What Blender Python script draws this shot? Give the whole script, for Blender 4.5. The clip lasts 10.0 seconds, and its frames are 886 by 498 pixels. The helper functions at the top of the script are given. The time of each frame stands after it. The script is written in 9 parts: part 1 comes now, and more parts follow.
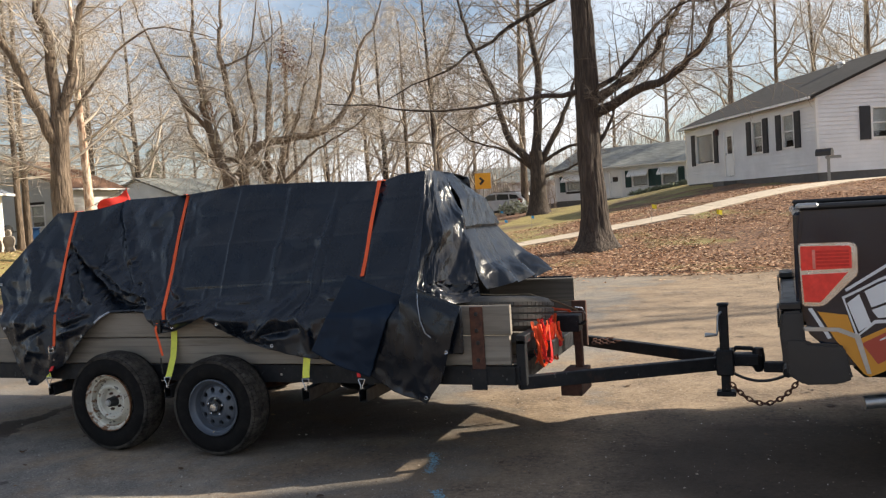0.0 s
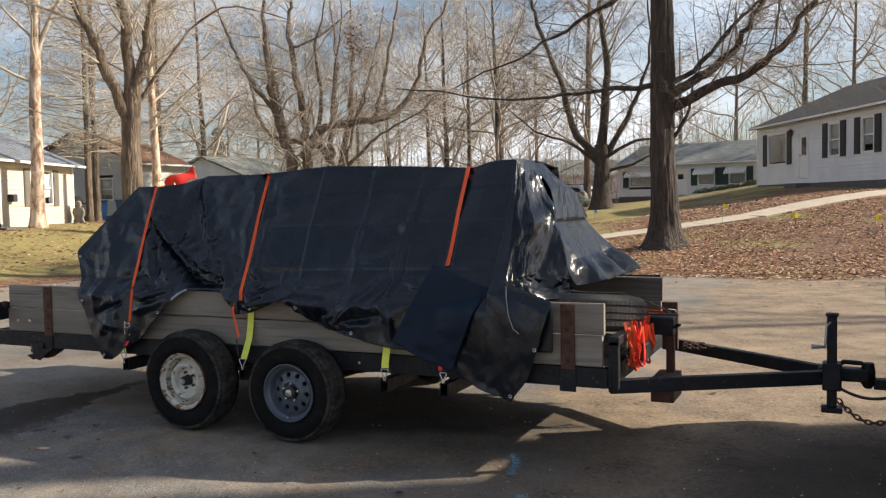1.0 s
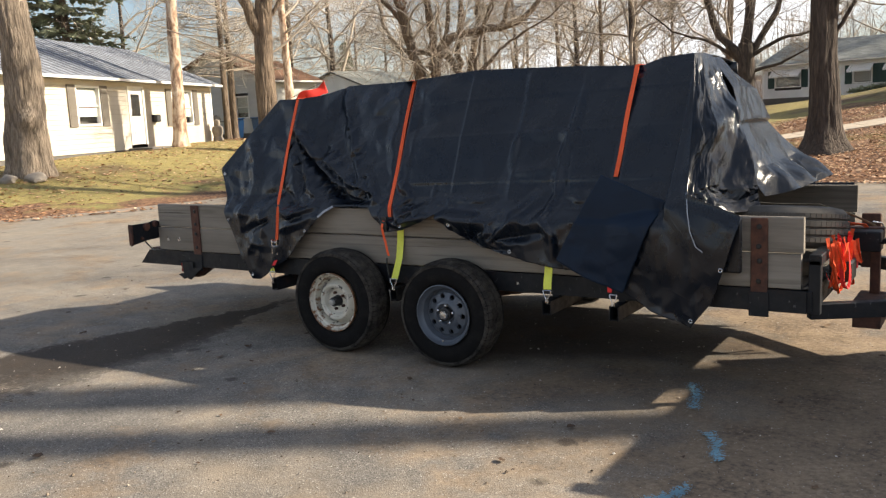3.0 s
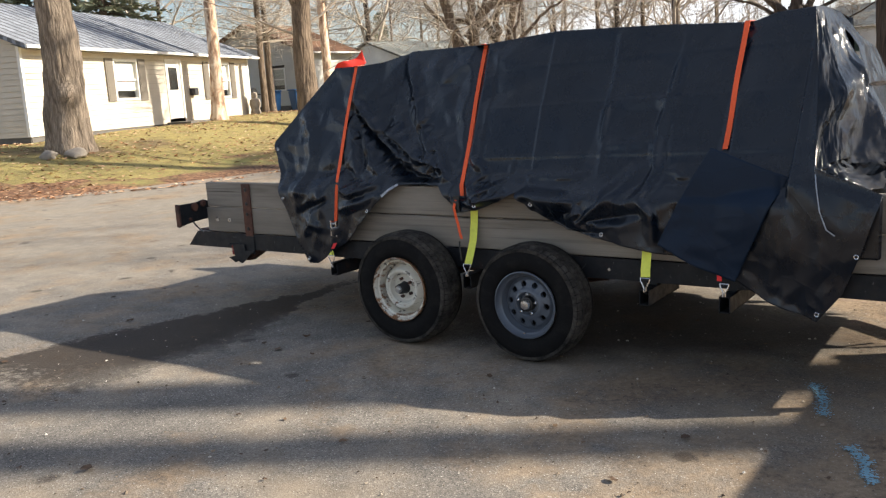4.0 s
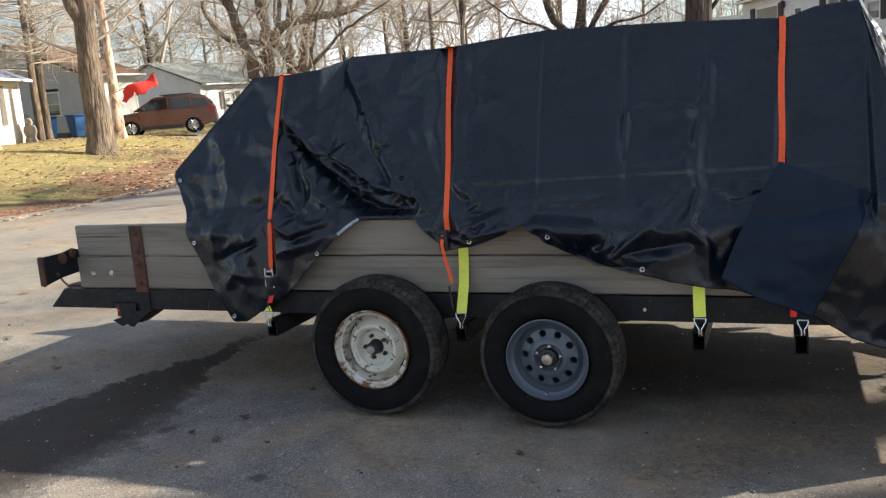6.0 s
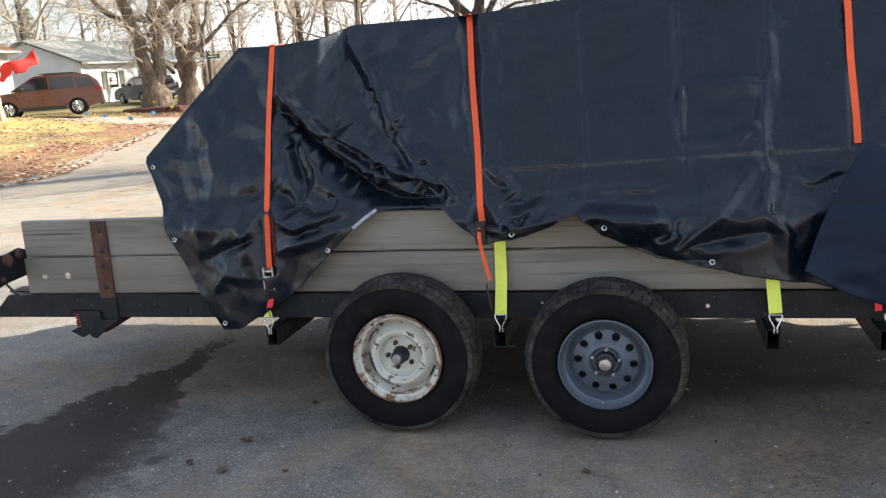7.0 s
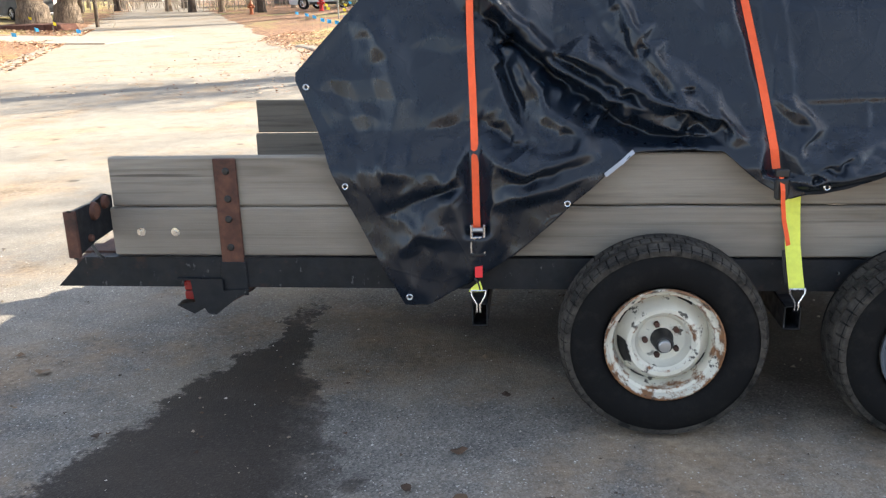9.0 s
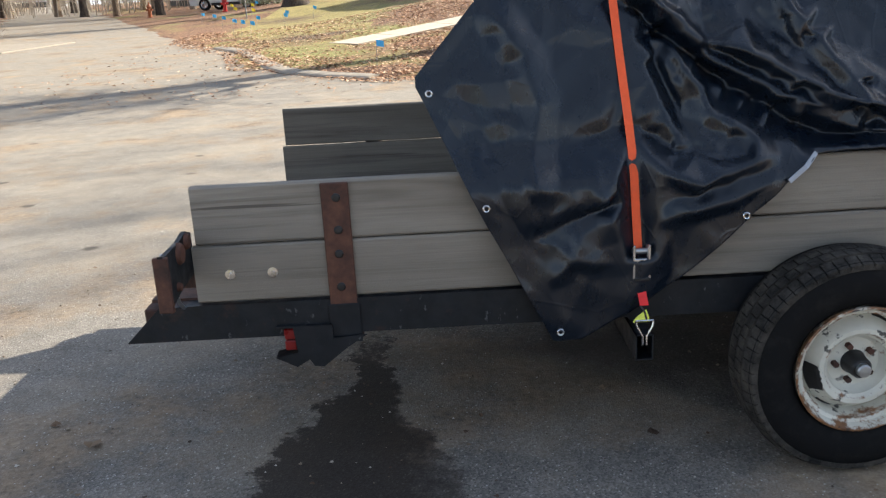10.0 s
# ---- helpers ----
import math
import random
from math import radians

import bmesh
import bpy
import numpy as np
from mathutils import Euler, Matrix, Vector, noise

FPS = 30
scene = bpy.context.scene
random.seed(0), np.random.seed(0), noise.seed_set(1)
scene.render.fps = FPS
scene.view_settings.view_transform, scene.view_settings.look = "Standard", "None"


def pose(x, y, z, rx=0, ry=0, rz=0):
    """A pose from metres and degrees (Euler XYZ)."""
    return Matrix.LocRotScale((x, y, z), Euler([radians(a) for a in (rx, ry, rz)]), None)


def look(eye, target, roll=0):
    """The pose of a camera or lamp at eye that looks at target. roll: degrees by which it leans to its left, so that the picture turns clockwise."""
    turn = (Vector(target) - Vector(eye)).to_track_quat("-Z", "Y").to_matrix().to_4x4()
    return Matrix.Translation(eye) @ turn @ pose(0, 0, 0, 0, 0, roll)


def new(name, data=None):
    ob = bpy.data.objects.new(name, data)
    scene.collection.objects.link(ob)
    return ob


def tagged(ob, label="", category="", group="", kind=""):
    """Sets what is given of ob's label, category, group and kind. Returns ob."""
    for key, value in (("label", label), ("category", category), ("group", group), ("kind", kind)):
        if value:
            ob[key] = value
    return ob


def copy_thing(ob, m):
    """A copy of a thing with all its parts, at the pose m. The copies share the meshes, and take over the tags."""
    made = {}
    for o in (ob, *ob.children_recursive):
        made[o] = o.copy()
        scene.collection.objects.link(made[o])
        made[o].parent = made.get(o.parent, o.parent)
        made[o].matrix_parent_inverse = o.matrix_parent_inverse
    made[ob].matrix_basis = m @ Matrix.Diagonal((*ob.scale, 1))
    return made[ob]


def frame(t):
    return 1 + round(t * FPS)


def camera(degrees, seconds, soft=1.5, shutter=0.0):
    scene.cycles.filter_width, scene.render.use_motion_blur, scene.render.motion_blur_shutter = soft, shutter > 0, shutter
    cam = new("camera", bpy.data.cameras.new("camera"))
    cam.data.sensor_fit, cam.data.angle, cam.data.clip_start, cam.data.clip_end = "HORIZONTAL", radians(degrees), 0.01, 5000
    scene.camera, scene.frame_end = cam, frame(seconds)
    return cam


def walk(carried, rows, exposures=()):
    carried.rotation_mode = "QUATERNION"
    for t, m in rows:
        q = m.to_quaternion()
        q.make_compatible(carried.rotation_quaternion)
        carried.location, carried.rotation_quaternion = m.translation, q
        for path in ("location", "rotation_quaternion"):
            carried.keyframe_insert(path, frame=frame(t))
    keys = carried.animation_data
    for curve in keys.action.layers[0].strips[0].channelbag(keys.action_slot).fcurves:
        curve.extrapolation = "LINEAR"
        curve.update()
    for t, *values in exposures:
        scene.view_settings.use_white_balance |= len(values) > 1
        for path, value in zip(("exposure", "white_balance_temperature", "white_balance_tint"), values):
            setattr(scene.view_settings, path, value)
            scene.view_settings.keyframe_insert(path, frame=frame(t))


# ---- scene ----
from mathutils.geometry import delaunay_2d_cdt

cam = camera(54.0, 10.0, 1.3)
PATH = [
    (0, (4.412, -4.966, 1.534), (3.688, -3.104, 1.446), -3.6),
    (0.5, (4.281, -4.902, 1.535), (3.453, -3.083, 1.459), -2.3),
    (1, (4.125, -4.833, 1.541), (3.285, -3.021, 1.433), -1.1),
    (1.5, (4.085, -4.694, 1.528), (3.144, -2.938, 1.351), -1.3),
    (2, (4.075, -4.533, 1.528), (2.994, -2.866, 1.3), -2.6),
    (3.3, (3.583, -4.51, 1.511), (2.484, -2.873, 1.176), -2.8),
    (3.5, (3.486, -4.421, 1.503), (2.358, -2.808, 1.148), -3.2),
    (4, (3.232, -4.219, 1.517), (2.079, -2.625, 1.156), -3.5),
    (4.5, (2.9, -4.178, 1.513), (1.818, -2.523, 1.211), -2.8),
    (5, (2.548, -4.133, 1.535), (1.553, -2.419, 1.261), -3.1),
    (5.5, (2.232, -3.961, 1.519), (1.322, -2.205, 1.227), -4.2),
    (5.7, (2.09, -3.907, 1.526), (1.251, -2.118, 1.212), -4.4),
    (6.8, (1.24, -3.709, 1.508), (0.721, -1.818, 1.116), -3.8),
    (7, (1.101, -3.598, 1.532), (0.613, -1.7, 1.13), -4.0),
    (7.5, (0.757, -3.447, 1.502), (0.422, -1.526, 1.058), -3.1),
    (8, (0.4, -3.301, 1.489), (0.125, -1.384, 0.99), -4.2),
    (8.5, (0.038, -3.047, 1.497), (-0.283, -1.153, 0.938), -4.7),
    (9, (-0.426, -2.95, 1.472), (-0.636, -1.041, 0.912), -1.6),
    (9.5, (-0.835, -2.802, 1.461), (-1.003, -0.893, 0.887), -2.5),
    (10, (-1.207, -2.541, 1.477), (-1.206, -0.625, 0.901), -3.1),
]
walk(cam, [(t, look(eye, target, roll)) for t, eye, target, roll in PATH],
     [(0, 0.92, 6300, 10), (0.5, 0.88, 6350, 10), (1.0, 0.74, 6200, 10), (1.5, 0.74, 6400, 10), (2.0, 0.83, 6550, 10), (3.5, 1.06, 6350, 10), (4.5, 1.10, 6150, 10), (6.0, 1.24, 6050, 8), (7.0, 1.80, 6000, 8),
      (7.5, 1.92, 6050, 8), (8.0, 2.3, 6150, 8), (9.0, 2.15, 6100, 8), (9.5, 2.05, 6050, 8), (10.0, 1.5, 5950, 8)])

# ---- light ----
SUN_AZ, SUN_EL = radians(31.0), radians(29.2)
world = bpy.data.worlds.new("sky")
scene.world = world
world.use_nodes = True
wn = world.node_tree.nodes
wl = world.node_tree.links
sky = wn.new("ShaderNodeTexSky")
sky.sky_type = 'NISHITA'
sky.sun_disc = False
sky.sun_elevation = SUN_EL
sky.sun_rotation = radians(90.0) - SUN_AZ
sky.dust_density = 1.2
wtc = wn.new("ShaderNodeTexCoord")
wmap = wn.new("ShaderNodeMapping")
wmap.inputs["Scale"].default_value = (1.6, 1.6, 5.0)
cloud = wn.new("ShaderNodeTexNoise")
cloud.inputs["Scale"].default_value = 1.5
cloud.inputs["Detail"].default_value = 6.0
cramp = wn.new("ShaderNodeValToRGB")
cramp.color_ramp.elements[0].position, cramp.color_ramp.elements[0].color = 0.42, (0.10, 0.10, 0.10, 1)
cramp.color_ramp.elements[1].position = 0.58
wmix = wn.new("ShaderNodeMix")
wmix.data_type = 'RGBA'
wmix.inputs["B"].default_value = (11.0, 11.1, 11.3, 1)
wl.new(wtc.outputs["Generated"], wmap.inputs["Vector"])
wl.new(wmap.outputs["Vector"], cloud.inputs["Vector"])
wl.new(cloud.outputs["Fac"], cramp.inputs["Fac"])
# cloud lies low along the horizon and thins out overhead
wsep = wn.new("ShaderNodeSeparateXYZ")
wl.new(wtc.outputs["Generated"], wsep.inputs["Vector"])
wrise = wn.new("ShaderNodeValToRGB")
wrise.color_ramp.elements[0].position, wrise.color_ramp.elements[0].color = 0.06, (1, 1, 1, 1)
wrise.color_ramp.elements[1].position, wrise.color_ramp.elements[1].color = 0.26, (0.30, 0.30, 0.30, 1)
wl.new(wsep.outputs["Z"], wrise.inputs["Fac"])
wmul = wn.new("ShaderNodeMath")
wmul.operation = 'MULTIPLY'
wl.new(cramp.outputs["Color"], wmul.inputs[0])
wl.new(wrise.outputs["Color"], wmul.inputs[1])
wl.new(wmul.outputs["Value"], wmix.inputs["Factor"])
wl.new(sky.outputs["Color"], wmix.inputs["A"])
bg = wn["Background"]
bg.inputs["Strength"].default_value = 0.068
wl.new(wmix.outputs["Result"], bg.inputs["Color"])

sun_data = bpy.data.lights.new("sun", 'SUN')
sun_data.energy = 5.0
sun_data.angle = radians(0.6)
sun_data.color = (1.0, 0.88, 0.70)
sun = new("sun", sun_data)
sun_dir = Vector((math.cos(SUN_AZ) * math.cos(SUN_EL), math.sin(SUN_AZ) * math.cos(SUN_EL), math.sin(SUN_EL)))
sun.matrix_basis = look(sun_dir * 60, (0, 0, 0))


# ---- material helpers ----
class Mat:
    """A node material with short helpers for noise, ramps and bump."""

    def __init__(self, name, rough=0.6, metal=0.0, coords="Object", spec=0.5):
        self.m = bpy.data.materials.new(name)
        self.m.use_nodes = True
        self.n, self.l = self.m.node_tree.nodes, self.m.node_tree.links
        self.p = self.n["Principled BSDF"]
        self.p.inputs["Roughness"].default_value = rough
        self.p.inputs["Metallic"].default_value = metal
        self.p.inputs["Specular IOR Level"].default_value = spec
        tc = self.n.new("ShaderNodeTexCoord")
        self.co = tc.outputs[coords]

    def scaled(self, s):
        mp = self.n.new("ShaderNodeMapping")
        mp.inputs["Scale"].default_value = s
        self.l.new(self.co, mp.inputs["Vector"])
        return mp.outputs["Vector"]

    def noise(self, scale, detail=4.0, rough=0.55, vec=None, distort=0.0):
        t = self.n.new("ShaderNodeTexNoise")
        t.inputs["Scale"].default_value = scale
        t.inputs["Detail"].default_value = detail
        t.inputs["Roughness"].default_value = rough
        t.inputs["Distortion"].default_value = distort
        self.l.new(vec if vec is not None else self.co, t.inputs["Vector"])
        return t.outputs["Fac"]

    def voronoi(self, scale, vec=None, feature='F1'):
        t = self.n.new("ShaderNodeTexVoronoi")
        t.feature = feature
        t.inputs["Scale"].default_value = scale
        self.l.new(vec if vec is not None else self.co, t.inputs["Vector"])
        return t

    def ramp(self, fac, stops):
        r = self.n.new("ShaderNodeValToRGB")
        e = r.color_ramp.elements
        while len(e) < len(stops):
            e.new(0.5)
        for i, (pos, col) in enumerate(stops):
            e[i].position = pos
            e[i].color = (*col, 1) if len(col) == 3 else col
        self.l.new(fac, r.inputs["Fac"])
        return r.outputs["Color"]

    def mask(self, fac, a, b):
        return self.ramp(fac, [(a, (0, 0, 0)), (b, (1, 1, 1))])

    def mix(self, fac, a, b, mode='MIX'):
        x = self.n.new("ShaderNodeMix")
        x.data_type = 'RGBA'
        x.blend_type = mode
        for sock, v in (("Factor", fac), ("A", a), ("B", b)):
            if isinstance(v, (int, float)):
                x.inputs[sock].default_value = v if sock == "Factor" else (v, v, v, 1)
            elif isinstance(v, tuple):
                x.inputs[sock].default_value = (*v, 1)
            else:
                self.l.new(v, x.inputs[sock])
        return x.outputs["Result"]

    def math(self, op, a, b=0.0, c=None):
        x = self.n.new("ShaderNodeMath")
        x.operation = op
        for i, v in enumerate((a, b) if c is None else (a, b, c)):
            if isinstance(v, (int, float)):
                x.inputs[i].default_value = v
            else:
                self.l.new(v, x.inputs[i])
        return x.outputs["Value"]

    def axis(self, name):
        s = self.n.new("ShaderNodeSeparateXYZ")
        self.l.new(self.co, s.inputs["Vector"])
        return s.outputs[name]

    def random(self):
        return self.n.new("ShaderNodeObjectInfo").outputs["Random"]

    def island(self):
        return self.n.new("ShaderNodeNewGeometry").outputs["Random Per Island"]

    def color(self, sock):
        if isinstance(sock, tuple):
            self.p.inputs["Base Color"].default_value = (*sock, 1)
        else:
            self.l.new(sock, self.p.inputs["Base Color"])
        return self

    def rough(self, sock):
        self.l.new(sock, self.p.inputs["Roughness"])
        return self

    def bump(self, height, strength=0.3, dist=0.01):
        b = self.n.new("ShaderNodeBump")
        b.inputs["Strength"].default_value = strength
        b.inputs["Distance"].default_value = dist
        self.l.new(height, b.inputs["Height"])
        if self.p.inputs["Normal"].is_linked:
            self.l.new(self.p.inputs["Normal"].links[0].from_socket, b.inputs["Normal"])
        self.l.new(b.outputs["Normal"], self.p.inputs["Normal"])
        return self


def plain(name, col, rough=0.6, metal=0.0, vary=0.15, scale=20.0, bump=0.1):
    """A painted or moulded surface with slight mottling at two scales."""
    m = Mat(name, rough, metal)
    n = m.mix(0.5, m.noise(scale), m.noise(scale * 0.15, 3))
    lo = tuple(c * (1 - vary) for c in col)
    hi = tuple(min(1, c * (1 + vary)) for c in col)
    m.color(m.ramp(n, [(0.3, lo), (0.7, hi)]))
    m.rough(m.ramp(m.noise(scale * 0.6), [(0.3, (max(0.02, rough - 0.08),) * 3), (0.7, (min(1, rough + 0.08),) * 3)]))
    if bump:
        m.bump(m.noise(scale * 3), bump, 0.002)
    return m.m


# ---- materials ----
def asphalt_material():
    m = Mat("asphalt", 0.9, spec=0.3)
    fine = m.voronoi(150.0)
    stones = m.ramp(fine.outputs["Color"], [(0.0, (0.10, 0.094, 0.088)), (0.5, (0.19, 0.178, 0.165)), (0.85, (0.27, 0.252, 0.23)), (1.0, (0.50, 0.47, 0.43))])
    big = m.noise(0.6, 5, 0.6)
    mid = m.noise(5.0, 5, 0.6)
    c = m.mix(0.85, stones, m.ramp(mid, [(0.3, (0.72, 0.71, 0.70)), (0.7, (1.15, 1.13, 1.10))]), 'MULTIPLY')
    c = m.mix(0.8, c, m.ramp(big, [(0.32, (0.80, 0.79, 0.78)), (0.68, (1.2, 1.17, 1.12))]), 'MULTIPLY')
    # drifted dirt and grit
    dirt = m.mask(m.noise(1.3, 6, 0.65), 0.46, 0.70)
    c = m.mix(m.math('MULTIPLY', dirt, 0.55), c, (0.36, 0.285, 0.20))
    x, y = m.axis("X"), m.axis("Y")
    # older, sun-bleached surface of the street beyond the trailer
    away = m.math('ADD', m.math('MULTIPLY', x, -0.09), m.math('MULTIPLY', y, 0.045))
    away = m.math('ADD', away, m.math('MULTIPLY_ADD', m.noise(0.5, 4), 0.3, -0.15))
    old = m.ramp(away, [(0.22, (0, 0, 0)), (0.55, (1, 1, 1))])
    c = m.mix(m.math('MULTIPLY', old, 0.55), c, m.mix(0.5, (0.31, 0.265, 0.205), m.ramp(mid, [(0.3, (0.22, 0.195, 0.165)), (0.7, (0.38, 0.335, 0.275))])))
    # brown soil and leaf mould trodden over the asphalt ahead of the trailer
    soil = m.mask(m.math('ADD', m.noise(0.9, 6, 0.68), m.ramp(m.math('MULTIPLY_ADD', x, 0.2, -0.35), [(0.0, (0, 0, 0)), (0.30, (0.24, 0.24, 0.24))])), 0.50, 0.64)
    c = m.mix(m.math('MULTIPLY', soil, 0.75), c, m.ramp(m.mix(0.5, m.noise(30.0, 5, 0.7), m.noise(2.2, 5, 0.7)), [(0.36, (0.060, 0.038, 0.024)), (0.49, (0.27, 0.19, 0.118)), (0.66, (0.46, 0.345, 0.225))]))
    # bright chips of stone
    chip = m.voronoi(55.0)
    lone = m.math('MULTIPLY', m.ramp(chip.outputs["Distance"], [(0.10, (1, 1, 1)), (0.22, (0, 0, 0))]), m.mask(chip.outputs["Color"], 0.62, 0.66))
    c = m.mix(m.math('MULTIPLY', lone, 0.7), c, (0.62, 0.60, 0.56))
    # soaked oil patch beside the trailer, a wedge widening towards the open street
    wob = m.math('MULTIPLY_ADD', m.noise(2.6, 7, 0.70), 0.9, -0.45)
    wob2 = m.math('MULTIPLY_ADD', m.noise(15.0, 6, 0.75), 0.8, -0.40)
    mid_x = m.math('MULTIPLY_ADD', m.math('MINIMUM', m.math('ADD', y, 0.7), 0.0), 0.16, -1.53)
    du = m.math('ABSOLUTE', m.math('SUBTRACT', m.math('ADD', x, m.math('MULTIPLY', wob, 0.55)), mid_x))
    half = m.math('MAXIMUM', m.math('MINIMUM', m.math('MULTIPLY_ADD', y, -0.36, 0.31), 0.60), 0.05)
    dv = m.math('DIVIDE', m.math('ABSOLUTE', m.math('ADD', y, m.math('ADD', 0.38, m.math('MULTIPLY', wob, 0.6)))), 1.50)
    d = m.math('MAXIMUM', m.math('DIVIDE', du, half), dv)
    d = m.math('ADD', d, m.math('MULTIPLY', wob2, 1.2))
    stain_and_shade = m.ramp(d, [(0.45, (1, 1, 1)), (0.85, (0.66, 0.66, 0.66)), (1.25, (0, 0, 0))])
    stain_and_shade = m.math('MULTIPLY', stain_and_shade, m.math('MULTIPLY_ADD', m.noise(4.0, 6, 0.7), 0.9, 0.50))
    stain_and_shade = m.math('MINIMUM', m.math('MULTIPLY', m.math('MULTIPLY', stain_and_shade, 1.5), m.ramp(m.math('SUBTRACT', x, mid_x), [(0.0, (1, 1, 1)), (0.45, (0.60, 0.60, 0.60))])), 1.0)
    # black soil where the towing vehicle stands, with the vehicle's shade painted in
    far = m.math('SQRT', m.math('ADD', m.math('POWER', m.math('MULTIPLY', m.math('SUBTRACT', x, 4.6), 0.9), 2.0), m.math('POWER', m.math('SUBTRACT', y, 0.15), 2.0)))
    soil_and_shade = m.ramp(m.math('ADD', m.math('MULTIPLY', far, 0.5), m.math('MULTIPLY', wob, 0.35)), [(0.40, (0.95, 0.95, 0.95)), (0.78, (0, 0, 0))])
    # shade beneath the trailer bed, painted into the ground colour
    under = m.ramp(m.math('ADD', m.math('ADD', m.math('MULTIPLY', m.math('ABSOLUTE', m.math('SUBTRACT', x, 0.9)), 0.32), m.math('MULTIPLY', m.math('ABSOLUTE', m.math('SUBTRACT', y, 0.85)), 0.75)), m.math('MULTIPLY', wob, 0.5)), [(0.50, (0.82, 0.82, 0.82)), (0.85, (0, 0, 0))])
    # contact shade by the trailer's front corner, painted as a softer dark patch
    front_shade = m.ramp(m.math('ADD', m.math('ADD', m.math('MULTIPLY', m.math('ABSOLUTE', m.math('SUBTRACT', x, 2.4)), 0.33), m.math('MULTIPLY', m.math('ABSOLUTE', m.math('ADD', y, 0.15)), 0.55)), m.math('MULTIPLY', wob, 0.6)), [(0.25, (0.50, 0.50, 0.50)), (0.80, (0, 0, 0))])
    stain_and_shade = m.math('MAXIMUM', m.math('MAXIMUM', m.math('MAXIMUM', stain_and_shade, front_shade), under), soil_and_shade)
    # drips and small dark blots
    blot = m.voronoi(2.1)
    bd = m.math('ADD', blot.outputs["Distance"], m.math('MULTIPLY_ADD', m.noise(16.0, 5, 0.7), 0.22, -0.11))
    spots = m.math('MULTIPLY', m.ramp(bd, [(0.07, (1, 1, 1)), (0.14, (0, 0, 0))]), m.mask(blot.outputs["Color"], 0.42, 0.5))
    near = m.ramp(m.math('ABSOLUTE', m.math('ADD', y, 0.6)), [(1.3, (1, 1, 1)), (2.0, (0, 0, 0))])
    spots = m.math('MULTIPLY', spots, near)
    both = m.math('MAXIMUM', stain_and_shade, m.math('MULTIPLY', spots, 0.75))
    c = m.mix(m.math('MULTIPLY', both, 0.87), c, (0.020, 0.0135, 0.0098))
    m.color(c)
    m.rough(m.mix(both, 0.92, 0.80))
    m.bump(fine.outputs["Distance"], 0.35, 0.006)
    m.bump(mid, 0.25, 0.02)
    return m.m


def lawn_material():
    m = Mat("lawn", 0.95)
    blade = m.noise(60.0, 4, 0.7, m.scaled((1, 1, 0.3)))
    grass = m.ramp(blade, [(0.3, (0.13, 0.110, 0.036)), (0.55, (0.33, 0.275, 0.095)), (0.75, (0.50, 0.41, 0.18))])
    soil = m.ramp(m.noise(25.0, 6, 0.7), [(0.3, (0.05, 0.035, 0.022)), (0.55, (0.13, 0.082, 0.048)), (0.8, (0.23, 0.15, 0.085))])
    patch = m.mask(m.noise(0.22, 5, 0.6), 0.34, 0.50)
    c = m.mix(patch, soil, grass)
    c = m.mix(0.8, c, m.ramp(m.noise(1.7, 6, 0.7), [(0.3, (0.62, 0.56, 0.50)), (0.5, (1.0, 0.98, 0.95)), (0.7, (1.30, 1.22, 1.10))]), 'MULTIPLY')
    litter = m.voronoi(9.0)
    c = m.mix(m.math('MULTIPLY', m.ramp(litter.outputs["Distance"], [(0.16, (1, 1, 1)), (0.26, (0, 0, 0))]), m.mask(litter.outputs["Color"], 0.45, 0.55)), c, (0.26, 0.15, 0.085))
    m.color(c)
    m.bump(m.noise(40.0, 5, 0.7), 0.6, 0.04)
    return m.m


def leafy_material():
    m = Mat("leafy_soil", 0.95)
    v = m.voronoi(22.0, m.scaled((1, 1, 0.5)))
    leaf = m.ramp(v.outputs["Color"], [(0.0, (0.030, 0.016, 0.010)), (0.35, (0.11, 0.054, 0.028)), (0.7, (0.25, 0.130, 0.066)), (1.0, (0.46, 0.27, 0.15))])
    grass = m.ramp(m.noise(38.0, 5, 0.75), [(0.3, (0.09, 0.085, 0.025)), (0.55, (0.27, 0.25, 0.075)), (0.75, (0.42, 0.38, 0.14))])
    west = m.ramp(m.math('MULTIPLY', m.axis("X"), -0.1), [(0.05, (0, 0, 0)), (0.40, (0.16, 0.16, 0.16)), (0.65, (0.16, 0.16, 0.16)), (0.85, (-0.02, -0.02, -0.02))])
    c = m.mix(m.mask(m.math('ADD', m.noise(0.35, 5, 0.65), west), 0.53, 0.66), leaf, grass)
    c = m.mix(0.7, c, m.ramp(m.noise(1.1, 4), [(0.3, (0.7, 0.68, 0.66)), (0.7, (1.2, 1.17, 1.12))]), 'MULTIPLY')
    m.color(c)
    m.bump(v.outputs["Distance"], 0.35, 0.02)
    return m.m


def concrete_material(name="concrete", tint=(0.56, 0.47, 0.36)):
    m = Mat(name, 0.85)
    c = m.ramp(m.noise(6.0, 6, 0.65), [(0.3, tuple(v * 0.78 for v in tint)), (0.7, tuple(min(1, v * 1.12) for v in tint))])
    c = m.mix(0.5, c, m.ramp(m.noise(90.0), [(0.3, (0.85, 0.85, 0.85)), (0.7, (1.1, 1.1, 1.1))]), 'MULTIPLY')
    m.color(c)
    m.bump(m.noise(70.0, 5), 0.3, 0.004)
    return m.m


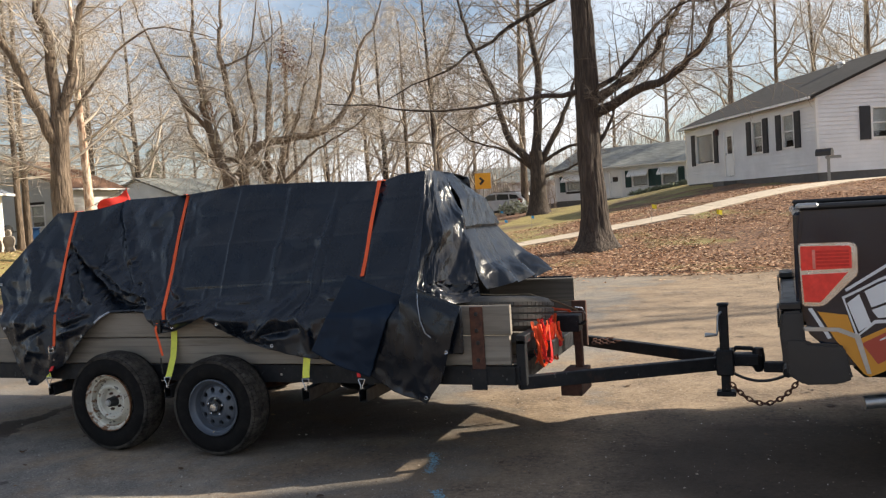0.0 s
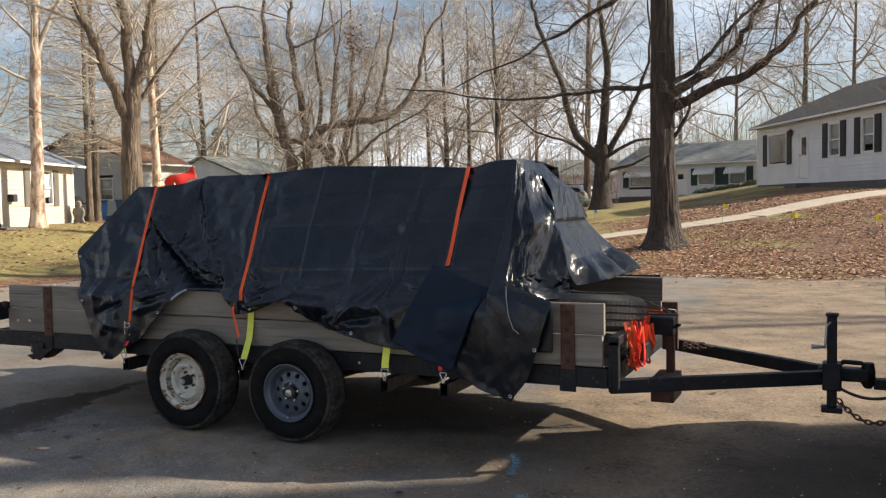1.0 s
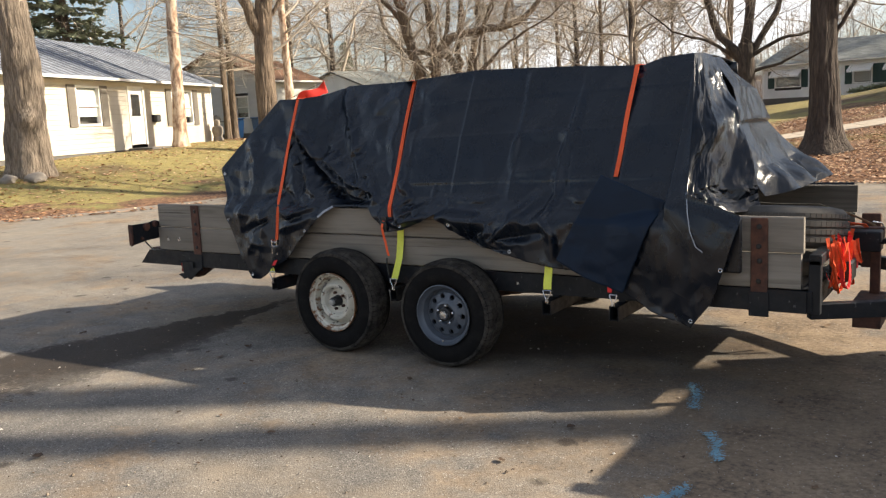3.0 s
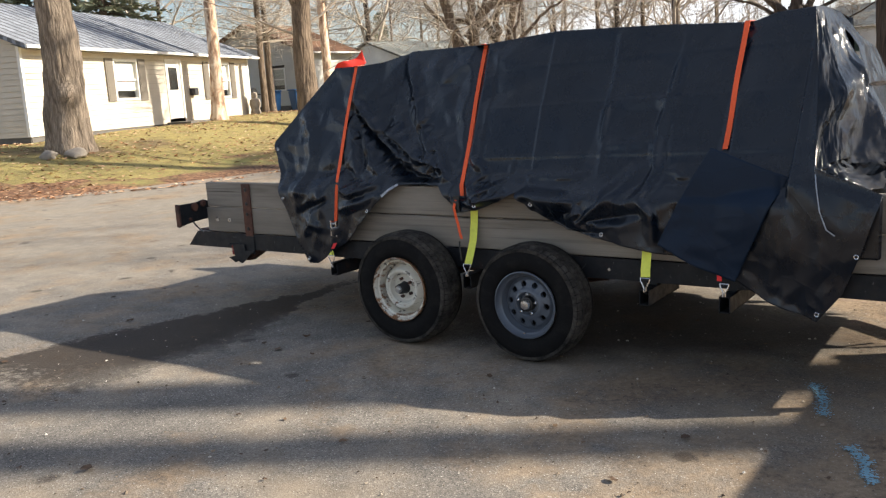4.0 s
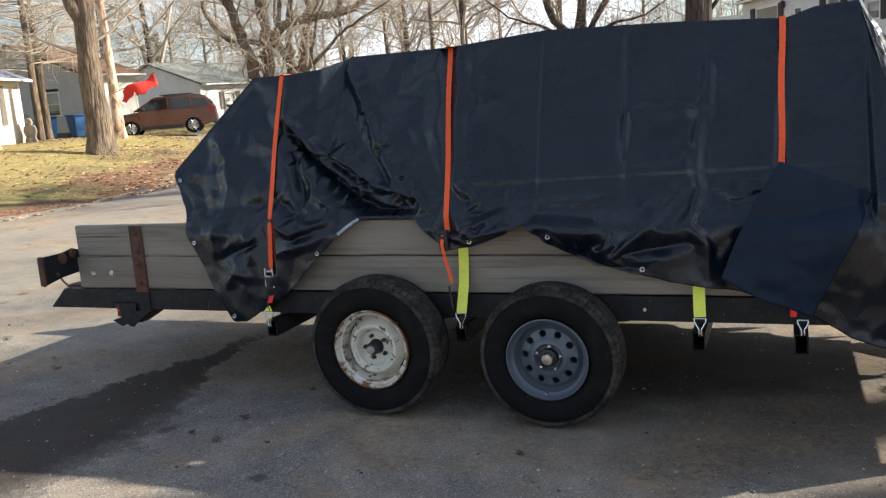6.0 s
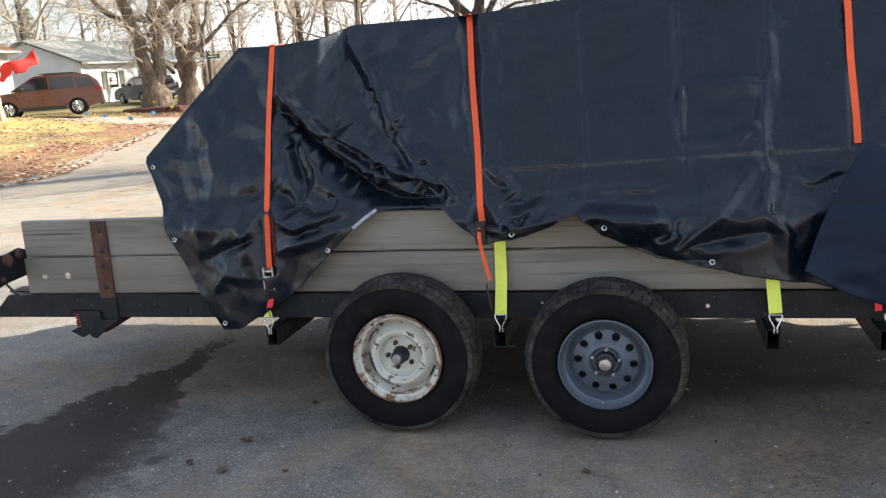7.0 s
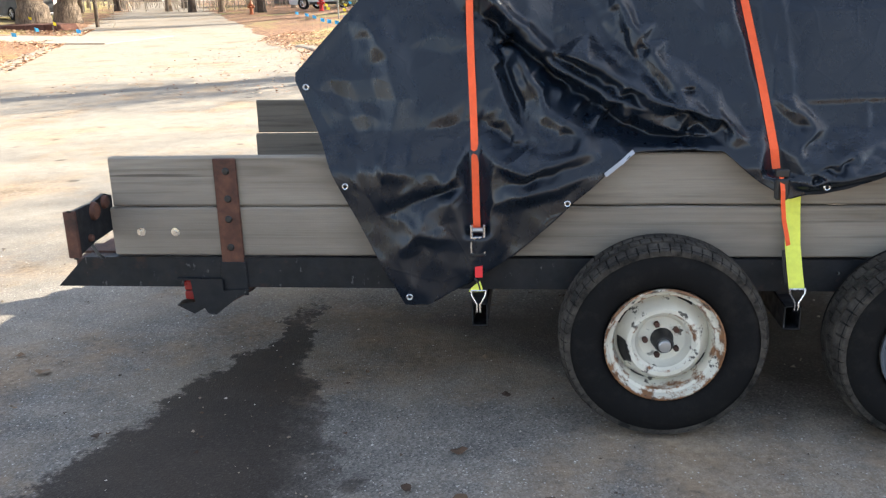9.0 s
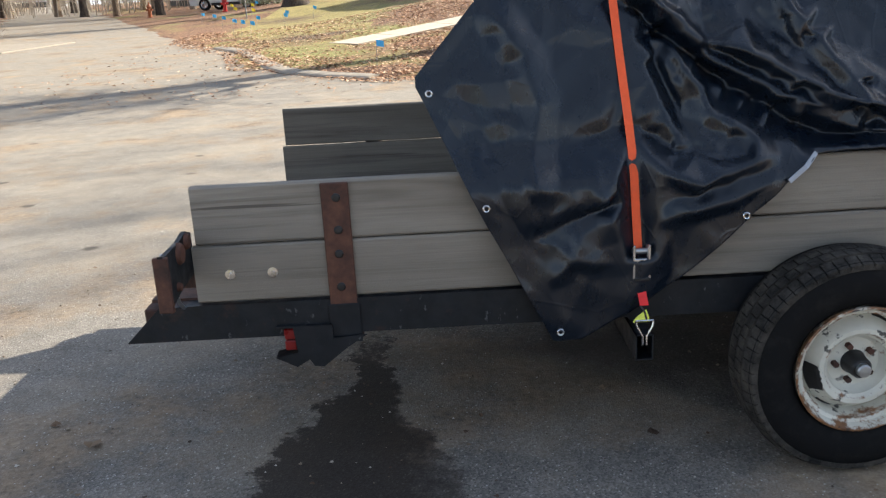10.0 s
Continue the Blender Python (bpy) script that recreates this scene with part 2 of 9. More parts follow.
def weathered_wood(name, light=1.0):
    m = Mat(name, 0.88)
    tone = m.noise(1.6, 5, 0.6, m.scaled((0.5, 2.0, 2.6)))
    fine = m.noise(30.0, 6, 0.75, m.scaled((0.05, 6.0, 6.0)), 0.1)
    c = m.ramp(tone, [(0.28, (0.160 * light, 0.138 * light, 0.110 * light)), (0.5, (0.230 * light, 0.203 * light, 0.170 * light)), (0.74, (0.304 * light, 0.277 * light, 0.238 * light))])
    # sparse dark streaks of open grain
    streak = m.mask(m.noise(7.0, 6, 0.66, m.scaled((0.10, 3.0, 3.4)), 0.5), 0.50, 0.66)
    patch = m.mask(m.noise(2.2, 4, 0.6, m.scaled((0.45, 1.0, 1.4))), 0.36, 0.58)
    c = m.mix(m.math('MULTIPLY', m.math('MULTIPLY', streak, patch), 0.65), c, (0.085 * light, 0.075 * light, 0.062 * light))
    # growth rings cut at a slant: nested ovals round the knots, in places only
    rings = m.noise(1.1, 2, 0.4, m.scaled((0.30, 2.0, 3.0)), 0.35)
    band = m.math('MULTIPLY_ADD', m.math('SINE', m.math('MULTIPLY', rings, 95.0)), 0.5, 0.5)
    where = m.mask(m.noise(1.3, 3, 0.5, m.scaled((0.6, 1.0, 1.0))), 0.48, 0.60)
    c = m.mix(m.math('MULTIPLY', where, 0.55), c, m.mix(1.0, c, m.ramp(band, [(0.0, (0.62, 0.60, 0.57)), (0.5, (1.0, 1.0, 1.0)), (1.0, (1.12, 1.11, 1.10))]), 'MULTIPLY'))
    c = m.mix(0.6, c, m.ramp(fine, [(0.3, (0.80, 0.79, 0.78)), (0.55, (1.02, 1.02, 1.01)), (0.75, (1.10, 1.10, 1.08))]), 'MULTIPLY')
    knots = m.voronoi(2.4, m.scaled((0.6, 1.0, 2.2)))
    k = m.ramp(knots.outputs["Distance"], [(0.030, (1, 1, 1)), (0.085, (0, 0, 0))])
    c = m.mix(m.math('MULTIPLY', k, 0.75), c, (0.06, 0.042, 0.03))
    # long drying splits
    split = m.mask(m.noise(9.0, 3, 0.5, m.scaled((0.05, 3.0, 3.6))), 0.69, 0.71)
    c = m.mix(m.math('MULTIPLY', split, 0.6), c, (0.035, 0.028, 0.022))
    c = m.mix(0.5, c, m.ramp(m.random(), [(0.0, (0.85, 0.83, 0.80)), (1.0, (1.10, 1.10, 1.10))]), 'MULTIPLY')
    m.color(c)
    m.bump(fine, 0.5, 0.003)
    m.bump(streak, 0.25, 0.004)
    return m.m


def rusty_steel(name="rusty_steel", rust=0.8):
    m = Mat(name, 0.75, 0.15)
    n = m.noise(14.0, 7, 0.7)
    c = m.ramp(n, [(0.28, (0.030, 0.016, 0.012)), (0.5, (0.095, 0.040, 0.026)), (0.72, (0.165, 0.072, 0.042))])
    d = m.mask(m.noise(2.5, 5), 0.45, 0.68)
    c = m.mix(m.math('MULTIPLY', d, 1 - rust), c, (0.012, 0.012, 0.013))
    m.color(c)
    m.bump(m.noise(60.0, 6, 0.7), 0.4, 0.003)
    return m.m


def black_paint():
    m = Mat("chipped_black_paint", 0.5, 0.0, spec=0.3)
    n = m.noise(9.0, 7, 0.7)
    c = m.ramp(n, [(0.3, (0.005, 0.006, 0.008)), (0.65, (0.014, 0.016, 0.020))])
    chips = m.mask(m.noise(45.0, 4, 0.6, m.scaled((1, 1, 0.5))), 0.66, 0.70)
    c = m.mix(m.math('MULTIPLY', chips, 0.45), c, (0.16, 0.16, 0.165))
    rust = m.mask(m.noise(6.0, 6, 0.7), 0.58, 0.7)
    c = m.mix(m.math('MULTIPLY', rust, 0.6), c, (0.055, 0.026, 0.016))
    m.color(c)
    m.rough(m.ramp(m.noise(20.0), [(0.3, (0.38,) * 3), (0.7, (0.7,) * 3)]))
    m.bump(m.noise(80.0, 5), 0.2, 0.002)
    return m.m


def tarp_material(name="black_tarpaulin", low=0.17, high=0.40, crinkle=0.08, spec=0.48, tone=0.66):
    m = Mat(name, 0.4, 0.0, spec=spec)
    n = m.noise(3.0, 5, 0.6)
    c = m.ramp(n, [(0.3, (0.0036 * tone, 0.0076 * tone, 0.0160 * tone)), (0.7, (0.0066 * tone, 0.0135 * tone, 0.0265 * tone))])
    scuff = m.mask(m.noise(38.0, 5, 0.7, m.scaled((1, 1, 0.4))), 0.70, 0.78)
    c = m.mix(m.math('MULTIPLY', scuff, 0.25), c, (0.06, 0.065, 0.075))
    m.color(c)
    m.rough(m.ramp(m.mix(0.5, m.noise(6.0, 6, 0.7), m.noise(21.0, 6, 0.7, m.scaled((1, 1, 0.45)))), [(0.32, (low,) * 3), (0.66, (high,) * 3)]))
    weave = m.n.new("ShaderNodeTexChecker")
    weave.inputs["Scale"].default_value = 420.0
    m.l.new(m.co, weave.inputs["Vector"])
    m.bump(weave.outputs["Fac"], 0.05, 0.001)
    m.bump(m.noise(26.0, 4, 0.6, None, 0.5), crinkle, 0.006)
    m.bump(m.noise(85.0, 4, 0.65, m.scaled((1, 1, 0.6)), 0.8), crinkle * 1.5, 0.003)
    creasy = m.voronoi(7.0, m.scaled((1, 1, 0.8)), 'DISTANCE_TO_EDGE')
    m.bump(m.ramp(creasy.outputs["Distance"], [(0.0, (1, 1, 1)), (0.035, (0, 0, 0))]), crinkle * 1.6, 0.004)
    return m.m


def rubber_material():
    m = Mat("tyre_rubber", 0.82, spec=0.2)
    mud = m.mask(m.noise(8.0, 6, 0.7), 0.5, 0.75)
    c = m.mix(m.math('MULTIPLY', mud, 0.4), (0.0045, 0.0045, 0.005), (0.038, 0.034, 0.030))
    m.color(c)
    m.bump(m.noise(60.0, 5), 0.25, 0.003)
    return m.m


def tread_material():
    m = Mat("muddy_tread_rubber", 0.9, spec=0.2)
    mud = m.mask(m.noise(14.0, 6, 0.7), 0.35, 0.66)
    m.color(m.mix(m.math('MULTIPLY', mud, 0.8), (0.012, 0.0115, 0.011), (0.095, 0.084, 0.072)))
    m.bump(m.noise(70.0, 6, 0.7), 0.9, 0.008)
    return m.m


def white_rim_material():
    m = Mat("rusting_white_enamel", 0.55)
    base = m.ramp(m.noise(5.0, 4), [(0.3, (0.50, 0.475, 0.40)), (0.7, (0.74, 0.72, 0.63))])
    r = m.noise(13.0, 8, 0.72)
    dx, dz = m.axis("X"), m.axis("Z")
    rad = m.math('SQRT', m.math('ADD', m.math('MULTIPLY', dx, dx), m.math('MULTIPLY', dz, dz)))
    rim = m.ramp(rad, [(0.168, (0, 0, 0)), (0.188, (0.09, 0.09, 0.09)), (0.200, (0.21, 0.21, 0.21))])
    low = m.math('MULTIPLY', m.math('MAXIMUM', m.math('MULTIPLY', dz, -1.0), 0.0), 0.1)
    seams = m.ramp(rad, [(0.098, (0, 0, 0)), (0.104, (0.10, 0.10, 0.10)), (0.112, (0, 0, 0)), (0.160, (0, 0, 0)), (0.170, (0.13, 0.13, 0.13)), (0.176, (0, 0, 0))])
    rr = m.math('ADD', m.math('ADD', r, seams), m.math('ADD', rim, low))
    rust = m.mask(rr, 0.585, 0.665)
    c = m.mix(rust, base, m.ramp(m.noise(30.0, 4), [(0.3, (0.07, 0.032, 0.016)), (0.7, (0.30, 0.14, 0.055))]))
    chip = m.math('MAXIMUM', m.mask(m.noise(22.0, 6, 0.65), 0.60, 0.63), m.mask(m.noise(5.5, 4, 0.55), 0.63, 0.66))
    c = m.mix(m.math('MULTIPLY', chip, 0.9), c, (0.02, 0.016, 0.014))
    m.color(c)
    m.bump(m.noise(26.0, 6), 0.3, 0.003)
    return m.m


def siding_material(name, col):
    m = Mat(name, 0.6)
    c = m.ramp(m.noise(1.2, 4), [(0.3, tuple(v * 0.9 for v in col)), (0.7, tuple(min(1, v * 1.05) for v in col))])
    c = m.mix(0.4, c, m.ramp(m.noise(18.0, 5, 0.6, m.scaled((0.3, 0.3, 3.0))), [(0.3, (0.9, 0.9, 0.9)), (0.7, (1.05, 1.05, 1.05))]), 'MULTIPLY')
    m.color(c)
    m.bump(m.noise(30.0), 0.1, 0.003)
    return m.m


def shingle_material(name, col):
    m = Mat(name, 0.9)
    brick = m.n.new("ShaderNodeTexBrick")
    brick.inputs["Scale"].default_value = 1.0
    brick.inputs["Brick Width"].default_value = 0.3
    brick.inputs["Row Height"].default_value = 0.13
    brick.inputs["Mortar Size"].default_value = 0.006
    brick.inputs["Color1"].default_value = (*tuple(v * 0.75 for v in col), 1)
    brick.inputs["Color2"].default_value = (*tuple(v * 1.2 for v in col), 1)
    brick.inputs["Mortar"].default_value = (*tuple(v * 0.45 for v in col), 1)
    uvc = m.n.new("ShaderNodeTexCoord").outputs["UV"]
    m.l.new(uvc, brick.inputs["Vector"])
    c = m.mix(0.6, brick.outputs["Color"], m.ramp(m.noise(0.9, 5), [(0.3, (0.72, 0.72, 0.72)), (0.7, (1.18, 1.18, 1.18))]), 'MULTIPLY')
    m.color(c)
    m.bump(m.noise(60.0, 4), 0.4, 0.006)
    return m.m


def bark_material(name, dark, light, scale=1.0):
    m = Mat(name, 0.95)
    v = m.noise(9.0 * scale, 7, 0.7, m.scaled((1.0, 1.0, 0.16)), 0.7)
    plates = m.voronoi(15.0 * scale, m.scaled((1.0, 1.0, 0.10)), 'DISTANCE_TO_EDGE')
    crack = m.ramp(plates.outputs["Distance"], [(0.02, (0, 0, 0)), (0.20, (1, 1, 1))])
    c = m.ramp(v, [(0.3, dark), (0.52, tuple((a + b) / 2 for a, b in zip(dark, light))), (0.72, light)])
    c = m.mix(0.45, c, m.ramp(crack, [(0.0, (0.35, 0.33, 0.31)), (1.0, (1.12, 1.11, 1.10))]), 'MULTIPLY')
    c = m.mix(0.6, c, m.ramp(m.noise(1.1, 4), [(0.3, (0.72, 0.72, 0.72)), (0.7, (1.2, 1.18, 1.14))]), 'MULTIPLY')
    m.color(c)
    m.bump(v, 0.8, 0.08)
    m.bump(crack, 0.4, 0.04)
    return m.m


def peeling_bark():
    m = Mat("peeling_pale_bark", 0.9)
    v = m.noise(3.2, 6, 0.62, m.scaled((1.3, 1.3, 0.55)), 0.8)
    c = m.ramp(v, [(0.34, (0.13, 0.085, 0.06)), (0.46, (0.36, 0.23, 0.155)), (0.52, (0.55, 0.41, 0.30)), (0.66, (0.72, 0.62, 0.50))])
    m.color(c)
    m.bump(v, 0.8, 0.03)
    return m.m


M_ASPHALT = asphalt_material()
M_LAWN = lawn_material()
M_LEAFY = leafy_material()
M_WALK = concrete_material()
M_KERB = concrete_material("kerb_concrete", (0.31, 0.265, 0.21))
M_PLANK = weathered_wood("weathered_grey_timber", 1.02)
M_DECK = weathered_wood("dark_deck_timber", 0.55)
M_FARPLANK = weathered_wood("darker_timber", 0.62)
M_RUST = rusty_steel()
M_RUSTDARK = rusty_steel("dark_rusty_steel", 0.45)
M_BLACK = black_paint()
M_TARP = tarp_material()
M_RUBBER = rubber_material()
M_TREAD = tread_material()
M_WHITERIM = white_rim_material()
M_GREYRIM = plain("grey_enamel_steel", (0.098, 0.115, 0.142), 0.42, 0.2, 0.14, 12)
M_CHROME = plain("bright_zinc", (0.62, 0.62, 0.63), 0.25, 1.0, 0.1, 40)
M_DULLSTEEL = plain("dull_zinc", (0.42, 0.43, 0.44), 0.42, 0.9, 0.15, 40)
M_ORANGE = plain("orange_webbing", (0.86, 0.115, 0.03), 0.75, 0, 0.12, 60, 0.4)
M_REDWEB = plain("red_webbing", (0.72, 0.03, 0.03), 0.75, 0, 0.12, 60, 0.4)
M_YELLOW = plain("fluorescent_yellow_webbing", (0.80, 0.84, 0.12), 0.75, 0, 0.12, 60, 0.4)
M_TANWEB = plain("faded_tan_webbing", (0.30, 0.24, 0.16), 0.85, 0, 0.15, 60, 0.4)
M_BLACKPLASTIC = plain("black_plastic", (0.012, 0.012, 0.013), 0.45, 0, 0.2, 30)
M_REDLENS = plain("red_lens_plastic", (0.20, 0.008, 0.008), 0.3, 0, 0.25, 30)
M_TARPFRONT = tarp_material("crumpled_black_tarpaulin", 0.15, 0.28, 0.09, 0.38, 0.4)
M_TARPBACK = tarp_material("navy_tarpaulin_reverse", 0.38, 0.52, 0.10, 0.16, 1.7)
M_TARPEDGE = plain("frayed_pale_tarp_edge", (0.33, 0.36, 0.41), 0.5, 0, 0.15, 60)


# ---- geometry helpers ----
def mesh_object(name, bm, mat, smooth=False):
    me = bpy.data.meshes.new(name)
    bm.normal_update()
    bm.to_mesh(me)
    bm.free()
    me.materials.append(mat)
    if smooth:
        me.polygons.foreach_set("use_smooth", [True] * len(me.polygons))
        me.set_sharp_from_angle(angle=radians(38))
    return new(name, me)


def hold(ob, parent):
    if parent is not None:
        ob.parent = parent
        if parent.type == 'EMPTY':
            ob.matrix_parent_inverse = parent.matrix_basis.inverted()
    return ob


def part(name, bm, mat, parent=None, label="", smooth=False):
    """One mesh object under a thing or under a part."""
    ob = hold(mesh_object(name, bm, mat, smooth), parent)
    return tagged(ob, label)


def raw(name, verts, faces, mat, parent=None, label="", smooth=False):
    me = bpy.data.meshes.new(name)
    me.from_pydata(verts, [], faces)
    me.materials.append(mat)
    if smooth:
        me.polygons.foreach_set("use_smooth", [True] * len(me.polygons))
        me.set_sharp_from_angle(angle=radians(40))
    me.update()
    return tagged(hold(new(name, me), parent), label)


def thing(name, at, label, category, group="", kind=""):
    e = new(name)
    e.empty_display_size = 0.2
    e.matrix_basis = Matrix.Translation(at)
    return tagged(e, label, category, group, kind)


def box(bm, x0, x1, y0, y1, z0, z1, bevel=0.0, m=None):
    vs = [bm.verts.new((x, y, z)) for x in (x0, x1) for y in (y0, y1) for z in (z0, z1)]
    fs = [bm.faces.new([vs[i] for i in f]) for f in ((0, 1, 3, 2), (4, 6, 7, 5), (0, 4, 5, 1), (2, 3, 7, 6), (0, 2, 6, 4), (1, 5, 7, 3))]
    if bevel:
        es = list({e for f in fs for e in f.edges})
        r = bmesh.ops.bevel(bm, geom=es, offset=bevel, segments=1, affect='EDGES', clamp_overlap=True)
        vs = list({v for f in r["faces"] for v in f.verts} | {v for v in vs if v.is_valid})
    if m is not None:
        bmesh.ops.transform(bm, matrix=m, verts=vs)
    return vs


def boxed(x0, x1, y0, y1, z0, z1, bevel=0.0, m=None):
    bm = bmesh.new()
    box(bm, x0, x1, y0, y1, z0, z1, bevel, m)
    return bm


def frame_axes(d):
    d = Vector(d).normalized()
    a = d.cross(Vector((0, 0, 1))) if abs(d.z) < 0.95 else d.cross(Vector((1, 0, 0)))
    a.normalize()
    return a, d.cross(a).normalized()


def tube(bm, pts, radii, seg=8, caps=True):
    """A tapering tube along a line of points."""
    pts = [Vector(p) for p in pts]
    if isinstance(radii, (int, float)):
        radii = [radii] * len(pts)
    rings = []
    a = None
    for i, p in enumerate(pts):
        d = (pts[min(i + 1, len(pts) - 1)] - pts[max(i - 1, 0)]).normalized()
        if a is None:
            a, b = frame_axes(d)
        else:
            a = (a - d * a.dot(d)).normalized()
            b = d.cross(a)
        rings.append([bm.verts.new(p + (a * math.cos(t) + b * math.sin(t)) * radii[i]) for t in (2 * math.pi * k / seg for k in range(seg))])
    for r0, r1 in zip(rings, rings[1:]):
        for k in range(seg):
            bm.faces.new((r0[k], r0[(k + 1) % seg], r1[(k + 1) % seg], r1[k]))
    if caps:
        bm.faces.new(rings[0][::-1])
        bm.faces.new(rings[-1])
    return bm


def tubed(pts, radii, seg=8, caps=True):
    return tube(bmesh.new(), pts, radii, seg, caps)


def lathe(bm, profile, seg=48, axis='Y', centre=(0, 0, 0)):
    """Revolve (radius, height) pairs about an axis through centre."""
    rings = []
    for r, h in profile:
        ring = []
        for k in range(seg):
            t = 2 * math.pi * k / seg
            p = (r * math.cos(t), h, r * math.sin(t)) if axis == 'Y' else (r * math.cos(t), r * math.sin(t), h)
            ring.append(bm.verts.new(Vector(p) + Vector(centre)))
        rings.append(ring)
    for r0, r1 in zip(rings, rings[1:]):
        for k in range(seg):
            bm.faces.new((r0[k], r0[(k + 1) % seg], r1[(k + 1) % seg], r1[k]))
    return rings


def prism(bm, outline, y0, y1, plane='XZ'):
    """An outline in a plane pulled between two depths."""
    def at(p, d):
        return (p[0], d, p[1]) if plane == 'XZ' else (d, p[0], p[1]) if plane == 'YZ' else (p[0], p[1], d)
    a = [bm.verts.new(at(p, y0)) for p in outline]
    b = [bm.verts.new(at(p, y1)) for p in outline]
    bm.faces.new(a)
    bm.faces.new(b[::-1])
    n = len(outline)
    for i in range(n):
        bm.faces.new((a[i], b[i], b[(i + 1) % n], a[(i + 1) % n]))
    bmesh.ops.recalc_face_normals(bm, faces=bm.faces)
    return bm


def lerp_table(table, x):
    return float(np.interp(x, [p[0] for p in table], [p[1] for p in table]))


def smooth01(a, b, v):
    u = min(1.0, max(0.0, (v - a) / (b - a)))
    return u * u * (3 - 2 * u)


# ---- ground ----
def left_edge(y):
    bend = max(0.0, 8.0 - max(y, -2.0))
    return -10.6 - 0.40 * max(0.0, y - 11.0) - 0.10 * bend ** 2


def back_edge(x):
    if x > 0.9:
        return 11.6 + 0.12 * max(0.0, min(x, 10.0) - 3.0) - 1.1 * min(6.0, max(0.0, x - 10.0))
    if x > -1.8:
        return 11.6 + 0.05 * (0.9 - x)
    if x > -5.0:
        return 11.73 + 0.95 * (-1.8 - x)
    return lerp_table([(-60.0, 145.0), (-13.8, 35.9), (-9.2, 25.0), (-6.0, 18.8), (-5.0, 14.8)], x)


def terrain(x, y):
    z = 0.018 * min(90.0, max(0.0, y - 8.0))
    z += 1.3 * smooth01(-8, 5, x) * smooth01(10.5, 28, y)
    z += 0.6 * smooth01(-15, -6, x) * smooth01(30, 44, y)
    d = left_edge(y) - x
    z += 0.72 * smooth01(0, 8, d) * (1 - 0.55 * smooth01(20, 34, y))
    return z


def off_road(x, y):
    """How far a place lies outside the asphalt; negative on it."""
    n = 0.35 * noise.noise(Vector((x * 0.5, y * 0.5, 3.0))) + 0.10 * noise.noise(Vector((x * 2.1, y * 2.1, 7.0)))
    side = (left_edge(y) - x) * 0.92
    back = (y - back_edge(x)) * (0.9 if x > -1.8 else 0.7 if x > -5 else 0.38)
    # unseen lawn behind the camera, added as darker ground to dim reflections
    near = (-5.6 - y) * 0.9
    return max(side, back, near) + n


def graded(lo, hi, near_lo, near_hi, fine, grow):
    v = [near_lo]
    while v[-1] < near_hi:
        v.append(v[-1] + fine)
    s = fine
    while v[-1] < hi:
        s *= grow
        v.append(v[-1] + s)
    s = fine
    w = [near_lo]
    while w[-1] > lo:
        s *= grow
        w.append(w[-1] - s)
    return w[:0:-1] + v


def build_ground():
    xs = graded(-900, 900, -32, 16, 0.4, 1.22)
    ys = graded(-900, 1200, -12, 46, 0.4, 1.22)
    verts, kinds = [], []
    for y in ys:
        for x in xs:
            o = off_road(x, y) if abs(x) < 120 and -60 < y < 150 else 5.0
            z = terrain(x, y)
            h = -0.05 + 0.085 * smooth01(-0.25, 0.45, o)
            h += 0.035 * noise.noise(Vector((x * 0.7, y * 0.7, 0))) * smooth01(0.2, 2.0, o)
            verts.append((x, y, z + h))
            kinds.append(o)
    nx = len(xs)
    faces = [(j * nx + i, j * nx + i + 1, (j + 1) * nx + i + 1, (j + 1) * nx + i) for j in range(len(ys) - 1) for i in range(nx - 1)]
    ob = raw("ground", verts, faces, M_LAWN, smooth=True)
    ob.data.materials.append(M_LEAFY)
    for p in ob.data.polygons:
        c = p.center
        wob = 1.5 * noise.noise(Vector((c.x * 0.35, c.y * 0.35, 1.0)))
        leafy = (c.x > -9 and c.y < 27 + wob) or (c.x > -3.2 and c.y < 36) or (left_edge(c.y) - c.x < 2.2 + wob and c.x < -8)
        if c.x > -6.6 and 18.5 + wob < c.y and c.x < -3.2 + wob:
            leafy = False
        p.material_index = 1 if leafy else 0
    tagged(ob, "patchy winter lawn with brown fallen leaves", "ground", kind="structure")

    rx = graded(-60, 40, -16, 10, 0.35, 1.15)
    ry = graded(-40, 130, -9, 20, 0.35, 1.15)
    verts = [(x, y, terrain(x, y) + 0.006 * noise.noise(Vector((x * 0.8, y * 0.8, 5)))) for y in ry for x in rx]
    nx = len(rx)
    faces = []
    for j in range(len(ry) - 1):
        for i in range(nx - 1):
            if off_road((rx[i] + rx[i + 1]) / 2, (ry[j] + ry[j + 1]) / 2) < 0.9:
                faces.append((j * nx + i, j * nx + i + 1, (j + 1) * nx + i + 1, (j + 1) * nx + i))
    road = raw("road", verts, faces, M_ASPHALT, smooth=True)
    tagged(road, "worn grey asphalt street with dirt, oil stains and painted shade", "road", kind="structure")


build_ground()


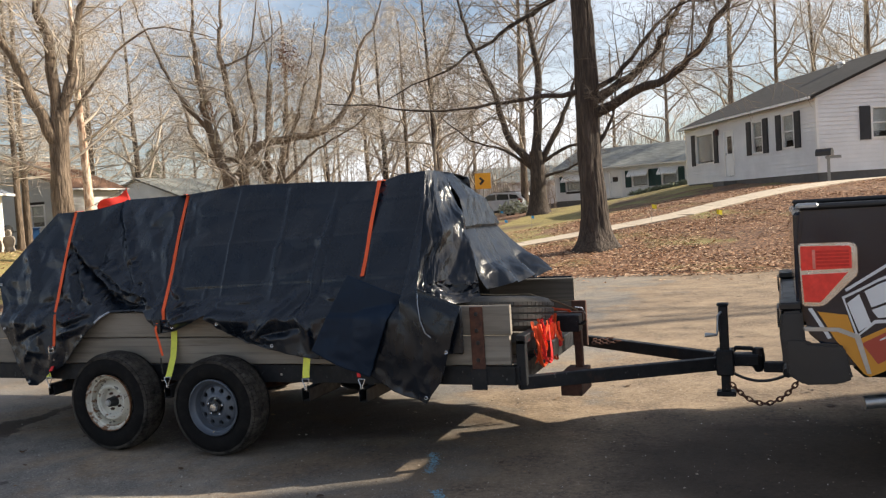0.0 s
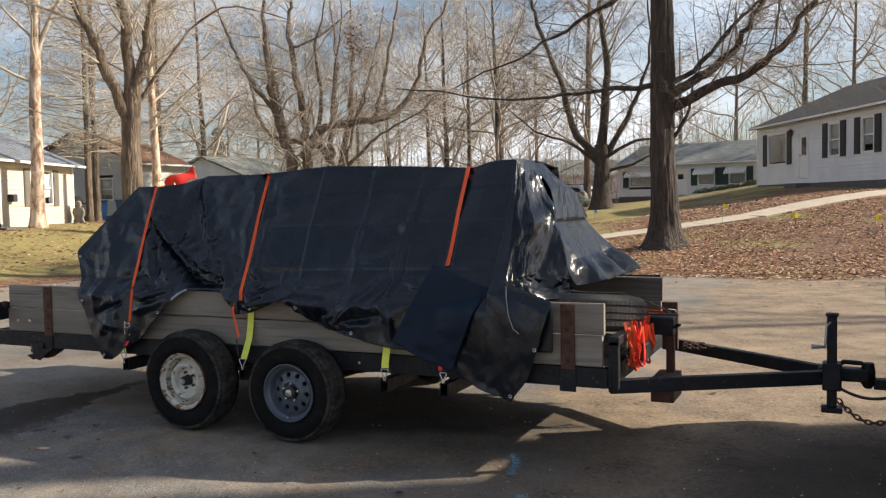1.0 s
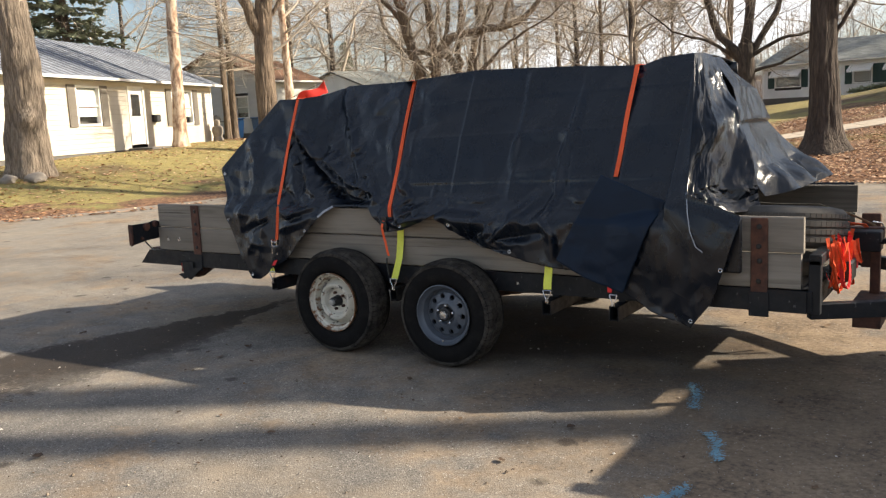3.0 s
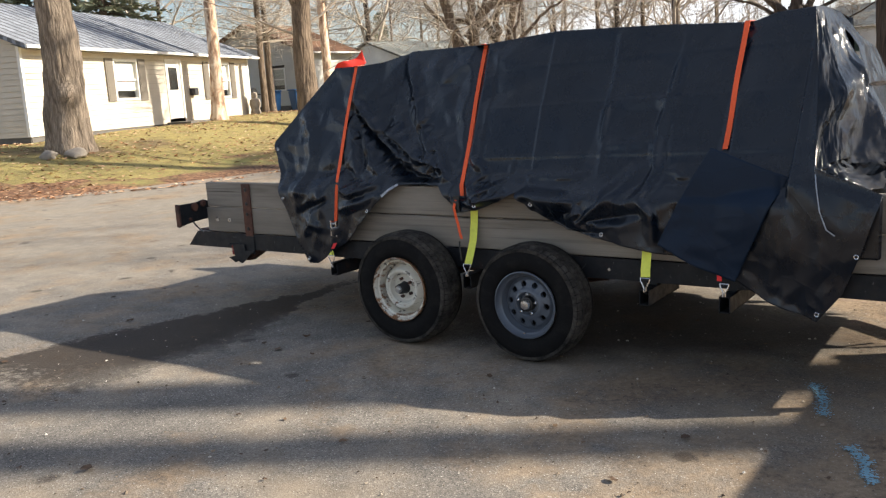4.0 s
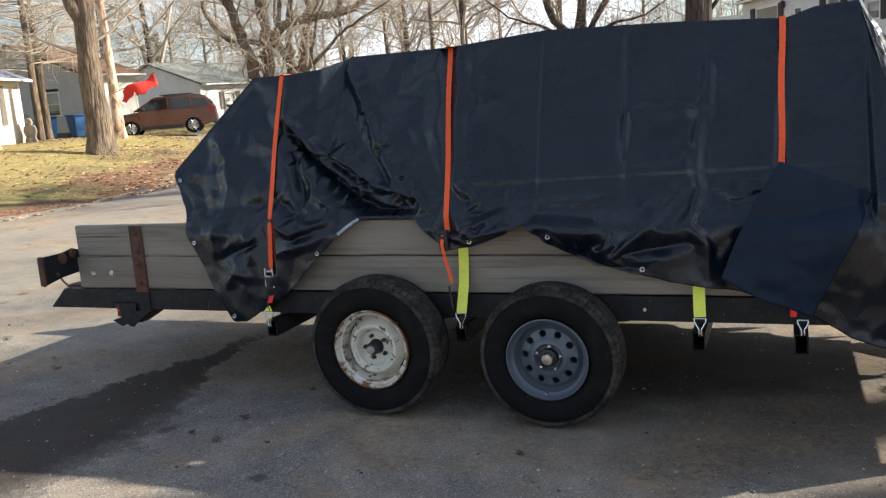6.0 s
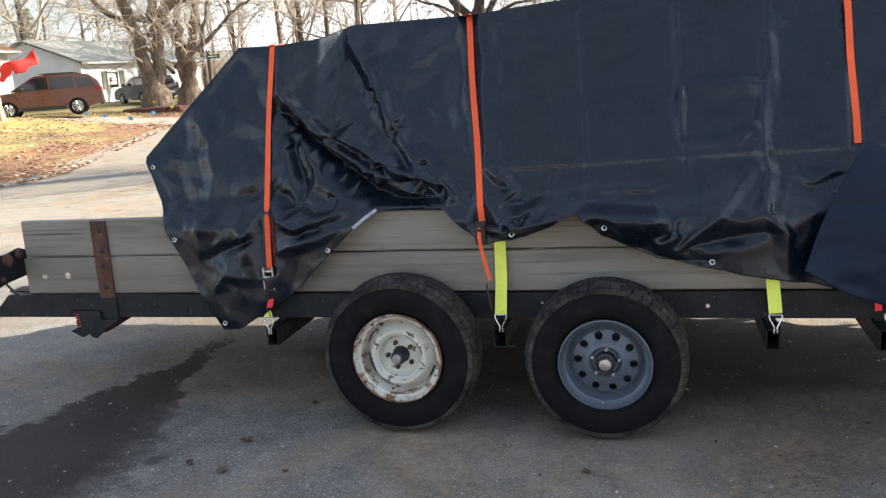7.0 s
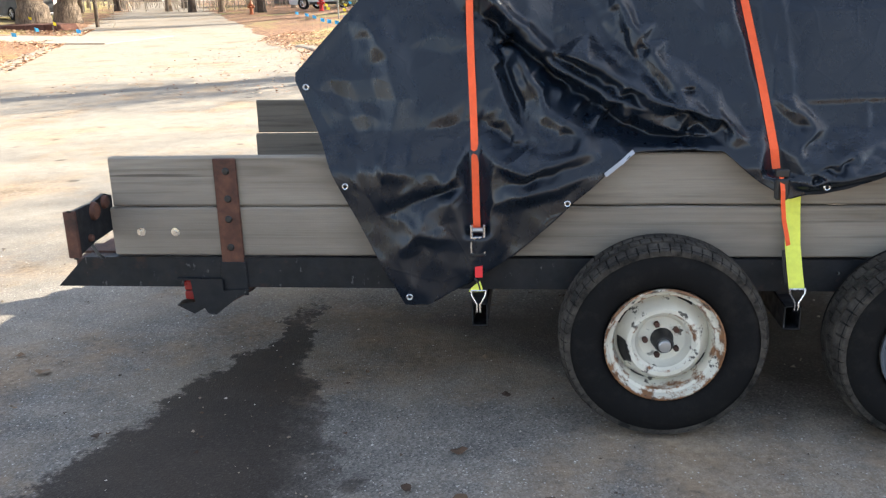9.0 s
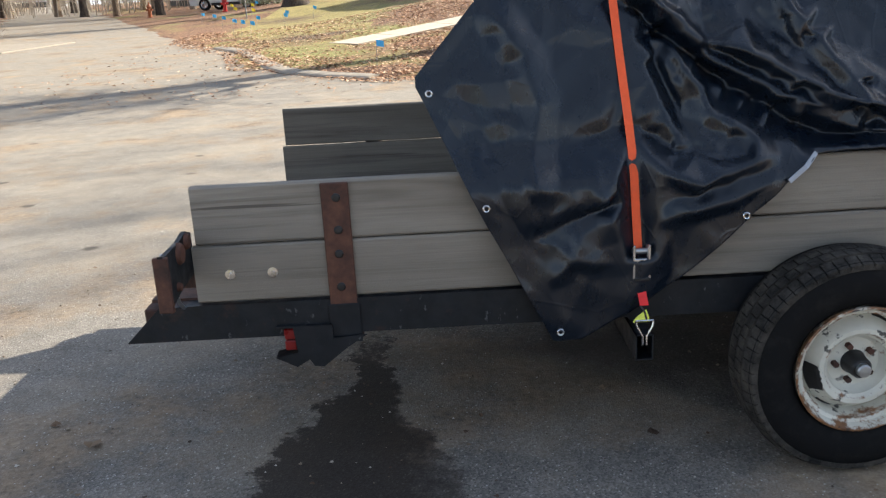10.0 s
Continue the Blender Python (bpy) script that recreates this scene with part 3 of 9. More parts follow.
def ribbon(name, pts, width, mat, label, lift=0.05, thick=0.12, cat="pavement"):
    """A slab of even width along a line on the ground, cut by joints."""
    bm = bmesh.new()
    pts = [Vector((x, y, 0)) for x, y in pts]
    for a, b in zip(pts, pts[1:]):
        d = b - a
        n = max(1, round(d.length / 1.5))
        side = Vector((-d.y, d.x, 0)).normalized() * width / 2
        for k in range(n):
            p, q = a + d * (k / n) + d.normalized() * 0.012, a + d * ((k + 1) / n) - d.normalized() * 0.012
            quad = [p - side, q - side, q + side, p + side]
            top = [bm.verts.new((v.x, v.y, terrain(v.x, v.y) + lift)) for v in quad]
            low = [bm.verts.new((v.x, v.y, terrain(v.x, v.y) + lift - thick)) for v in quad]
            bm.faces.new(top)
            for i in range(4):
                bm.faces.new((top[i], low[i], low[(i + 1) % 4], top[(i + 1) % 4]))
    ob = mesh_object(name, bm, mat)
    return tagged(ob, label, cat, kind="structure")


ribbon("pavement", [(-3.2, 17.6), (-2.2, 18.4), (1.7, 20.9), (6.2, 26.6), (8.6, 30.0)], 1.15, M_WALK, "sunlit tan concrete walk up the lawn", 0.07)
ribbon("driveway", [(-13.4, 25.5), (-18.0, 26.6), (-27.0, 27.2)], 3.6, M_KERB, "pale concrete driveway across the lawn", 0.035, cat="driveway")


def build_kerb():
    """A worn concrete kerb with a rounded nose, in short cast lengths."""
    line = [Vector((x, y, 0)) for x, y in ((-2.3, 12.05), (-3.2, 12.7), (-3.95, 13.5), (-4.5, 14.6), (-5.0, 16.0), (-5.45, 17.4), (-5.95, 18.8), (-6.9, 20.6))]
    prof = [(0.0, -0.12), (0.0, 0.012), (0.06, 0.045), (0.14, 0.058), (0.36, 0.058), (0.40, 0.045), (0.40, -0.12)]
    bm = bmesh.new()
    for a, b in zip(line, line[1:]):
        d = (b - a).normalized()
        side = Vector((d.y, -d.x, 0))
        p, q = a + d * 0.008, b - d * 0.008
        rings = [[bm.verts.new((e.x + side.x * u, e.y + side.y * u, terrain(e.x, e.y) + h)) for u, h in prof] for e in (p, q)]
        for k in range(len(prof) - 1):
            bm.faces.new((rings[0][k], rings[0][k + 1], rings[1][k + 1], rings[1][k]))
        bm.faces.new(rings[0])
        bm.faces.new(rings[1][::-1])
    bmesh.ops.recalc_face_normals(bm, faces=bm.faces)
    tagged(mesh_object("kerb", bm, M_KERB), "rounded pale concrete kerb at the street corner", "kerb", kind="structure")


build_kerb()

# ---- trailer ----
PLANK_L, PLANK_R = -1.96, 2.875
DECK_W = 1.78
trailer = thing("utility_trailer", (0.4, 0.85, 0), "tandem-axle utility trailer with weathered plank sides, black frame", "trailer")


def plank(x0, x1, y0, y1, z0, z1, seed):
    """A sawn board with worn edges and a slightly uneven face."""
    bm = bmesh.new()
    rng = random.Random(seed)
    n = 24
    rings = []
    for i in range(n + 1):
        x = x0 + (x1 - x0) * i / n
        w = 0.0025 * math.sin(i * 0.7 + seed) + rng.uniform(-0.001, 0.001)
        b = 0.006
        prof = [(y0 + b, z0), (y1 - b, z0), (y1, z0 + b), (y1, z1 - b), (y1 - b, z1), (y0 + b, z1), (y0, z1 - b), (y0, z0 + b)]
        rings.append([bm.verts.new((x, y + w, z + rng.uniform(-0.0012, 0.0012))) for y, z in prof])
    for r0, r1 in zip(rings, rings[1:]):
        for k in range(8):
            bm.faces.new((r0[k], r0[(k + 1) % 8], r1[(k + 1) % 8], r1[k]))
    bm.faces.new(rings[0])
    bm.faces.new(rings[-1][::-1])
    bmesh.ops.recalc_face_normals(bm, faces=bm.faces)
    return bm


for k, (y0, y1) in enumerate(((0.0, 0.038), (DECK_W - 0.038, DECK_W))):
    part("plank", plank(PLANK_L - 0.01, PLANK_R - 0.005, y0, y1, 0.580, 0.760, 3 + k), M_FARPLANK if k else M_PLANK, trailer, "darker far side board" if k else "weathered grey side board")
    part("plank", plank(PLANK_L + 0.006, PLANK_R + 0.008, y0 - 0.002, y1 - 0.002, 0.766, 0.945, 7 + k), M_FARPLANK if k else M_PLANK, trailer, "darker far side board" if k else "weathered grey side board")
    ys = -0.012 if k == 0 else DECK_W - 0.06
    # steel channel rail below the boards
    bm = bmesh.new()
    prism(bm, [(-2.205, 0.462), (2.90, 0.462), (2.90, 0.575), (-2.09, 0.575)], ys, ys + 0.012)
    box(bm, -2.15, 2.90, ys + 0.012, ys + 0.06, 0.462, 0.472)
    box(bm, -2.09, 2.90, ys + 0.012, ys + 0.06, 0.565, 0.575)
    part("frame_rail", bm, M_BLACK, trailer)

for k, y in enumerate((-0.014, DECK_W)):
    for x in (-1.52, 2.672):
        bm = bmesh.new()
        w = 0.042
        box(bm, x - w, x + w, y, y + 0.012, 0.44, 0.94, 0.003)
        st = part("stake", bm, M_RUST, trailer, "rusty flat steel stake")
        bm = bmesh.new()
        box(bm, x - 0.05, x + 0.05, y - 0.006, y, 0.432, 0.56, 0.004)
        part("stake_pocket", bm, M_BLACK, trailer)
        for z in (0.895, 0.795, 0.72, 0.615):
            bm = bmesh.new()
            yy = y - 0.001 if k == 0 else y + 0.013
            lathe(bm, [(0.0005, -0.0055), (0.010, -0.005), (0.0135, -0.001), (0.0135, 0.002)], 12, 'Y', (x + random.uniform(-.006, .006), yy, z))
            part("bolt", bm, M_BLACKPLASTIC, st, smooth=True)

for x in (-1.86, -1.73):
    bm = bmesh.new()
    lathe(bm, [(0.0005, -0.010), (0.006, -0.010), (0.006, -0.006), (0.016, -0.005), (0.016, 0.0)], 14, 'Y', (x, -0.0005, 0.67))
    part("carriage_bolt", bm, M_CHROME, trailer, "bright zinc bolt and washer", smooth=True)

# deck boards and cross members
for i in range(11):
    y0 = 0.045 + i * 0.153
    part("deck_board", boxed(-2.02 + 0.03 * math.sin(i * 2.1), 2.86, y0, y0 + 0.146, 0.535, 0.572, 0.004), M_DECK, trailer)
for x in (-1.9, -1.1, -0.3, 0.45, 1.2, 2.0, 2.75):
    part("cross_member", boxed(x - 0.03, x + 0.03, 0.05, DECK_W - 0.07, 0.462, 0.533, 0.003), M_BLACK, trailer)
# rear beam, torn rubber bumper and angle ends
part("rear_beam", boxed(-2.16, -2.10, 0.05, DECK_W - 0.05, 0.47, 0.55, 0.004), M_RUSTDARK, trailer)
# dark steel plate bolted to the rear end, standing out past the near side
bm = bmesh.new()
prism(bm, [(-0.257, 0.640), (-0.246, 0.648), (-0.12, 0.668), (0.03, 0.676), (0.03, 0.800), (-0.02, 0.818), (-0.10, 0.806), (-0.235, 0.806), (-0.262, 0.812), (-0.252, 0.73)], -1.988, -1.974, 'YZ')
bar = part("rear_plate", bm, M_BLACK, trailer, "dark steel plate with a torn end")
part("plate_lip", boxed(-2.004, -1.962, -0.262, -0.246, 0.646, 0.808, 0.003), M_RUSTDARK, bar)
for by, bz, r in ((-0.11, 0.775, 0.034), (-0.03, 0.79, 0.026), (-0.16, 0.69, 0.014)):
    bm = bmesh.new()
    lathe(bm, [(0.0005, -0.014), (r * 0.8, -0.010), (r, 0.0), (r, 0.006)], 12, 'Y')
    bmesh.ops.transform(bm, matrix=Matrix.Translation((-1.972, by, bz)) @ Matrix.Rotation(radians(90), 4, 'Z'), verts=bm.verts)
    part("bolt", bm, M_RUSTDARK, bar, "", True)
part("latch_rod", tubed([(-1.995, -0.20, 0.800), (-1.998, -0.15, 0.70), (-2.006, -0.06, 0.60), (-2.01, -0.02, 0.575)], 0.006, 8), M_DULLSTEEL, trailer, smooth=True)
part("end_plate", boxed(-2.13, -1.975, 0.05, 0.15, 0.572, 0.582), M_RUSTDARK, trailer)

# tail light and its bracket below the rail
tl = part("light_bracket", boxed(-1.735, -1.645, -0.03, 0.04, 0.492, 0.500, 0.001), M_BLACK, trailer)
for (z0, z1) in ((0.452, 0.488), (0.416, 0.449)):
    part("tail_light", boxed(-1.713, -1.676, -0.024, 0.02, z0, z1, 0.004), M_REDLENS, tl, "red tail light lens")
bm = bmesh.new()
prism(bm, [(-1.745, 0.396), (-1.715, 0.402), (-1.64, 0.415), (-1.64, 0.385), (-1.68, 0.362)], -0.03, 0.03)
part("light_shield", bm, M_BLACK, tl)
bm = bmesh.new()
prism(bm, [(-1.682, 0.500), (-1.56, 0.500), (-1.56, 0.455), (-1.455, 0.462), (-1.52, 0.420), (-1.595, 0.362), (-1.625, 0.366), (-1.640, 0.392), (-1.672, 0.404)], -0.036, -0.030)
part("light_plate", bm, M_BLACK, tl, "grimy bent lamp plate")
part("light_body", boxed(-1.65, -1.60, -0.02, 0.08, 0.385, 0.45, 0.004), M_BLACK, trailer)
part("light_socket", tubed([(-1.63, -0.03, 0.40), (-1.63, 0.0, 0.40)], 0.012, 10), M_DULLSTEEL, tl, smooth=True)
bm = bmesh.new()
prism(bm, [(-1.64, 0.47), (-1.47, 0.47), (-1.47, 0.435), (-1.59, 0.37), (-1.64, 0.37)], 0.03, 0.09)
part("hanger", bm, M_RUSTDARK, trailer)

# square tube outriggers that take the strap hooks
for x in (-0.615, 0.43, 1.52, 1.93):
    bm = bmesh.new()
    w, t = 0.027, 0.004
    for (a, b, c, d) in ((-w, w, 0.365, 0.365 + t), (-w, w, 0.448 - t, 0.448), (-w, -w + t, 0.365, 0.448), (w - t, w, 0.365, 0.448)):
        box(bm, x + a, x + b, -0.125, 0.30, c, d)
    part("outrigger", bm, M_BLACK, trailer)
    part("outrigger_weld", boxed(x - 0.02, x + 0.02, 0.0, 0.05, 0.446, 0.465), M_BLACK, trailer)
part("rail_bolt", tubed([(1.28, -0.018, 0.515), (1.28, -0.010, 0.515)], 0.008, 10), M_CHROME, trailer, smooth=True)
part("rail_bolt", tubed([(0.60, -0.018, 0.53), (0.60, -0.010, 0.53)], 0.005, 10), M_CHROME, trailer, smooth=True)


# wheels
def tyre_profile(w, R, r):
    """Half-outlines of a tyre's section, radius against depth."""
    h = w / 2
    return [(r, -h * 0.80), (r + 0.012, -h * 0.93), (r + 0.035, -h * 1.0), ((r + R) / 2 + 0.01, -h * 1.07), (R - 0.045, -h * 0.98), (R - 0.012, -h * 0.90)]


def build_wheel(style):
    """A wheel about the origin, its outer face towards -y."""
    e = new("wheel")
    R, w, r = 0.350, 0.205, 0.200
    prof = tyre_profile(w, R, r)
    bm = bmesh.new()
    lathe(bm, prof + [(R - 0.009, 0.0)] + [(a, -b) for a, b in prof[::-1]], 64)
    tyre = part("tyre", bm, M_RUBBER, e, "", True)
    # raised tread blocks and shoulder lugs
    bm = bmesh.new()
    n = 46 if style == "mud" else 60
    for k in range(n):
        t = 2 * math.pi * k / n
        for j, (y0, y1) in enumerate(((-w * 0.50, -w * 0.30), (-w * 0.27, -w * 0.05), (-w * 0.02, w * 0.20), (w * 0.23, w * 0.47))):
            tt = t + (0.5 * (j % 2)) * 2 * math.pi / n
            dt = 2 * math.pi / n * 0.478
            hi = R + (0.003 if j in (1, 2) else -0.001)
            lo = R - 0.007 - (0.012 if j in (0, 3) else 0)
            q = []
            for rr, sh in ((lo, 1.1), (hi, 0.9)):
                for a, y in ((-dt * sh, y0), (dt * sh, y0), (dt * sh, y1), (-dt * sh, y1)):
                    rad = rr - (0.016 if (j == 0 and y == y0) or (j == 3 and y == y1) else 0)
                    q.append(bm.verts.new((rad * math.cos(tt + a), y, rad * math.sin(tt + a))))
            for f in ((4, 5, 6, 7), (0, 1, 5, 4), (1, 2, 6, 5), (2, 3, 7, 6), (3, 0, 4, 7)):
                bm.faces.new([q[i] for i in f])
    bmesh.ops.recalc_face_normals(bm, faces=bm.faces)
    part("tread", bm, M_TREAD, tyre, "muddy tread blocks")
    f = -w / 2
    if style == "white":
        bm = bmesh.new()
        lathe(bm, [(0.206, f + 0.012), (0.209, f - 0.004), (0.203, f - 0.006), (0.196, f + 0.004), (0.190, f + 0.020), (0.178, f + 0.024), (0.172, f + 0.050),
                   (0.166, f + 0.080), (0.150, f + 0.062), (0.134, f + 0.030), (0.126, f + 0.022), (0.112, f + 0.022), (0.104, f + 0.030), (0.098, f + 0.034), (0.092, f + 0.058), (0.082, f + 0.066), (0.040, f + 0.064), (0.036, f + 0.056), (0.034, f + 0.09)], 64)
        rim = part("rim", bm, M_WHITERIM, e, "chipped white steel rim with rust", True)
        for a0 in (10, 98, 188, 278):
            bm = bmesh.new()
            ring = []
            for i in range(9):
                t = radians(a0 + 34 + i * 2.5)
                ring.append([bm.verts.new((rr * math.cos(t), f + yy, rr * math.sin(t))) for rr, yy in ((0.1690, 0.0660), (0.1665, 0.0775), (0.1590, 0.0690))])
            for p, q in zip(ring, ring[1:]):
                for i in range(2):
                    bm.faces.new((p[i], p[i + 1], q[i + 1], q[i]))
            bmesh.ops.recalc_face_normals(bm, faces=bm.faces)
            part("vent_slot", bm, M_BLACKPLASTIC, rim)
        bm = bmesh.new()
        lathe(bm, [(0.041, f + 0.0635), (0.039, f + 0.055), (0.036, f + 0.048), (0.034, f + 0.012), (0.028, f + 0.004), (0.0005, f + 0.002)], 20)
        hub = part("hub", bm, M_BLACKPLASTIC, e, "greasy black hub", True)
        bm = bmesh.new()
        lathe(bm, [(0.022, f + 0.006), (0.0215, f - 0.010), (0.018, f - 0.014), (0.0005, f - 0.015)], 20)
        part("dust_cap", bm, M_DULLSTEEL, hub, "dull grey metal cap", True)
        # black tar smeared over the dish beside one slot
        bm = bmesh.new()
        rows = []
        for i in range(11):
            t = radians(168 + i * 3.9)
            inner = 0.1225 + 0.0025 * math.sin(i * 2.3) + 0.0009 * (i - 5) ** 2 * 0.4
            prof = ((0.158, 0.0685), (0.150, 0.0602), (0.142, 0.0445), (0.134, 0.0282), (0.126, 0.0203), (0.120, 0.0203))
            rows.append([bm.verts.new((max(rr, inner) * math.cos(t), f + yy, max(rr, inner) * math.sin(t))) for rr, yy in prof])
        for p, q in zip(rows, rows[1:]):
            for i in range(5):
                bm.faces.new((p[i], p[i + 1], q[i + 1], q[i]))
        bmesh.ops.recalc_face_normals(bm, faces=bm.faces)
        part("tar_smear", bm, M_BLACKPLASTIC, rim, "black tar smear")
        for k in range(5):
            t = radians(90 + 72 * k + 12)
            part("wheel_nut", tubed([(0.060 * math.cos(t), f + 0.066, 0.060 * math.sin(t)), (0.060 * math.cos(t), f + 0.046, 0.060 * math.sin(t))], 0.0105, 6), M_RUSTDARK, e)
    else:
        bm = bmesh.new()
        lathe(bm, [(0.206, f + 0.012), (0.209, f - 0.004), (0.203, f - 0.006), (0.197, f + 0.006), (0.190, f + 0.020), (0.178, f + 0.028), (0.170, f + 0.062), (0.165, f + 0.068),
                   (0.160, f + 0.064), (0.146, f + 0.052)], 64)
        rim = part("rim", bm, M_GREYRIM, e, "grey steel spoke-hole rim", True)
        bm = bmesh.new()
        n, inner = 10, 40
        # dished centre with ten round holes cut through
        hole_r, ring_r = 0.0185, 0.124
        cells = []
        for k in range(n):
            t0 = 2 * math.pi * k / n
            hole = [bm.verts.new((ring_r * math.cos(t0) + hole_r * math.cos(a), f + 0.046 + 0.003 * math.cos(a - t0), ring_r * math.sin(t0) + hole_r * math.sin(a))) for a in (t0 + 2 * math.pi * i / 12 for i in range(12))]
            back = [bm.verts.new(v.co + Vector((0, 0.02, 0))) for v in hole]
            for i in range(12):
                bm.faces.new((hole[i], hole[(i + 1) % 12], back[(i + 1) % 12], back[i]))
            def rim_pt(rr, a):
                return bm.verts.new((rr * math.cos(a), f + (0.052 if rr > 0.12 else 0.036), rr * math.sin(a)))
            half = math.pi / n
            outer = [rim_pt(0.146, t0 + half * u) for u in (0.0, 0.5, 1.0)]
            low = [rim_pt(0.098, t0 + half * u) for u in (1.0, 0.5, 0.0)]
            outer2 = [rim_pt(0.146, t0 - half * u) for u in (1.0, 0.5)]
            low2 = [rim_pt(0.098, t0 - half * u) for u in (0.5, 1.0)]
            loop = [outer[0], outer[1], outer[2], bm.verts.new((ring_r * math.cos(t0 + half), f + 0.046, ring_r * math.sin(t0 + half))), low[0], low[1], low[2], low2[0], low2[1],
                    bm.verts.new((ring_r * math.cos(t0 - half), f + 0.046, ring_r * math.sin(t0 - half))), outer2[0], outer2[1]]
            for i in range(12):
                bm.faces.new((loop[i], loop[(i + 1) % 12], hole[(i + 1) % 12], hole[i]))
        bmesh.ops.remove_doubles(bm, verts=bm.verts, dist=0.0004)
        lathe(bm, [(0.098, f + 0.036), (0.090, f + 0.030), (0.074, f + 0.028), (0.066, f + 0.036), (0.060, f + 0.050), (0.036, f + 0.051), (0.034, f + 0.07)], 40)
        bmesh.ops.recalc_face_normals(bm, faces=bm.faces)
        part("rim_centre", bm, M_GREYRIM, rim, "", True)
        bm = bmesh.new()
        lathe(bm, [(0.165, f + 0.095), (0.02, f + 0.095)], 32)
        part("brake_backing", bm, M_BLACKPLASTIC, e)
        bm = bmesh.new()
        lathe(bm, [(0.034, f + 0.06), (0.032, f + 0.008), (0.026, f - 0.002), (0.0005, f - 0.004)], 24)
        part("hub", bm, M_CHROME, e, "bright chrome hub cap", True)
        bm = bmesh.new()
        lathe(bm, [(0.048, f + 0.055), (0.045, f + 0.020), (0.034, f + 0.018)], 24)
        part("hub_collar", bm, M_BLACKPLASTIC, e, "", True)
        for k in range(5):
            t = radians(90 + 72 * k)
            part("wheel_nut", tubed([(0.0625 * math.cos(t), f + 0.05, 0.0625 * math.sin(t)), (0.0625 * math.cos(t), f + 0.022, 0.0625 * math.sin(t)), (0.0625 * math.cos(t), f + 0.017, 0.0625 * math.sin(t))], [0.011, 0.010, 0.005], 8), M_CHROME, e)
        part("valve", tubed([(0.002, f + 0.03, -0.182), (0.002, f + 0.005, -0.180)], 0.005, 8), M_CHROME, e)
    # the steel is a little smaller than the tyre's bead
    steel = Matrix.Diagonal((0.965, 1.0, 0.965, 1.0))
    for ob in e.children_recursive:
        if ob is not tyre and ob.parent is not tyre:
            ob.data.transform(steel)
    return e


def mount(wheel, x, y, turn=0.0, flip=False, size=1.0):
    wheel.parent = trailer
    wheel.matrix_parent_inverse = trailer.matrix_basis.inverted()
    wheel.matrix_basis = pose(x, y, 0.352 * size, 0, turn, 180 if flip else 0) @ Matrix.Diagonal((size, 1.0, size, 1.0))


white_wheel = build_wheel("white")
grey_wheel = build_wheel("mud")
WHEEL_Y = -0.128
for src, x, size in ((white_wheel, 0.0, 0.978), (grey_wheel, 0.872, 0.938)):
    far = copy_thing(src, Matrix.Identity(4))
    mount(far, x, DECK_W + 0.12, 40, True, size)
mount(white_wheel, 0.0, WHEEL_Y, -8, False, 0.978)
mount(grey_wheel, 0.872, WHEEL_Y, 5, False, 0.938)
for x in (0.0, 0.872):
    part("axle", tubed([(x, -0.04, 0.342), (x, DECK_W + 0.04, 0.342)], 0.036, 12), M_BLACK, trailer, smooth=True)
    for y in (0.22, DECK_W - 0.22):
        bm = bmesh.new()
        for s in range(3):
            tube(bm, [(x - 0.38 + 0.08 * s, y, 0.42 - 0.012 * s), (x, y, 0.385 - 0.012 * s), (x + 0.38 - 0.08 * s, y, 0.42 - 0.012 * s)], 0.012, 4)
        part("leaf_spring", bm, M_RUSTDARK, trailer)

# front frame: uprights, rack bar, lower plate, A-shaped tongue
part("front_beam", boxed(2.865, 2.925, 0.0, DECK_W, 0.462, 0.575, 0.004), M_BLACK, trailer)
part("front_upright", boxed(2.905, 2.960, 0.010, 0.065, 0.455, 0.73, 0.003), M_BLACK, trailer)
part("front_upright", boxed(3.085, 3.135, 0.78, 0.83, 0.36, 0.69, 0.003), M_RUSTDARK, trailer)
part("rack_bar", boxed(2.905, 2.965, 0.010, 0.42, 0.705, 0.758, 0.004), M_BLACK, trailer)
part("rack_bar", boxed(2.96, 3.15, 0.80, 0.86, 0.735, 0.795, 0.003), M_RUSTDARK, trailer)
lamp_box = part("lamp_box", boxed(2.965, 3.15, 0.66, 0.78, 0.68, 0.79, 0.006), M_BLACK, trailer, "black steel lamp box")
for y in (0.69, 0.75):
    bm = bmesh.new()
    lathe(bm, [(0.0005, -0.012), (0.026, -0.010), (0.033, -0.003), (0.034, 0.004)], 20, 'X', (3.152, y, 0.735))
    part("round_lamp", bm, M_BLACKPLASTIC, lamp_box, "", True)
part("step_plate", boxed(3.03, 3.17, 0.56, 0.86, 0.275, 0.425, 0.003), M_RUSTDARK, trailer)
part("back_plate", boxed(2.985, 3.09, 1.18, 1.215, 0.50, 0.828, 0.004), M_RUSTDARK, trailer)
part("battery_box", boxed(2.95, 3.06, 0.30, 0.46, 0.575, 0.68, 0.008), M_BLACKPLASTIC, trailer)
for y0, y1 in ((0.05, 0.72), (1.70, 0.88)):
    d = Vector((4.02 - 2.9, y1 - y0, 0))
    bm = boxed(0, d.length, -0.028, 0.028, 0.425, 0.505, 0.004, Matrix.Translation((2.9, y0, 0)) @ Matrix.Rotation(math.atan2(d.y, d.x), 4, 'Z'))
    part("tongue_beam", bm, M_BLACK, trailer)
part("coupler", boxed(3.98, 4.26, 0.745, 0.855, 0.44, 0.515, 0.012), M_BLACK, trailer)
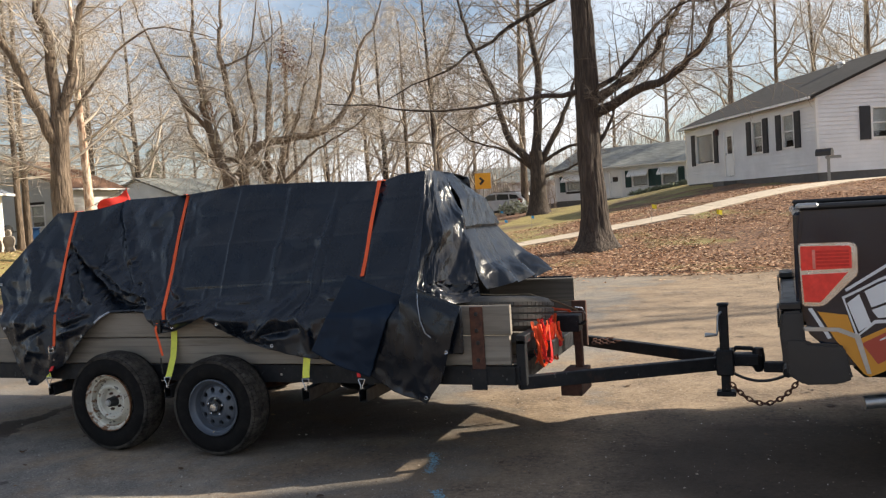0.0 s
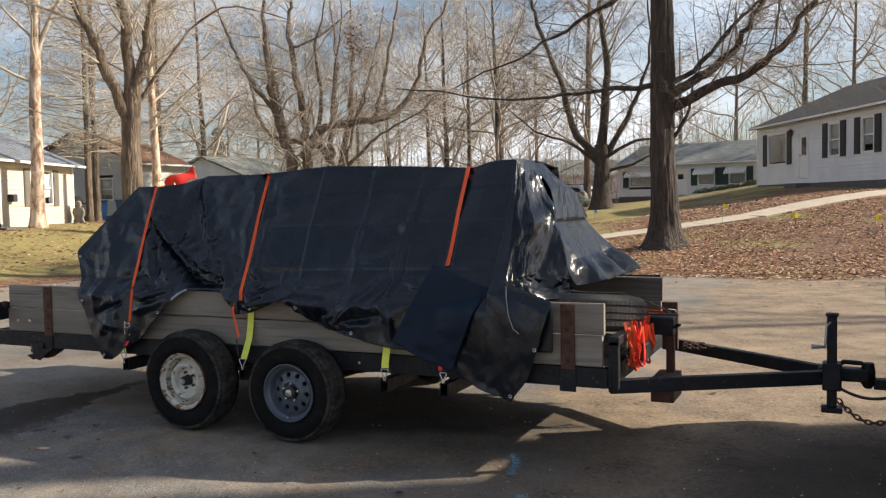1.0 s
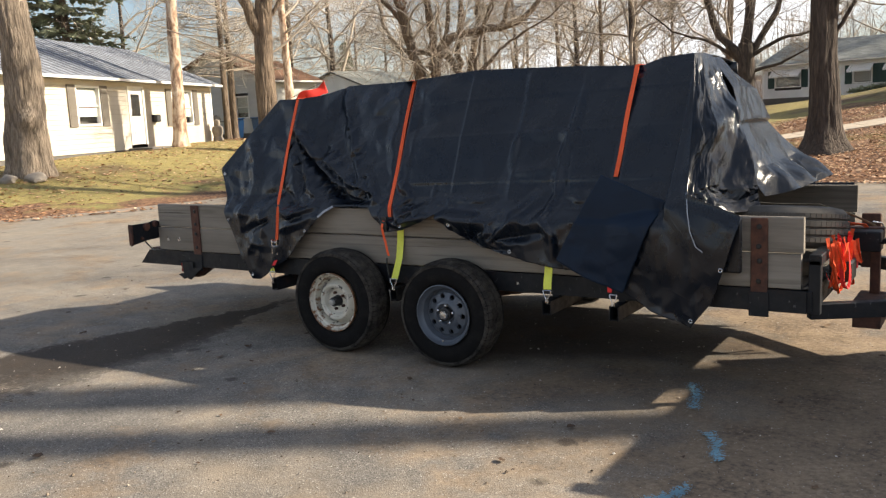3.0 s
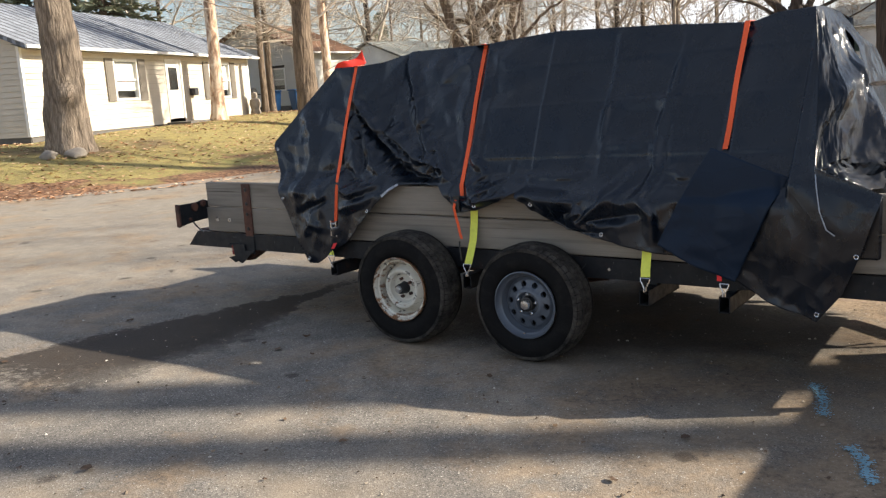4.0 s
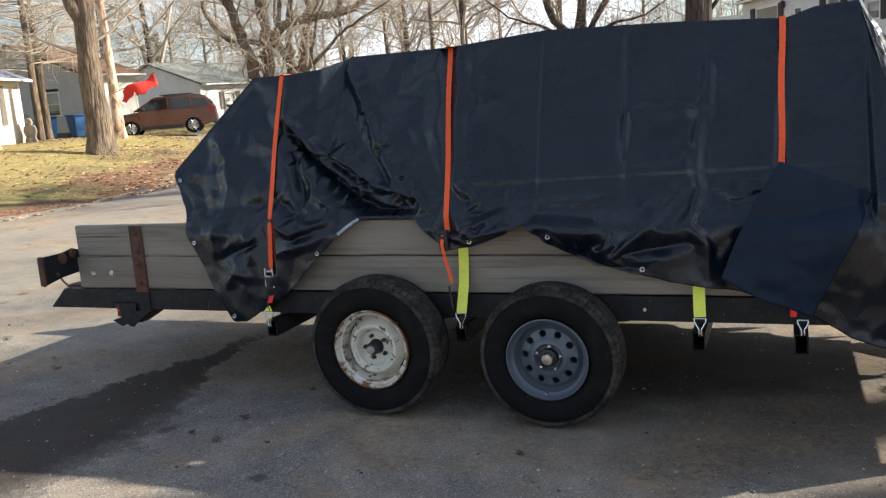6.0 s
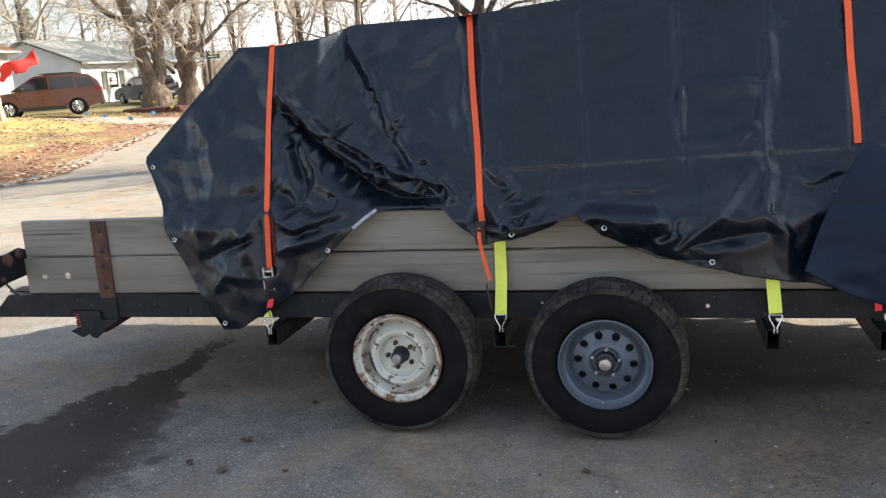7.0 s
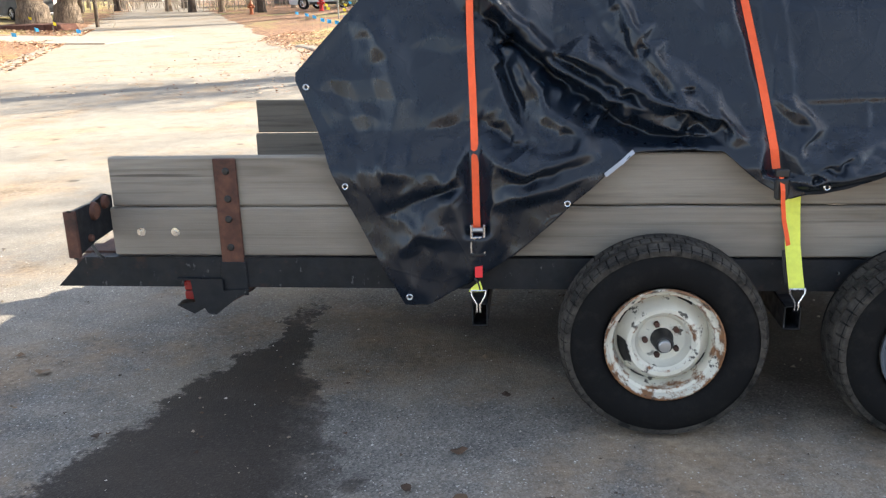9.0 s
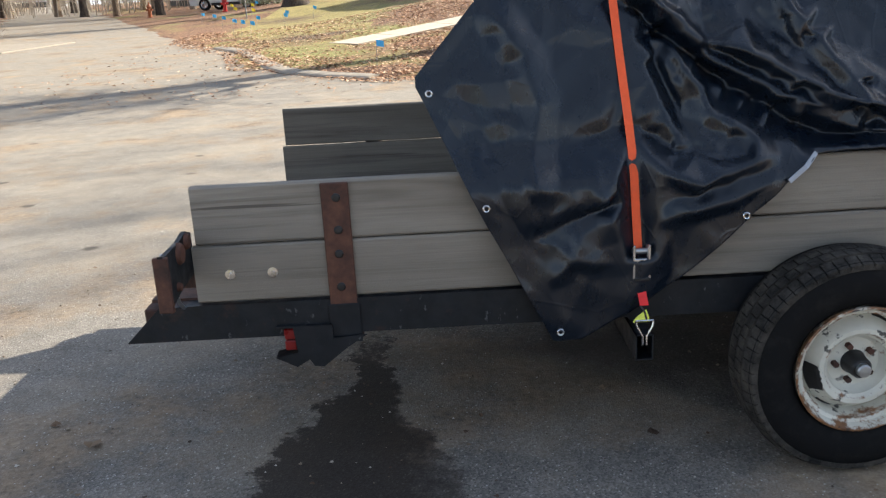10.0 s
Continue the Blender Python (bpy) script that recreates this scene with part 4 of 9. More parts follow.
part("coupler_latch", tubed([(4.08, 0.80, 0.515), (4.12, 0.80, 0.55), (4.22, 0.80, 0.545)], 0.014, 8), M_BLACK, trailer, smooth=True)
bm = bmesh.new()
lathe(bm, [(0.0005, 0.555), (0.032, 0.55), (0.04, 0.50), (0.04, 0.43), (0.02, 0.40)], 16, 'Z', (4.25, 0.80, 0))
part("coupler_head", bm, M_BLACK, trailer, smooth=True)
jack = part("jack", boxed(4.03, 4.085, 0.66, 0.72, 0.30, 0.835, 0.005), M_BLACK, trailer, "black A-frame jack post")
part("jack_cap", boxed(4.022, 4.093, 0.652, 0.728, 0.835, 0.85, 0.004), M_BLACK, jack)
part("jack_collar", boxed(4.005, 4.11, 0.64, 0.76, 0.40, 0.56, 0.008), M_BLACK, jack)
part("jack_foot", boxed(4.00, 4.115, 0.64, 0.74, 0.27, 0.30, 0.005), M_BLACK, jack)
part("crank", tubed([(4.05, 0.65, 0.80), (4.03, 0.62, 0.78), (4.025, 0.615, 0.69), (4.02, 0.60, 0.665), (3.95, 0.59, 0.665)], [0.008, 0.008, 0.008, 0.009, 0.016], 8), M_DULLSTEEL, jack, smooth=True)


def chain(name, pts, parent, mat, link=0.042, r=0.0055):
    """Oval links along a hanging line, each turned a quarter from the last."""
    pts = [Vector(p) for p in pts]
    total = sum((b - a).length for a, b in zip(pts, pts[1:]))
    n = int(total / (link * 0.72))
    bm = bmesh.new()
    for k in range(n):
        s = total * (k + 0.5) / n
        for a, b in zip(pts, pts[1:]):
            if s <= (b - a).length:
                break
            s -= (b - a).length
        c, d = a + (b - a).normalized() * s, (b - a).normalized()
        u, v = frame_axes(d)
        side = u if k % 2 else v
        ring = [c + d * (link / 2) * math.cos(t) + side * (link * 0.30) * math.sin(t) for t in (2 * math.pi * i / 10 for i in range(11))]
        tube(bm, ring, r, 5, False)
    return part(name, bm, mat, parent, smooth=True)


def sag(a, b, drop, n=10):
    a, b = Vector(a), Vector(b)
    return [a.lerp(b, i / n) - Vector((0, 0, drop * 4 * (i / n) * (1 - i / n))) for i in range(n + 1)]


chain("safety_chain", sag((4.09, 0.62, 0.36), (4.50, 0.60, 0.42), 0.15), trailer, M_RUSTDARK)
chain("safety_chain", sag((3.12, 1.20, 0.52), (3.30, 1.32, 0.515), 0.01), trailer, M_RUST, 0.034, 0.005)
chain("safety_chain", sag((3.12, 1.24, 0.535), (3.24, 1.36, 0.53), 0.008), trailer, M_RUST, 0.034, 0.005)
part("brake_cable", tubed(sag((4.09, 0.68, 0.42), (4.42, 0.62, 0.42), 0.05), 0.009, 8), M_BLACKPLASTIC, trailer, smooth=True)

# spare tyre lying on a block at the front of the deck
block = tagged(mesh_object("timber_block", boxed(2.45, 2.84, 0.40, 0.90, 0.574, 0.655, 0.006), M_DECK), "dark rough timber block under the spare tyre", "timber")
spare = thing("spare_tyre", (2.66, 0.52, 0.702), "bald black spare tyre lying flat on the deck", "tyre")
bm = bmesh.new()
lathe(bm, [(0.205, 0.02), (0.22, 0.004), (0.26, 0.0), (0.315, 0.012), (0.338, 0.034), (0.345, 0.06), (0.338, 0.066), (0.338, 0.072), (0.348, 0.078), (0.348, 0.104), (0.340, 0.108), (0.340, 0.114), (0.349, 0.118),
           (0.349, 0.146), (0.340, 0.15), (0.340, 0.156), (0.345, 0.162), (0.338, 0.19), (0.315, 0.214), (0.26, 0.226), (0.22, 0.222), (0.205, 0.206), (0.20, 0.113), (0.205, 0.02)], 56, 'Z', (2.66, 0.52, 0.702))
LEAN = Matrix.Translation((2.66, 0.52, 0.825)) @ Matrix.Rotation(radians(-8), 4, 'X') @ Matrix.Translation((-2.66, -0.52, -0.815))
bmesh.ops.transform(bm, matrix=LEAN, verts=bm.verts)
M_OLDRUBBER = plain("dusty_weathered_rubber", (0.085, 0.077, 0.068), 0.85, 0, 0.4, 14, 0.3)
body = part("tyre", bm, M_OLDRUBBER, spare, "", True)
bm = bmesh.new()
for k in range(70):
    t = 2 * math.pi * k / 70
    for z0, z1 in ((0.078, 0.104), (0.118, 0.146), (0.164, 0.186), (0.036, 0.058)):
        m4 = Matrix.Translation((2.66, 0.52, 0.702)) @ Matrix.Rotation(t, 4, 'Z')
        box(bm, 0.332, 0.3505, -0.0142, 0.0142, z0, z1, 0, m4)
bmesh.ops.transform(bm, matrix=LEAN, verts=bm.verts)
tagged(part("tread", bm, M_OLDRUBBER, body, "worn tread blocks"), "worn tread blocks", kind="stuff")


# faded blue survey paint sprayed on the asphalt
M_BLUEPAINT = plain("faded_blue_spray_paint", (0.19, 0.34, 0.42), 0.9, 0, 0.3, 40, 0.2)
for n, (ax, ay, bx, by) in enumerate(((2.30, 0.05, 2.46, -0.34), (2.58, -0.63, 2.75, -0.93), (2.68, -1.25, 2.60, -1.50))):
    rng = random.Random(60 + n)
    v, f = [], []
    for k in range(420):
        t, o = rng.random(), rng.gauss(0, 0.022)
        cx, cy = ax + (bx - ax) * t + o + 0.02 * math.sin(t * 5), ay + (by - ay) * t + rng.gauss(0, 0.02)
        r = rng.uniform(0.002, 0.009) * max(0.3, 1 - abs(o) / 0.06)
        q0 = len(v)
        turn = rng.uniform(0, 6)
        v += [(cx + r * rng.uniform(0.5, 1.6) * math.cos(turn + a * 1.2566), cy + r * rng.uniform(0.5, 1.6) * math.sin(turn + a * 1.2566), terrain(cx, cy) + 0.0085 + 0.0001 * (k % 9)) for a in range(5)]
        f.append(tuple(range(q0, q0 + 5)))
    tagged(raw("paint_mark", v, f, M_BLUEPAINT), "faded blue survey paint sprayed on the asphalt", "paint mark", kind="structure")


def street_grit():
    """Loose stones, clods and crumbs of leaf lying on the asphalt."""
    rng = random.Random(91)
    v, f = [], []
    def stone(x, y, r, flat):
        z = terrain(x, y) + 0.004
        b = len(v)
        a = rng.uniform(0, 6.28)
        n = 5
        v.extend((x + r * rng.uniform(0.7, 1.3) * math.cos(a + k * 1.2566), y + r * rng.uniform(0.7, 1.3) * math.sin(a + k * 1.2566), z) for k in range(n))
        v.append((x + rng.uniform(-0.4, 0.4) * r, y + rng.uniform(-0.4, 0.4) * r, z + r * flat))
        f.extend((b + k, b + (k + 1) % n, b + n) for k in range(n))
    for k in range(5200):
        x, y = rng.uniform(-4.5, 5.5), rng.uniform(-3.6, 2.2)
        stone(x, y, rng.uniform(0.0018, 0.0048) if k % 9 else rng.uniform(0.004, 0.010), rng.uniform(0.5, 1.1))
    m = Mat("loose_grit", 0.9)
    m.color(m.ramp(m.island(), [(0.0, (0.05, 0.035, 0.025)), (0.4, (0.16, 0.12, 0.085)), (0.7, (0.33, 0.27, 0.20)), (1.0, (0.62, 0.58, 0.52))]))
    tagged(raw("grit", v, f, m.m), "loose stones and grit scattered on the asphalt", "grit", kind="stuff")
    v, f = [], []
    for k in range(420):
        x, y = rng.uniform(-4.0, 5.5), rng.uniform(-3.2, 2.5)
        z = terrain(x, y) + 0.006
        r = rng.uniform(0.006, 0.014) if k % 6 else rng.uniform(0.015, 0.034)
        a = rng.uniform(0, 6.28)
        b = len(v)
        for t in range(7):
            g = r * rng.uniform(0.45, 1.2)
            v.append((x + g * math.cos(a + t * 0.9), y + g * math.sin(a + t * 0.9), z + rng.uniform(0.0, 0.5) * r))
        v.append((x, y, z + 0.25 * r))
        f.extend((b + t, b + (t + 1) % 7, b + 7) for t in range(7))
    m = Mat("leaf_crumbs", 0.9)
    m.color(m.ramp(m.island(), [(0.0, (0.03, 0.018, 0.012)), (0.5, (0.085, 0.05, 0.03)), (0.85, (0.17, 0.105, 0.06)), (1.0, (0.30, 0.21, 0.13))]))
    tagged(raw("leaf_crumbs", v, f, m.m), "crumbled dead leaves and bark bits on the asphalt", "leaves", kind="stuff")


street_grit()

# ---- tarpaulin ----
HEM = [(-1.262, 1.20), (-1.075, 0.80), (-0.882, 0.425), (-0.80, 0.425), (-0.66, 0.50), (-0.507, 0.60), (-0.30, 0.79), (-0.16, 0.915), (-0.10, 0.955), (0.19, 0.955), (0.31, 0.855), (0.395, 0.805), (0.50, 0.82),
       (0.66, 0.882), (0.765, 0.93), (0.87, 0.835), (1.086, 0.742), (1.27, 0.702), (1.54, 0.648), (1.70, 0.62), (1.95, 0.53), (2.12, 0.43), (2.34, 0.352), (2.45, 0.50), (2.53, 0.70), (2.60, 0.93)]
TOP = [(-1.262, 1.225), (-0.83, 1.70), (-0.62, 1.698), (-0.45, 1.715), (-0.385, 1.75), (-0.33, 1.772), (0.25, 1.770), (0.77, 1.81), (1.4, 1.79), (1.88, 1.762), (2.0, 1.80), (2.18, 1.812), (2.235, 1.68), (2.32, 1.07), (2.60, 0.955)]
TOP_Y = [(-1.262, 0.078), (-0.83, 0.29), (-0.60, 0.30), (-0.45, 0.36), (-0.36, 0.50), (0.25, 0.45), (1.9, 0.51), (2.18, 0.53), (2.235, 0.44), (2.32, -0.07), (2.60, -0.05)]


def tarp_side(x, z, hem=None, top=None):
    """Depth of the near face of the cover, without its folds."""
    top = lerp_table(TOP, x) if top is None else top
    yt = lerp_table(TOP_Y, x)
    out = 0.05 * smooth01(0.42, 0.6, x) * (1 - smooth01(1.5, 1.7, x)) * (1 - smooth01(0.86, 1.0, z))
    lean = -out + 0.105 * smooth01(0.89, 1.03, z) if x < 2.2 else 0.0
    if z < 1.0 or top < 1.08:
        return -0.085 + lean
    u = min(1.0, (z - 1.0) / max(0.05, top - 1.0))
    y = -0.085 + lean + (yt + 0.085 - lean) * u
    return y


def ridge(v):
    s = v - math.floor(v)
    t = 1 - abs(2 * s - 1)
    return t ** 1.6


# folds: (line of (x, z) points, height outwards, breadth below and above the line)
POCKET_FOLDS = [
    ([(-0.63, 1.49), (-0.39, 1.3), (-0.18, 1.2), (0.01, 1.1), (0.18, 1.05), (0.29, 0.98)], 0.075, 0.05, 0.1),
    ([(-0.61, 1.4), (-0.4, 1.22), (-0.18, 1.06), (-0.03, 0.99), (0.16, 1.0)], -0.085, 0.05, 0.05),
    ([(-0.62, 1.48), (-0.49, 1.35), (-0.37, 1.22), (-0.18, 1.12), (-0.04, 1.07)], 0.045, 0.03, 0.03),
    ([(-0.53, 1.34), (-0.45, 1.2), (-0.38, 1.08), (-0.21, 0.96)], 0.05, 0.035, 0.03),
    ([(-0.56, 1.3), (-0.48, 1.11), (-0.45, 1.0)], -0.05, 0.03, 0.03),
    ([(-0.33, 1.7), (-0.2, 1.53), (-0.07, 1.32), (0.05, 1.15), (0.2, 1.05)], 0.04, 0.03, 0.05),
]
TUCK_FOLDS = [
    ([(-0.17, 1.54), (-0.11, 1.34), (-0.06, 1.19)], 0.028, 0.02, 0.03),
    ([(-0.29, 1.48), (-0.16, 1.31), (-0.04, 1.19)], -0.02, 0.03, 0.03),
    ([(0.07, 1.22), (0.18, 1.09), (0.28, 0.96)], 0.03, 0.02, 0.02),
    ([(-0.59, 0.95), (-0.45, 0.9), (-0.29, 0.95), (-0.15, 0.97)], 0.045, 0.025, 0.04),
    ([(-0.6, 1.05), (-0.51, 0.98), (-0.37, 0.96)], -0.05, 0.03, 0.03),
    ([(-0.59, 0.78), (-0.41, 0.84), (-0.26, 0.88)], 0.03, 0.03, 0.03),
]
SKIRT_FOLDS = [
    ([(-0.76, 0.91), (-0.71, 0.81), (-0.66, 0.73)], 0.035, 0.03, 0.03),
    ([(-0.83, 0.99), (-0.68, 1.05), (-0.66, 1.19)], -0.02, 0.03, 0.03),
    ([(-1.04, 1.42), (-0.94, 1.27), (-0.9, 1.13), (-0.93, 0.99), (-0.94, 0.79)], 0.035, 0.05, 0.05),
    ([(-1.16, 1.23), (-1.06, 1.04), (-1.01, 0.84)], -0.015, 0.04, 0.04),
    ([(-0.95, 0.74), (-0.76, 0.83), (-0.65, 0.85)], -0.03, 0.03, 0.03),
    ([(-0.91, 0.59), (-0.82, 0.69), (-0.7, 0.66)], 0.03, 0.03, 0.03),
]
LIP_FOLDS = [
    ([(1.54, 1.63), (1.53, 1.41), (1.5, 1.24), (1.52, 1.05), (1.49, 0.94), (1.56, 0.83), (1.57, 0.66)], 0.035, 0.035, 0.02),
    ([(0.74, 0.92), (0.92, 0.91), (1.15, 0.89)], 0.075, 0.05, 0.03),
    ([(0.77, 0.89), (0.94, 0.79), (1.15, 0.74), (1.3, 0.73)], -0.04, 0.02, 0.03),
    ([(1.15, 0.89), (1.15, 0.78)], 0.06, 0.02, 0.03),
    ([(1.16, 0.77), (1.37, 0.97), (1.49, 1.08)], 0.035, 0.03, 0.05),
    ([(1.2, 0.79), (1.36, 0.82), (1.5, 0.84)], -0.045, 0.03, 0.05),
]
BUCKLE_FOLDS = [
    ([(0.39, 0.87), (0.66, 0.97), (0.75, 1.01)], 0.04, 0.025, 0.025),
    ([(0.38, 0.91), (0.5, 1.02), (0.36, 1.13)], 0.03, 0.025, 0.025),
    ([(0.4, 0.84), (0.57, 0.89), (0.73, 0.92)], 0.05, 0.02, 0.025),
    ([(0.44, 0.96), (0.57, 0.98)], -0.035, 0.02, 0.02),
    ([(0.67, 1.11), (0.66, 1.0)], 0.018, 0.015, 0.02),
]
PANEL_FOLDS = [
    ([(1.19, 1.41), (1.18, 1.16)], 0.02, 0.012, 0.03),
    ([(1.18, 1.16), (1.34, 1.17), (1.5, 1.21)], 0.010, 0.03, 0.03),
    ([(1.2, 1.41), (1.37, 1.38), (1.52, 1.41)], 0.008, 0.03, 0.03),
    ([(0.77, 1.01), (0.95, 1.01), (1.18, 1.02)], 0.016, 0.02, 0.02),
    ([(1.41, 0.89), (1.5, 0.94), (1.57, 0.99)], 0.022, 0.02, 0.03),
    ([(1.57, 1.04), (1.68, 1.02), (1.8, 1.05)], 0.018, 0.02, 0.03),
]


PACK_X = [(-1.3, 0.0), (-0.40, 0.0), (-0.06, 0.010), (0.08, -0.002), (0.40, 0.013), (0.42, 0.009), (0.77, -0.008), (0.785, -0.003), (1.16, -0.012), (1.19, 0.006), (1.55, -0.010), (1.57, 0.002), (1.86, 0.008), (2.10, -0.004), (2.6, 0.0)]
PACK_Z = [(0.4, 0.0), (1.08, -0.004), (1.09, 0.003), (1.36, 0.012), (1.37, 0.008), (1.60, -0.006), (1.61, -0.001), (1.9, 0.0)]


def crumple(x, z, scale, seed):
    """Angular facets: distance between the two nearest cell centres."""
    near = noise.voronoi(Vector((x * scale, z * scale, seed)))[0]
    return min(0.5, near[1] - near[0])


# the lines of the three straps down the near face: (x, y, z) at their two ends
STRAP_LINES = (((-0.664, 0.302, 1.695), (-0.622, -0.062, 0.70)), ((0.252, 0.488, 1.768), (0.366, -0.030, 0.895)), ((1.863, 0.466, 1.768), (1.857, 0.12, 1.14)))


def strap_point(line, z):
    """Where a strap lies at a height: drawn straight to the side board's top edge, then down over it."""
    (ax, ay, az), (bx, by, bz) = line
    t = (z - az) / (bz - az)
    knee = 0.955
    if bz < knee:
        ky = -0.020
        y = ay + (ky - ay) * (z - az) / (knee - az) if z > knee else ky + (by - ky) * (z - knee) / (bz - knee)
    else:
        y = ay + (by - ay) * t
    return ax + (bx - ax) * t, y


def facets(X, Z, folds, spacing, jitter, seed):
    """Crumpled sheet: flat facets between fold lines and scattered knuckles, as outward heights on a grid."""
    rng = random.Random(seed)
    pts, high, edges = [], [], []

    def add(x, z, h):
        pts.append(Vector((x, z)))
        high.append(h)
        return len(pts) - 1
    x0, x1, z0, z1 = X.min() - 0.1, X.max() + 0.1, Z.min() - 0.1, Z.max() + 0.1
    for x in np.linspace(x0, x1, 12):
        add(x, z0, 0.0)
        add(x, z1, 0.0)
    for z in np.linspace(z0, z1, 6)[1:-1]:
        add(x0, z, 0.0)
        add(x1, z, 0.0)
    for corners, out, below, above in folds:
        last = None
        line = [corners[0]]
        for (ax, az), (bx, bz) in zip(corners, corners[1:]):
            k = max(1, round(math.hypot(bx - ax, bz - az) / 0.07))
            line += [(ax + (bx - ax) * j / k, az + (bz - az) * j / k) for j in range(1, k + 1)]
        n = len(line)
        for k, (x, z) in enumerate(line):
            ax, az = line[max(0, k - 1)]
            bx, bz = line[min(n - 1, k + 1)]
            d = math.hypot(bx - ax, bz - az)
            nx, nz = -(bz - az) / d, (bx - ax) / d
            if nz < 0 or (abs(nz) < 0.2 and nx < 0):
                nx, nz = -nx, -nz
            fade = 0.3 if k in (0, n - 1) else 0.75 if k in (1, n - 2) else 1.0
            i = add(x + rng.uniform(-0.008, 0.008), z + rng.uniform(-0.008, 0.008), out * fade * rng.uniform(0.85, 1.15))
            if last is not None:
                edges.append((last, i))
            last = i
            if 0 < k < n - 1:
                add(x - nx * below * 1.5, z - nz * below * 1.5, -0.15 * out)
                add(x + nx * above * 1.5, z + nz * above * 1.5, -0.05 * out)
    tries = 0
    while tries < 4000:
        tries += 1
        x, z = rng.uniform(x0, x1), rng.uniform(z0, z1)
        gap = spacing(x, z)
        if all((p.x - x) ** 2 + (p.y - z) ** 2 > gap * gap for p in pts):
            add(x, z, jitter(x, z) * rng.uniform(-1, 1))
    verts, _, faces, origin, _, _ = delaunay_2d_cdt(pts, edges, [], 0, 1e-5)
    hs = [sum(high[o] for o in org) / len(org) if org else None for org in origin]
    for k, h in enumerate(hs):
        if h is None:
            j = min(range(len(pts)), key=lambda q: (pts[q] - verts[k]).length_squared)
            hs[k] = high[j]
    H = np.zeros(X.shape)
    cols = X[0]
    for f in faces:
        (ax, az), (bx, bz), (cx, cz) = (verts[k] for k in f[:3])
        i0, i1 = np.searchsorted(cols, min(ax, bx, cx) - 1e-6), np.searchsorted(cols, max(ax, bx, cx) + 1e-6)
        det = (bz - cz) * (ax - cx) + (cx - bx) * (az - cz)
        if i1 <= i0 or abs(det) < 1e-12:
            continue
        px, pz = X[:, i0:i1], Z[:, i0:i1]
        l0 = ((bz - cz) * (px - cx) + (cx - bx) * (pz - cz)) / det
        l1 = ((cz - az) * (px - cx) + (ax - cx) * (pz - cz)) / det
        l2 = 1 - l0 - l1
        inside = (l0 >= -1e-6) & (l1 >= -1e-6) & (l2 >= -1e-6)
        H[:, i0:i1][inside] = (l0 * hs[f[0]] + l1 * hs[f[1]] + l2 * hs[f[2]])[inside]
    return H


def eased(A, rounds=1):
    """Round off the sharpest edges of a grid of heights."""
    for _ in range(rounds):
        B = np.pad(A, 1, mode="edge")
        A = (4 * A + B[:-2, 1:-1] + B[2:, 1:-1] + B[1:-1, :-2] + B[1:-1, 2:]) / 8
    return A


SHEET_L, SHEET_W = -1.262, 3.862


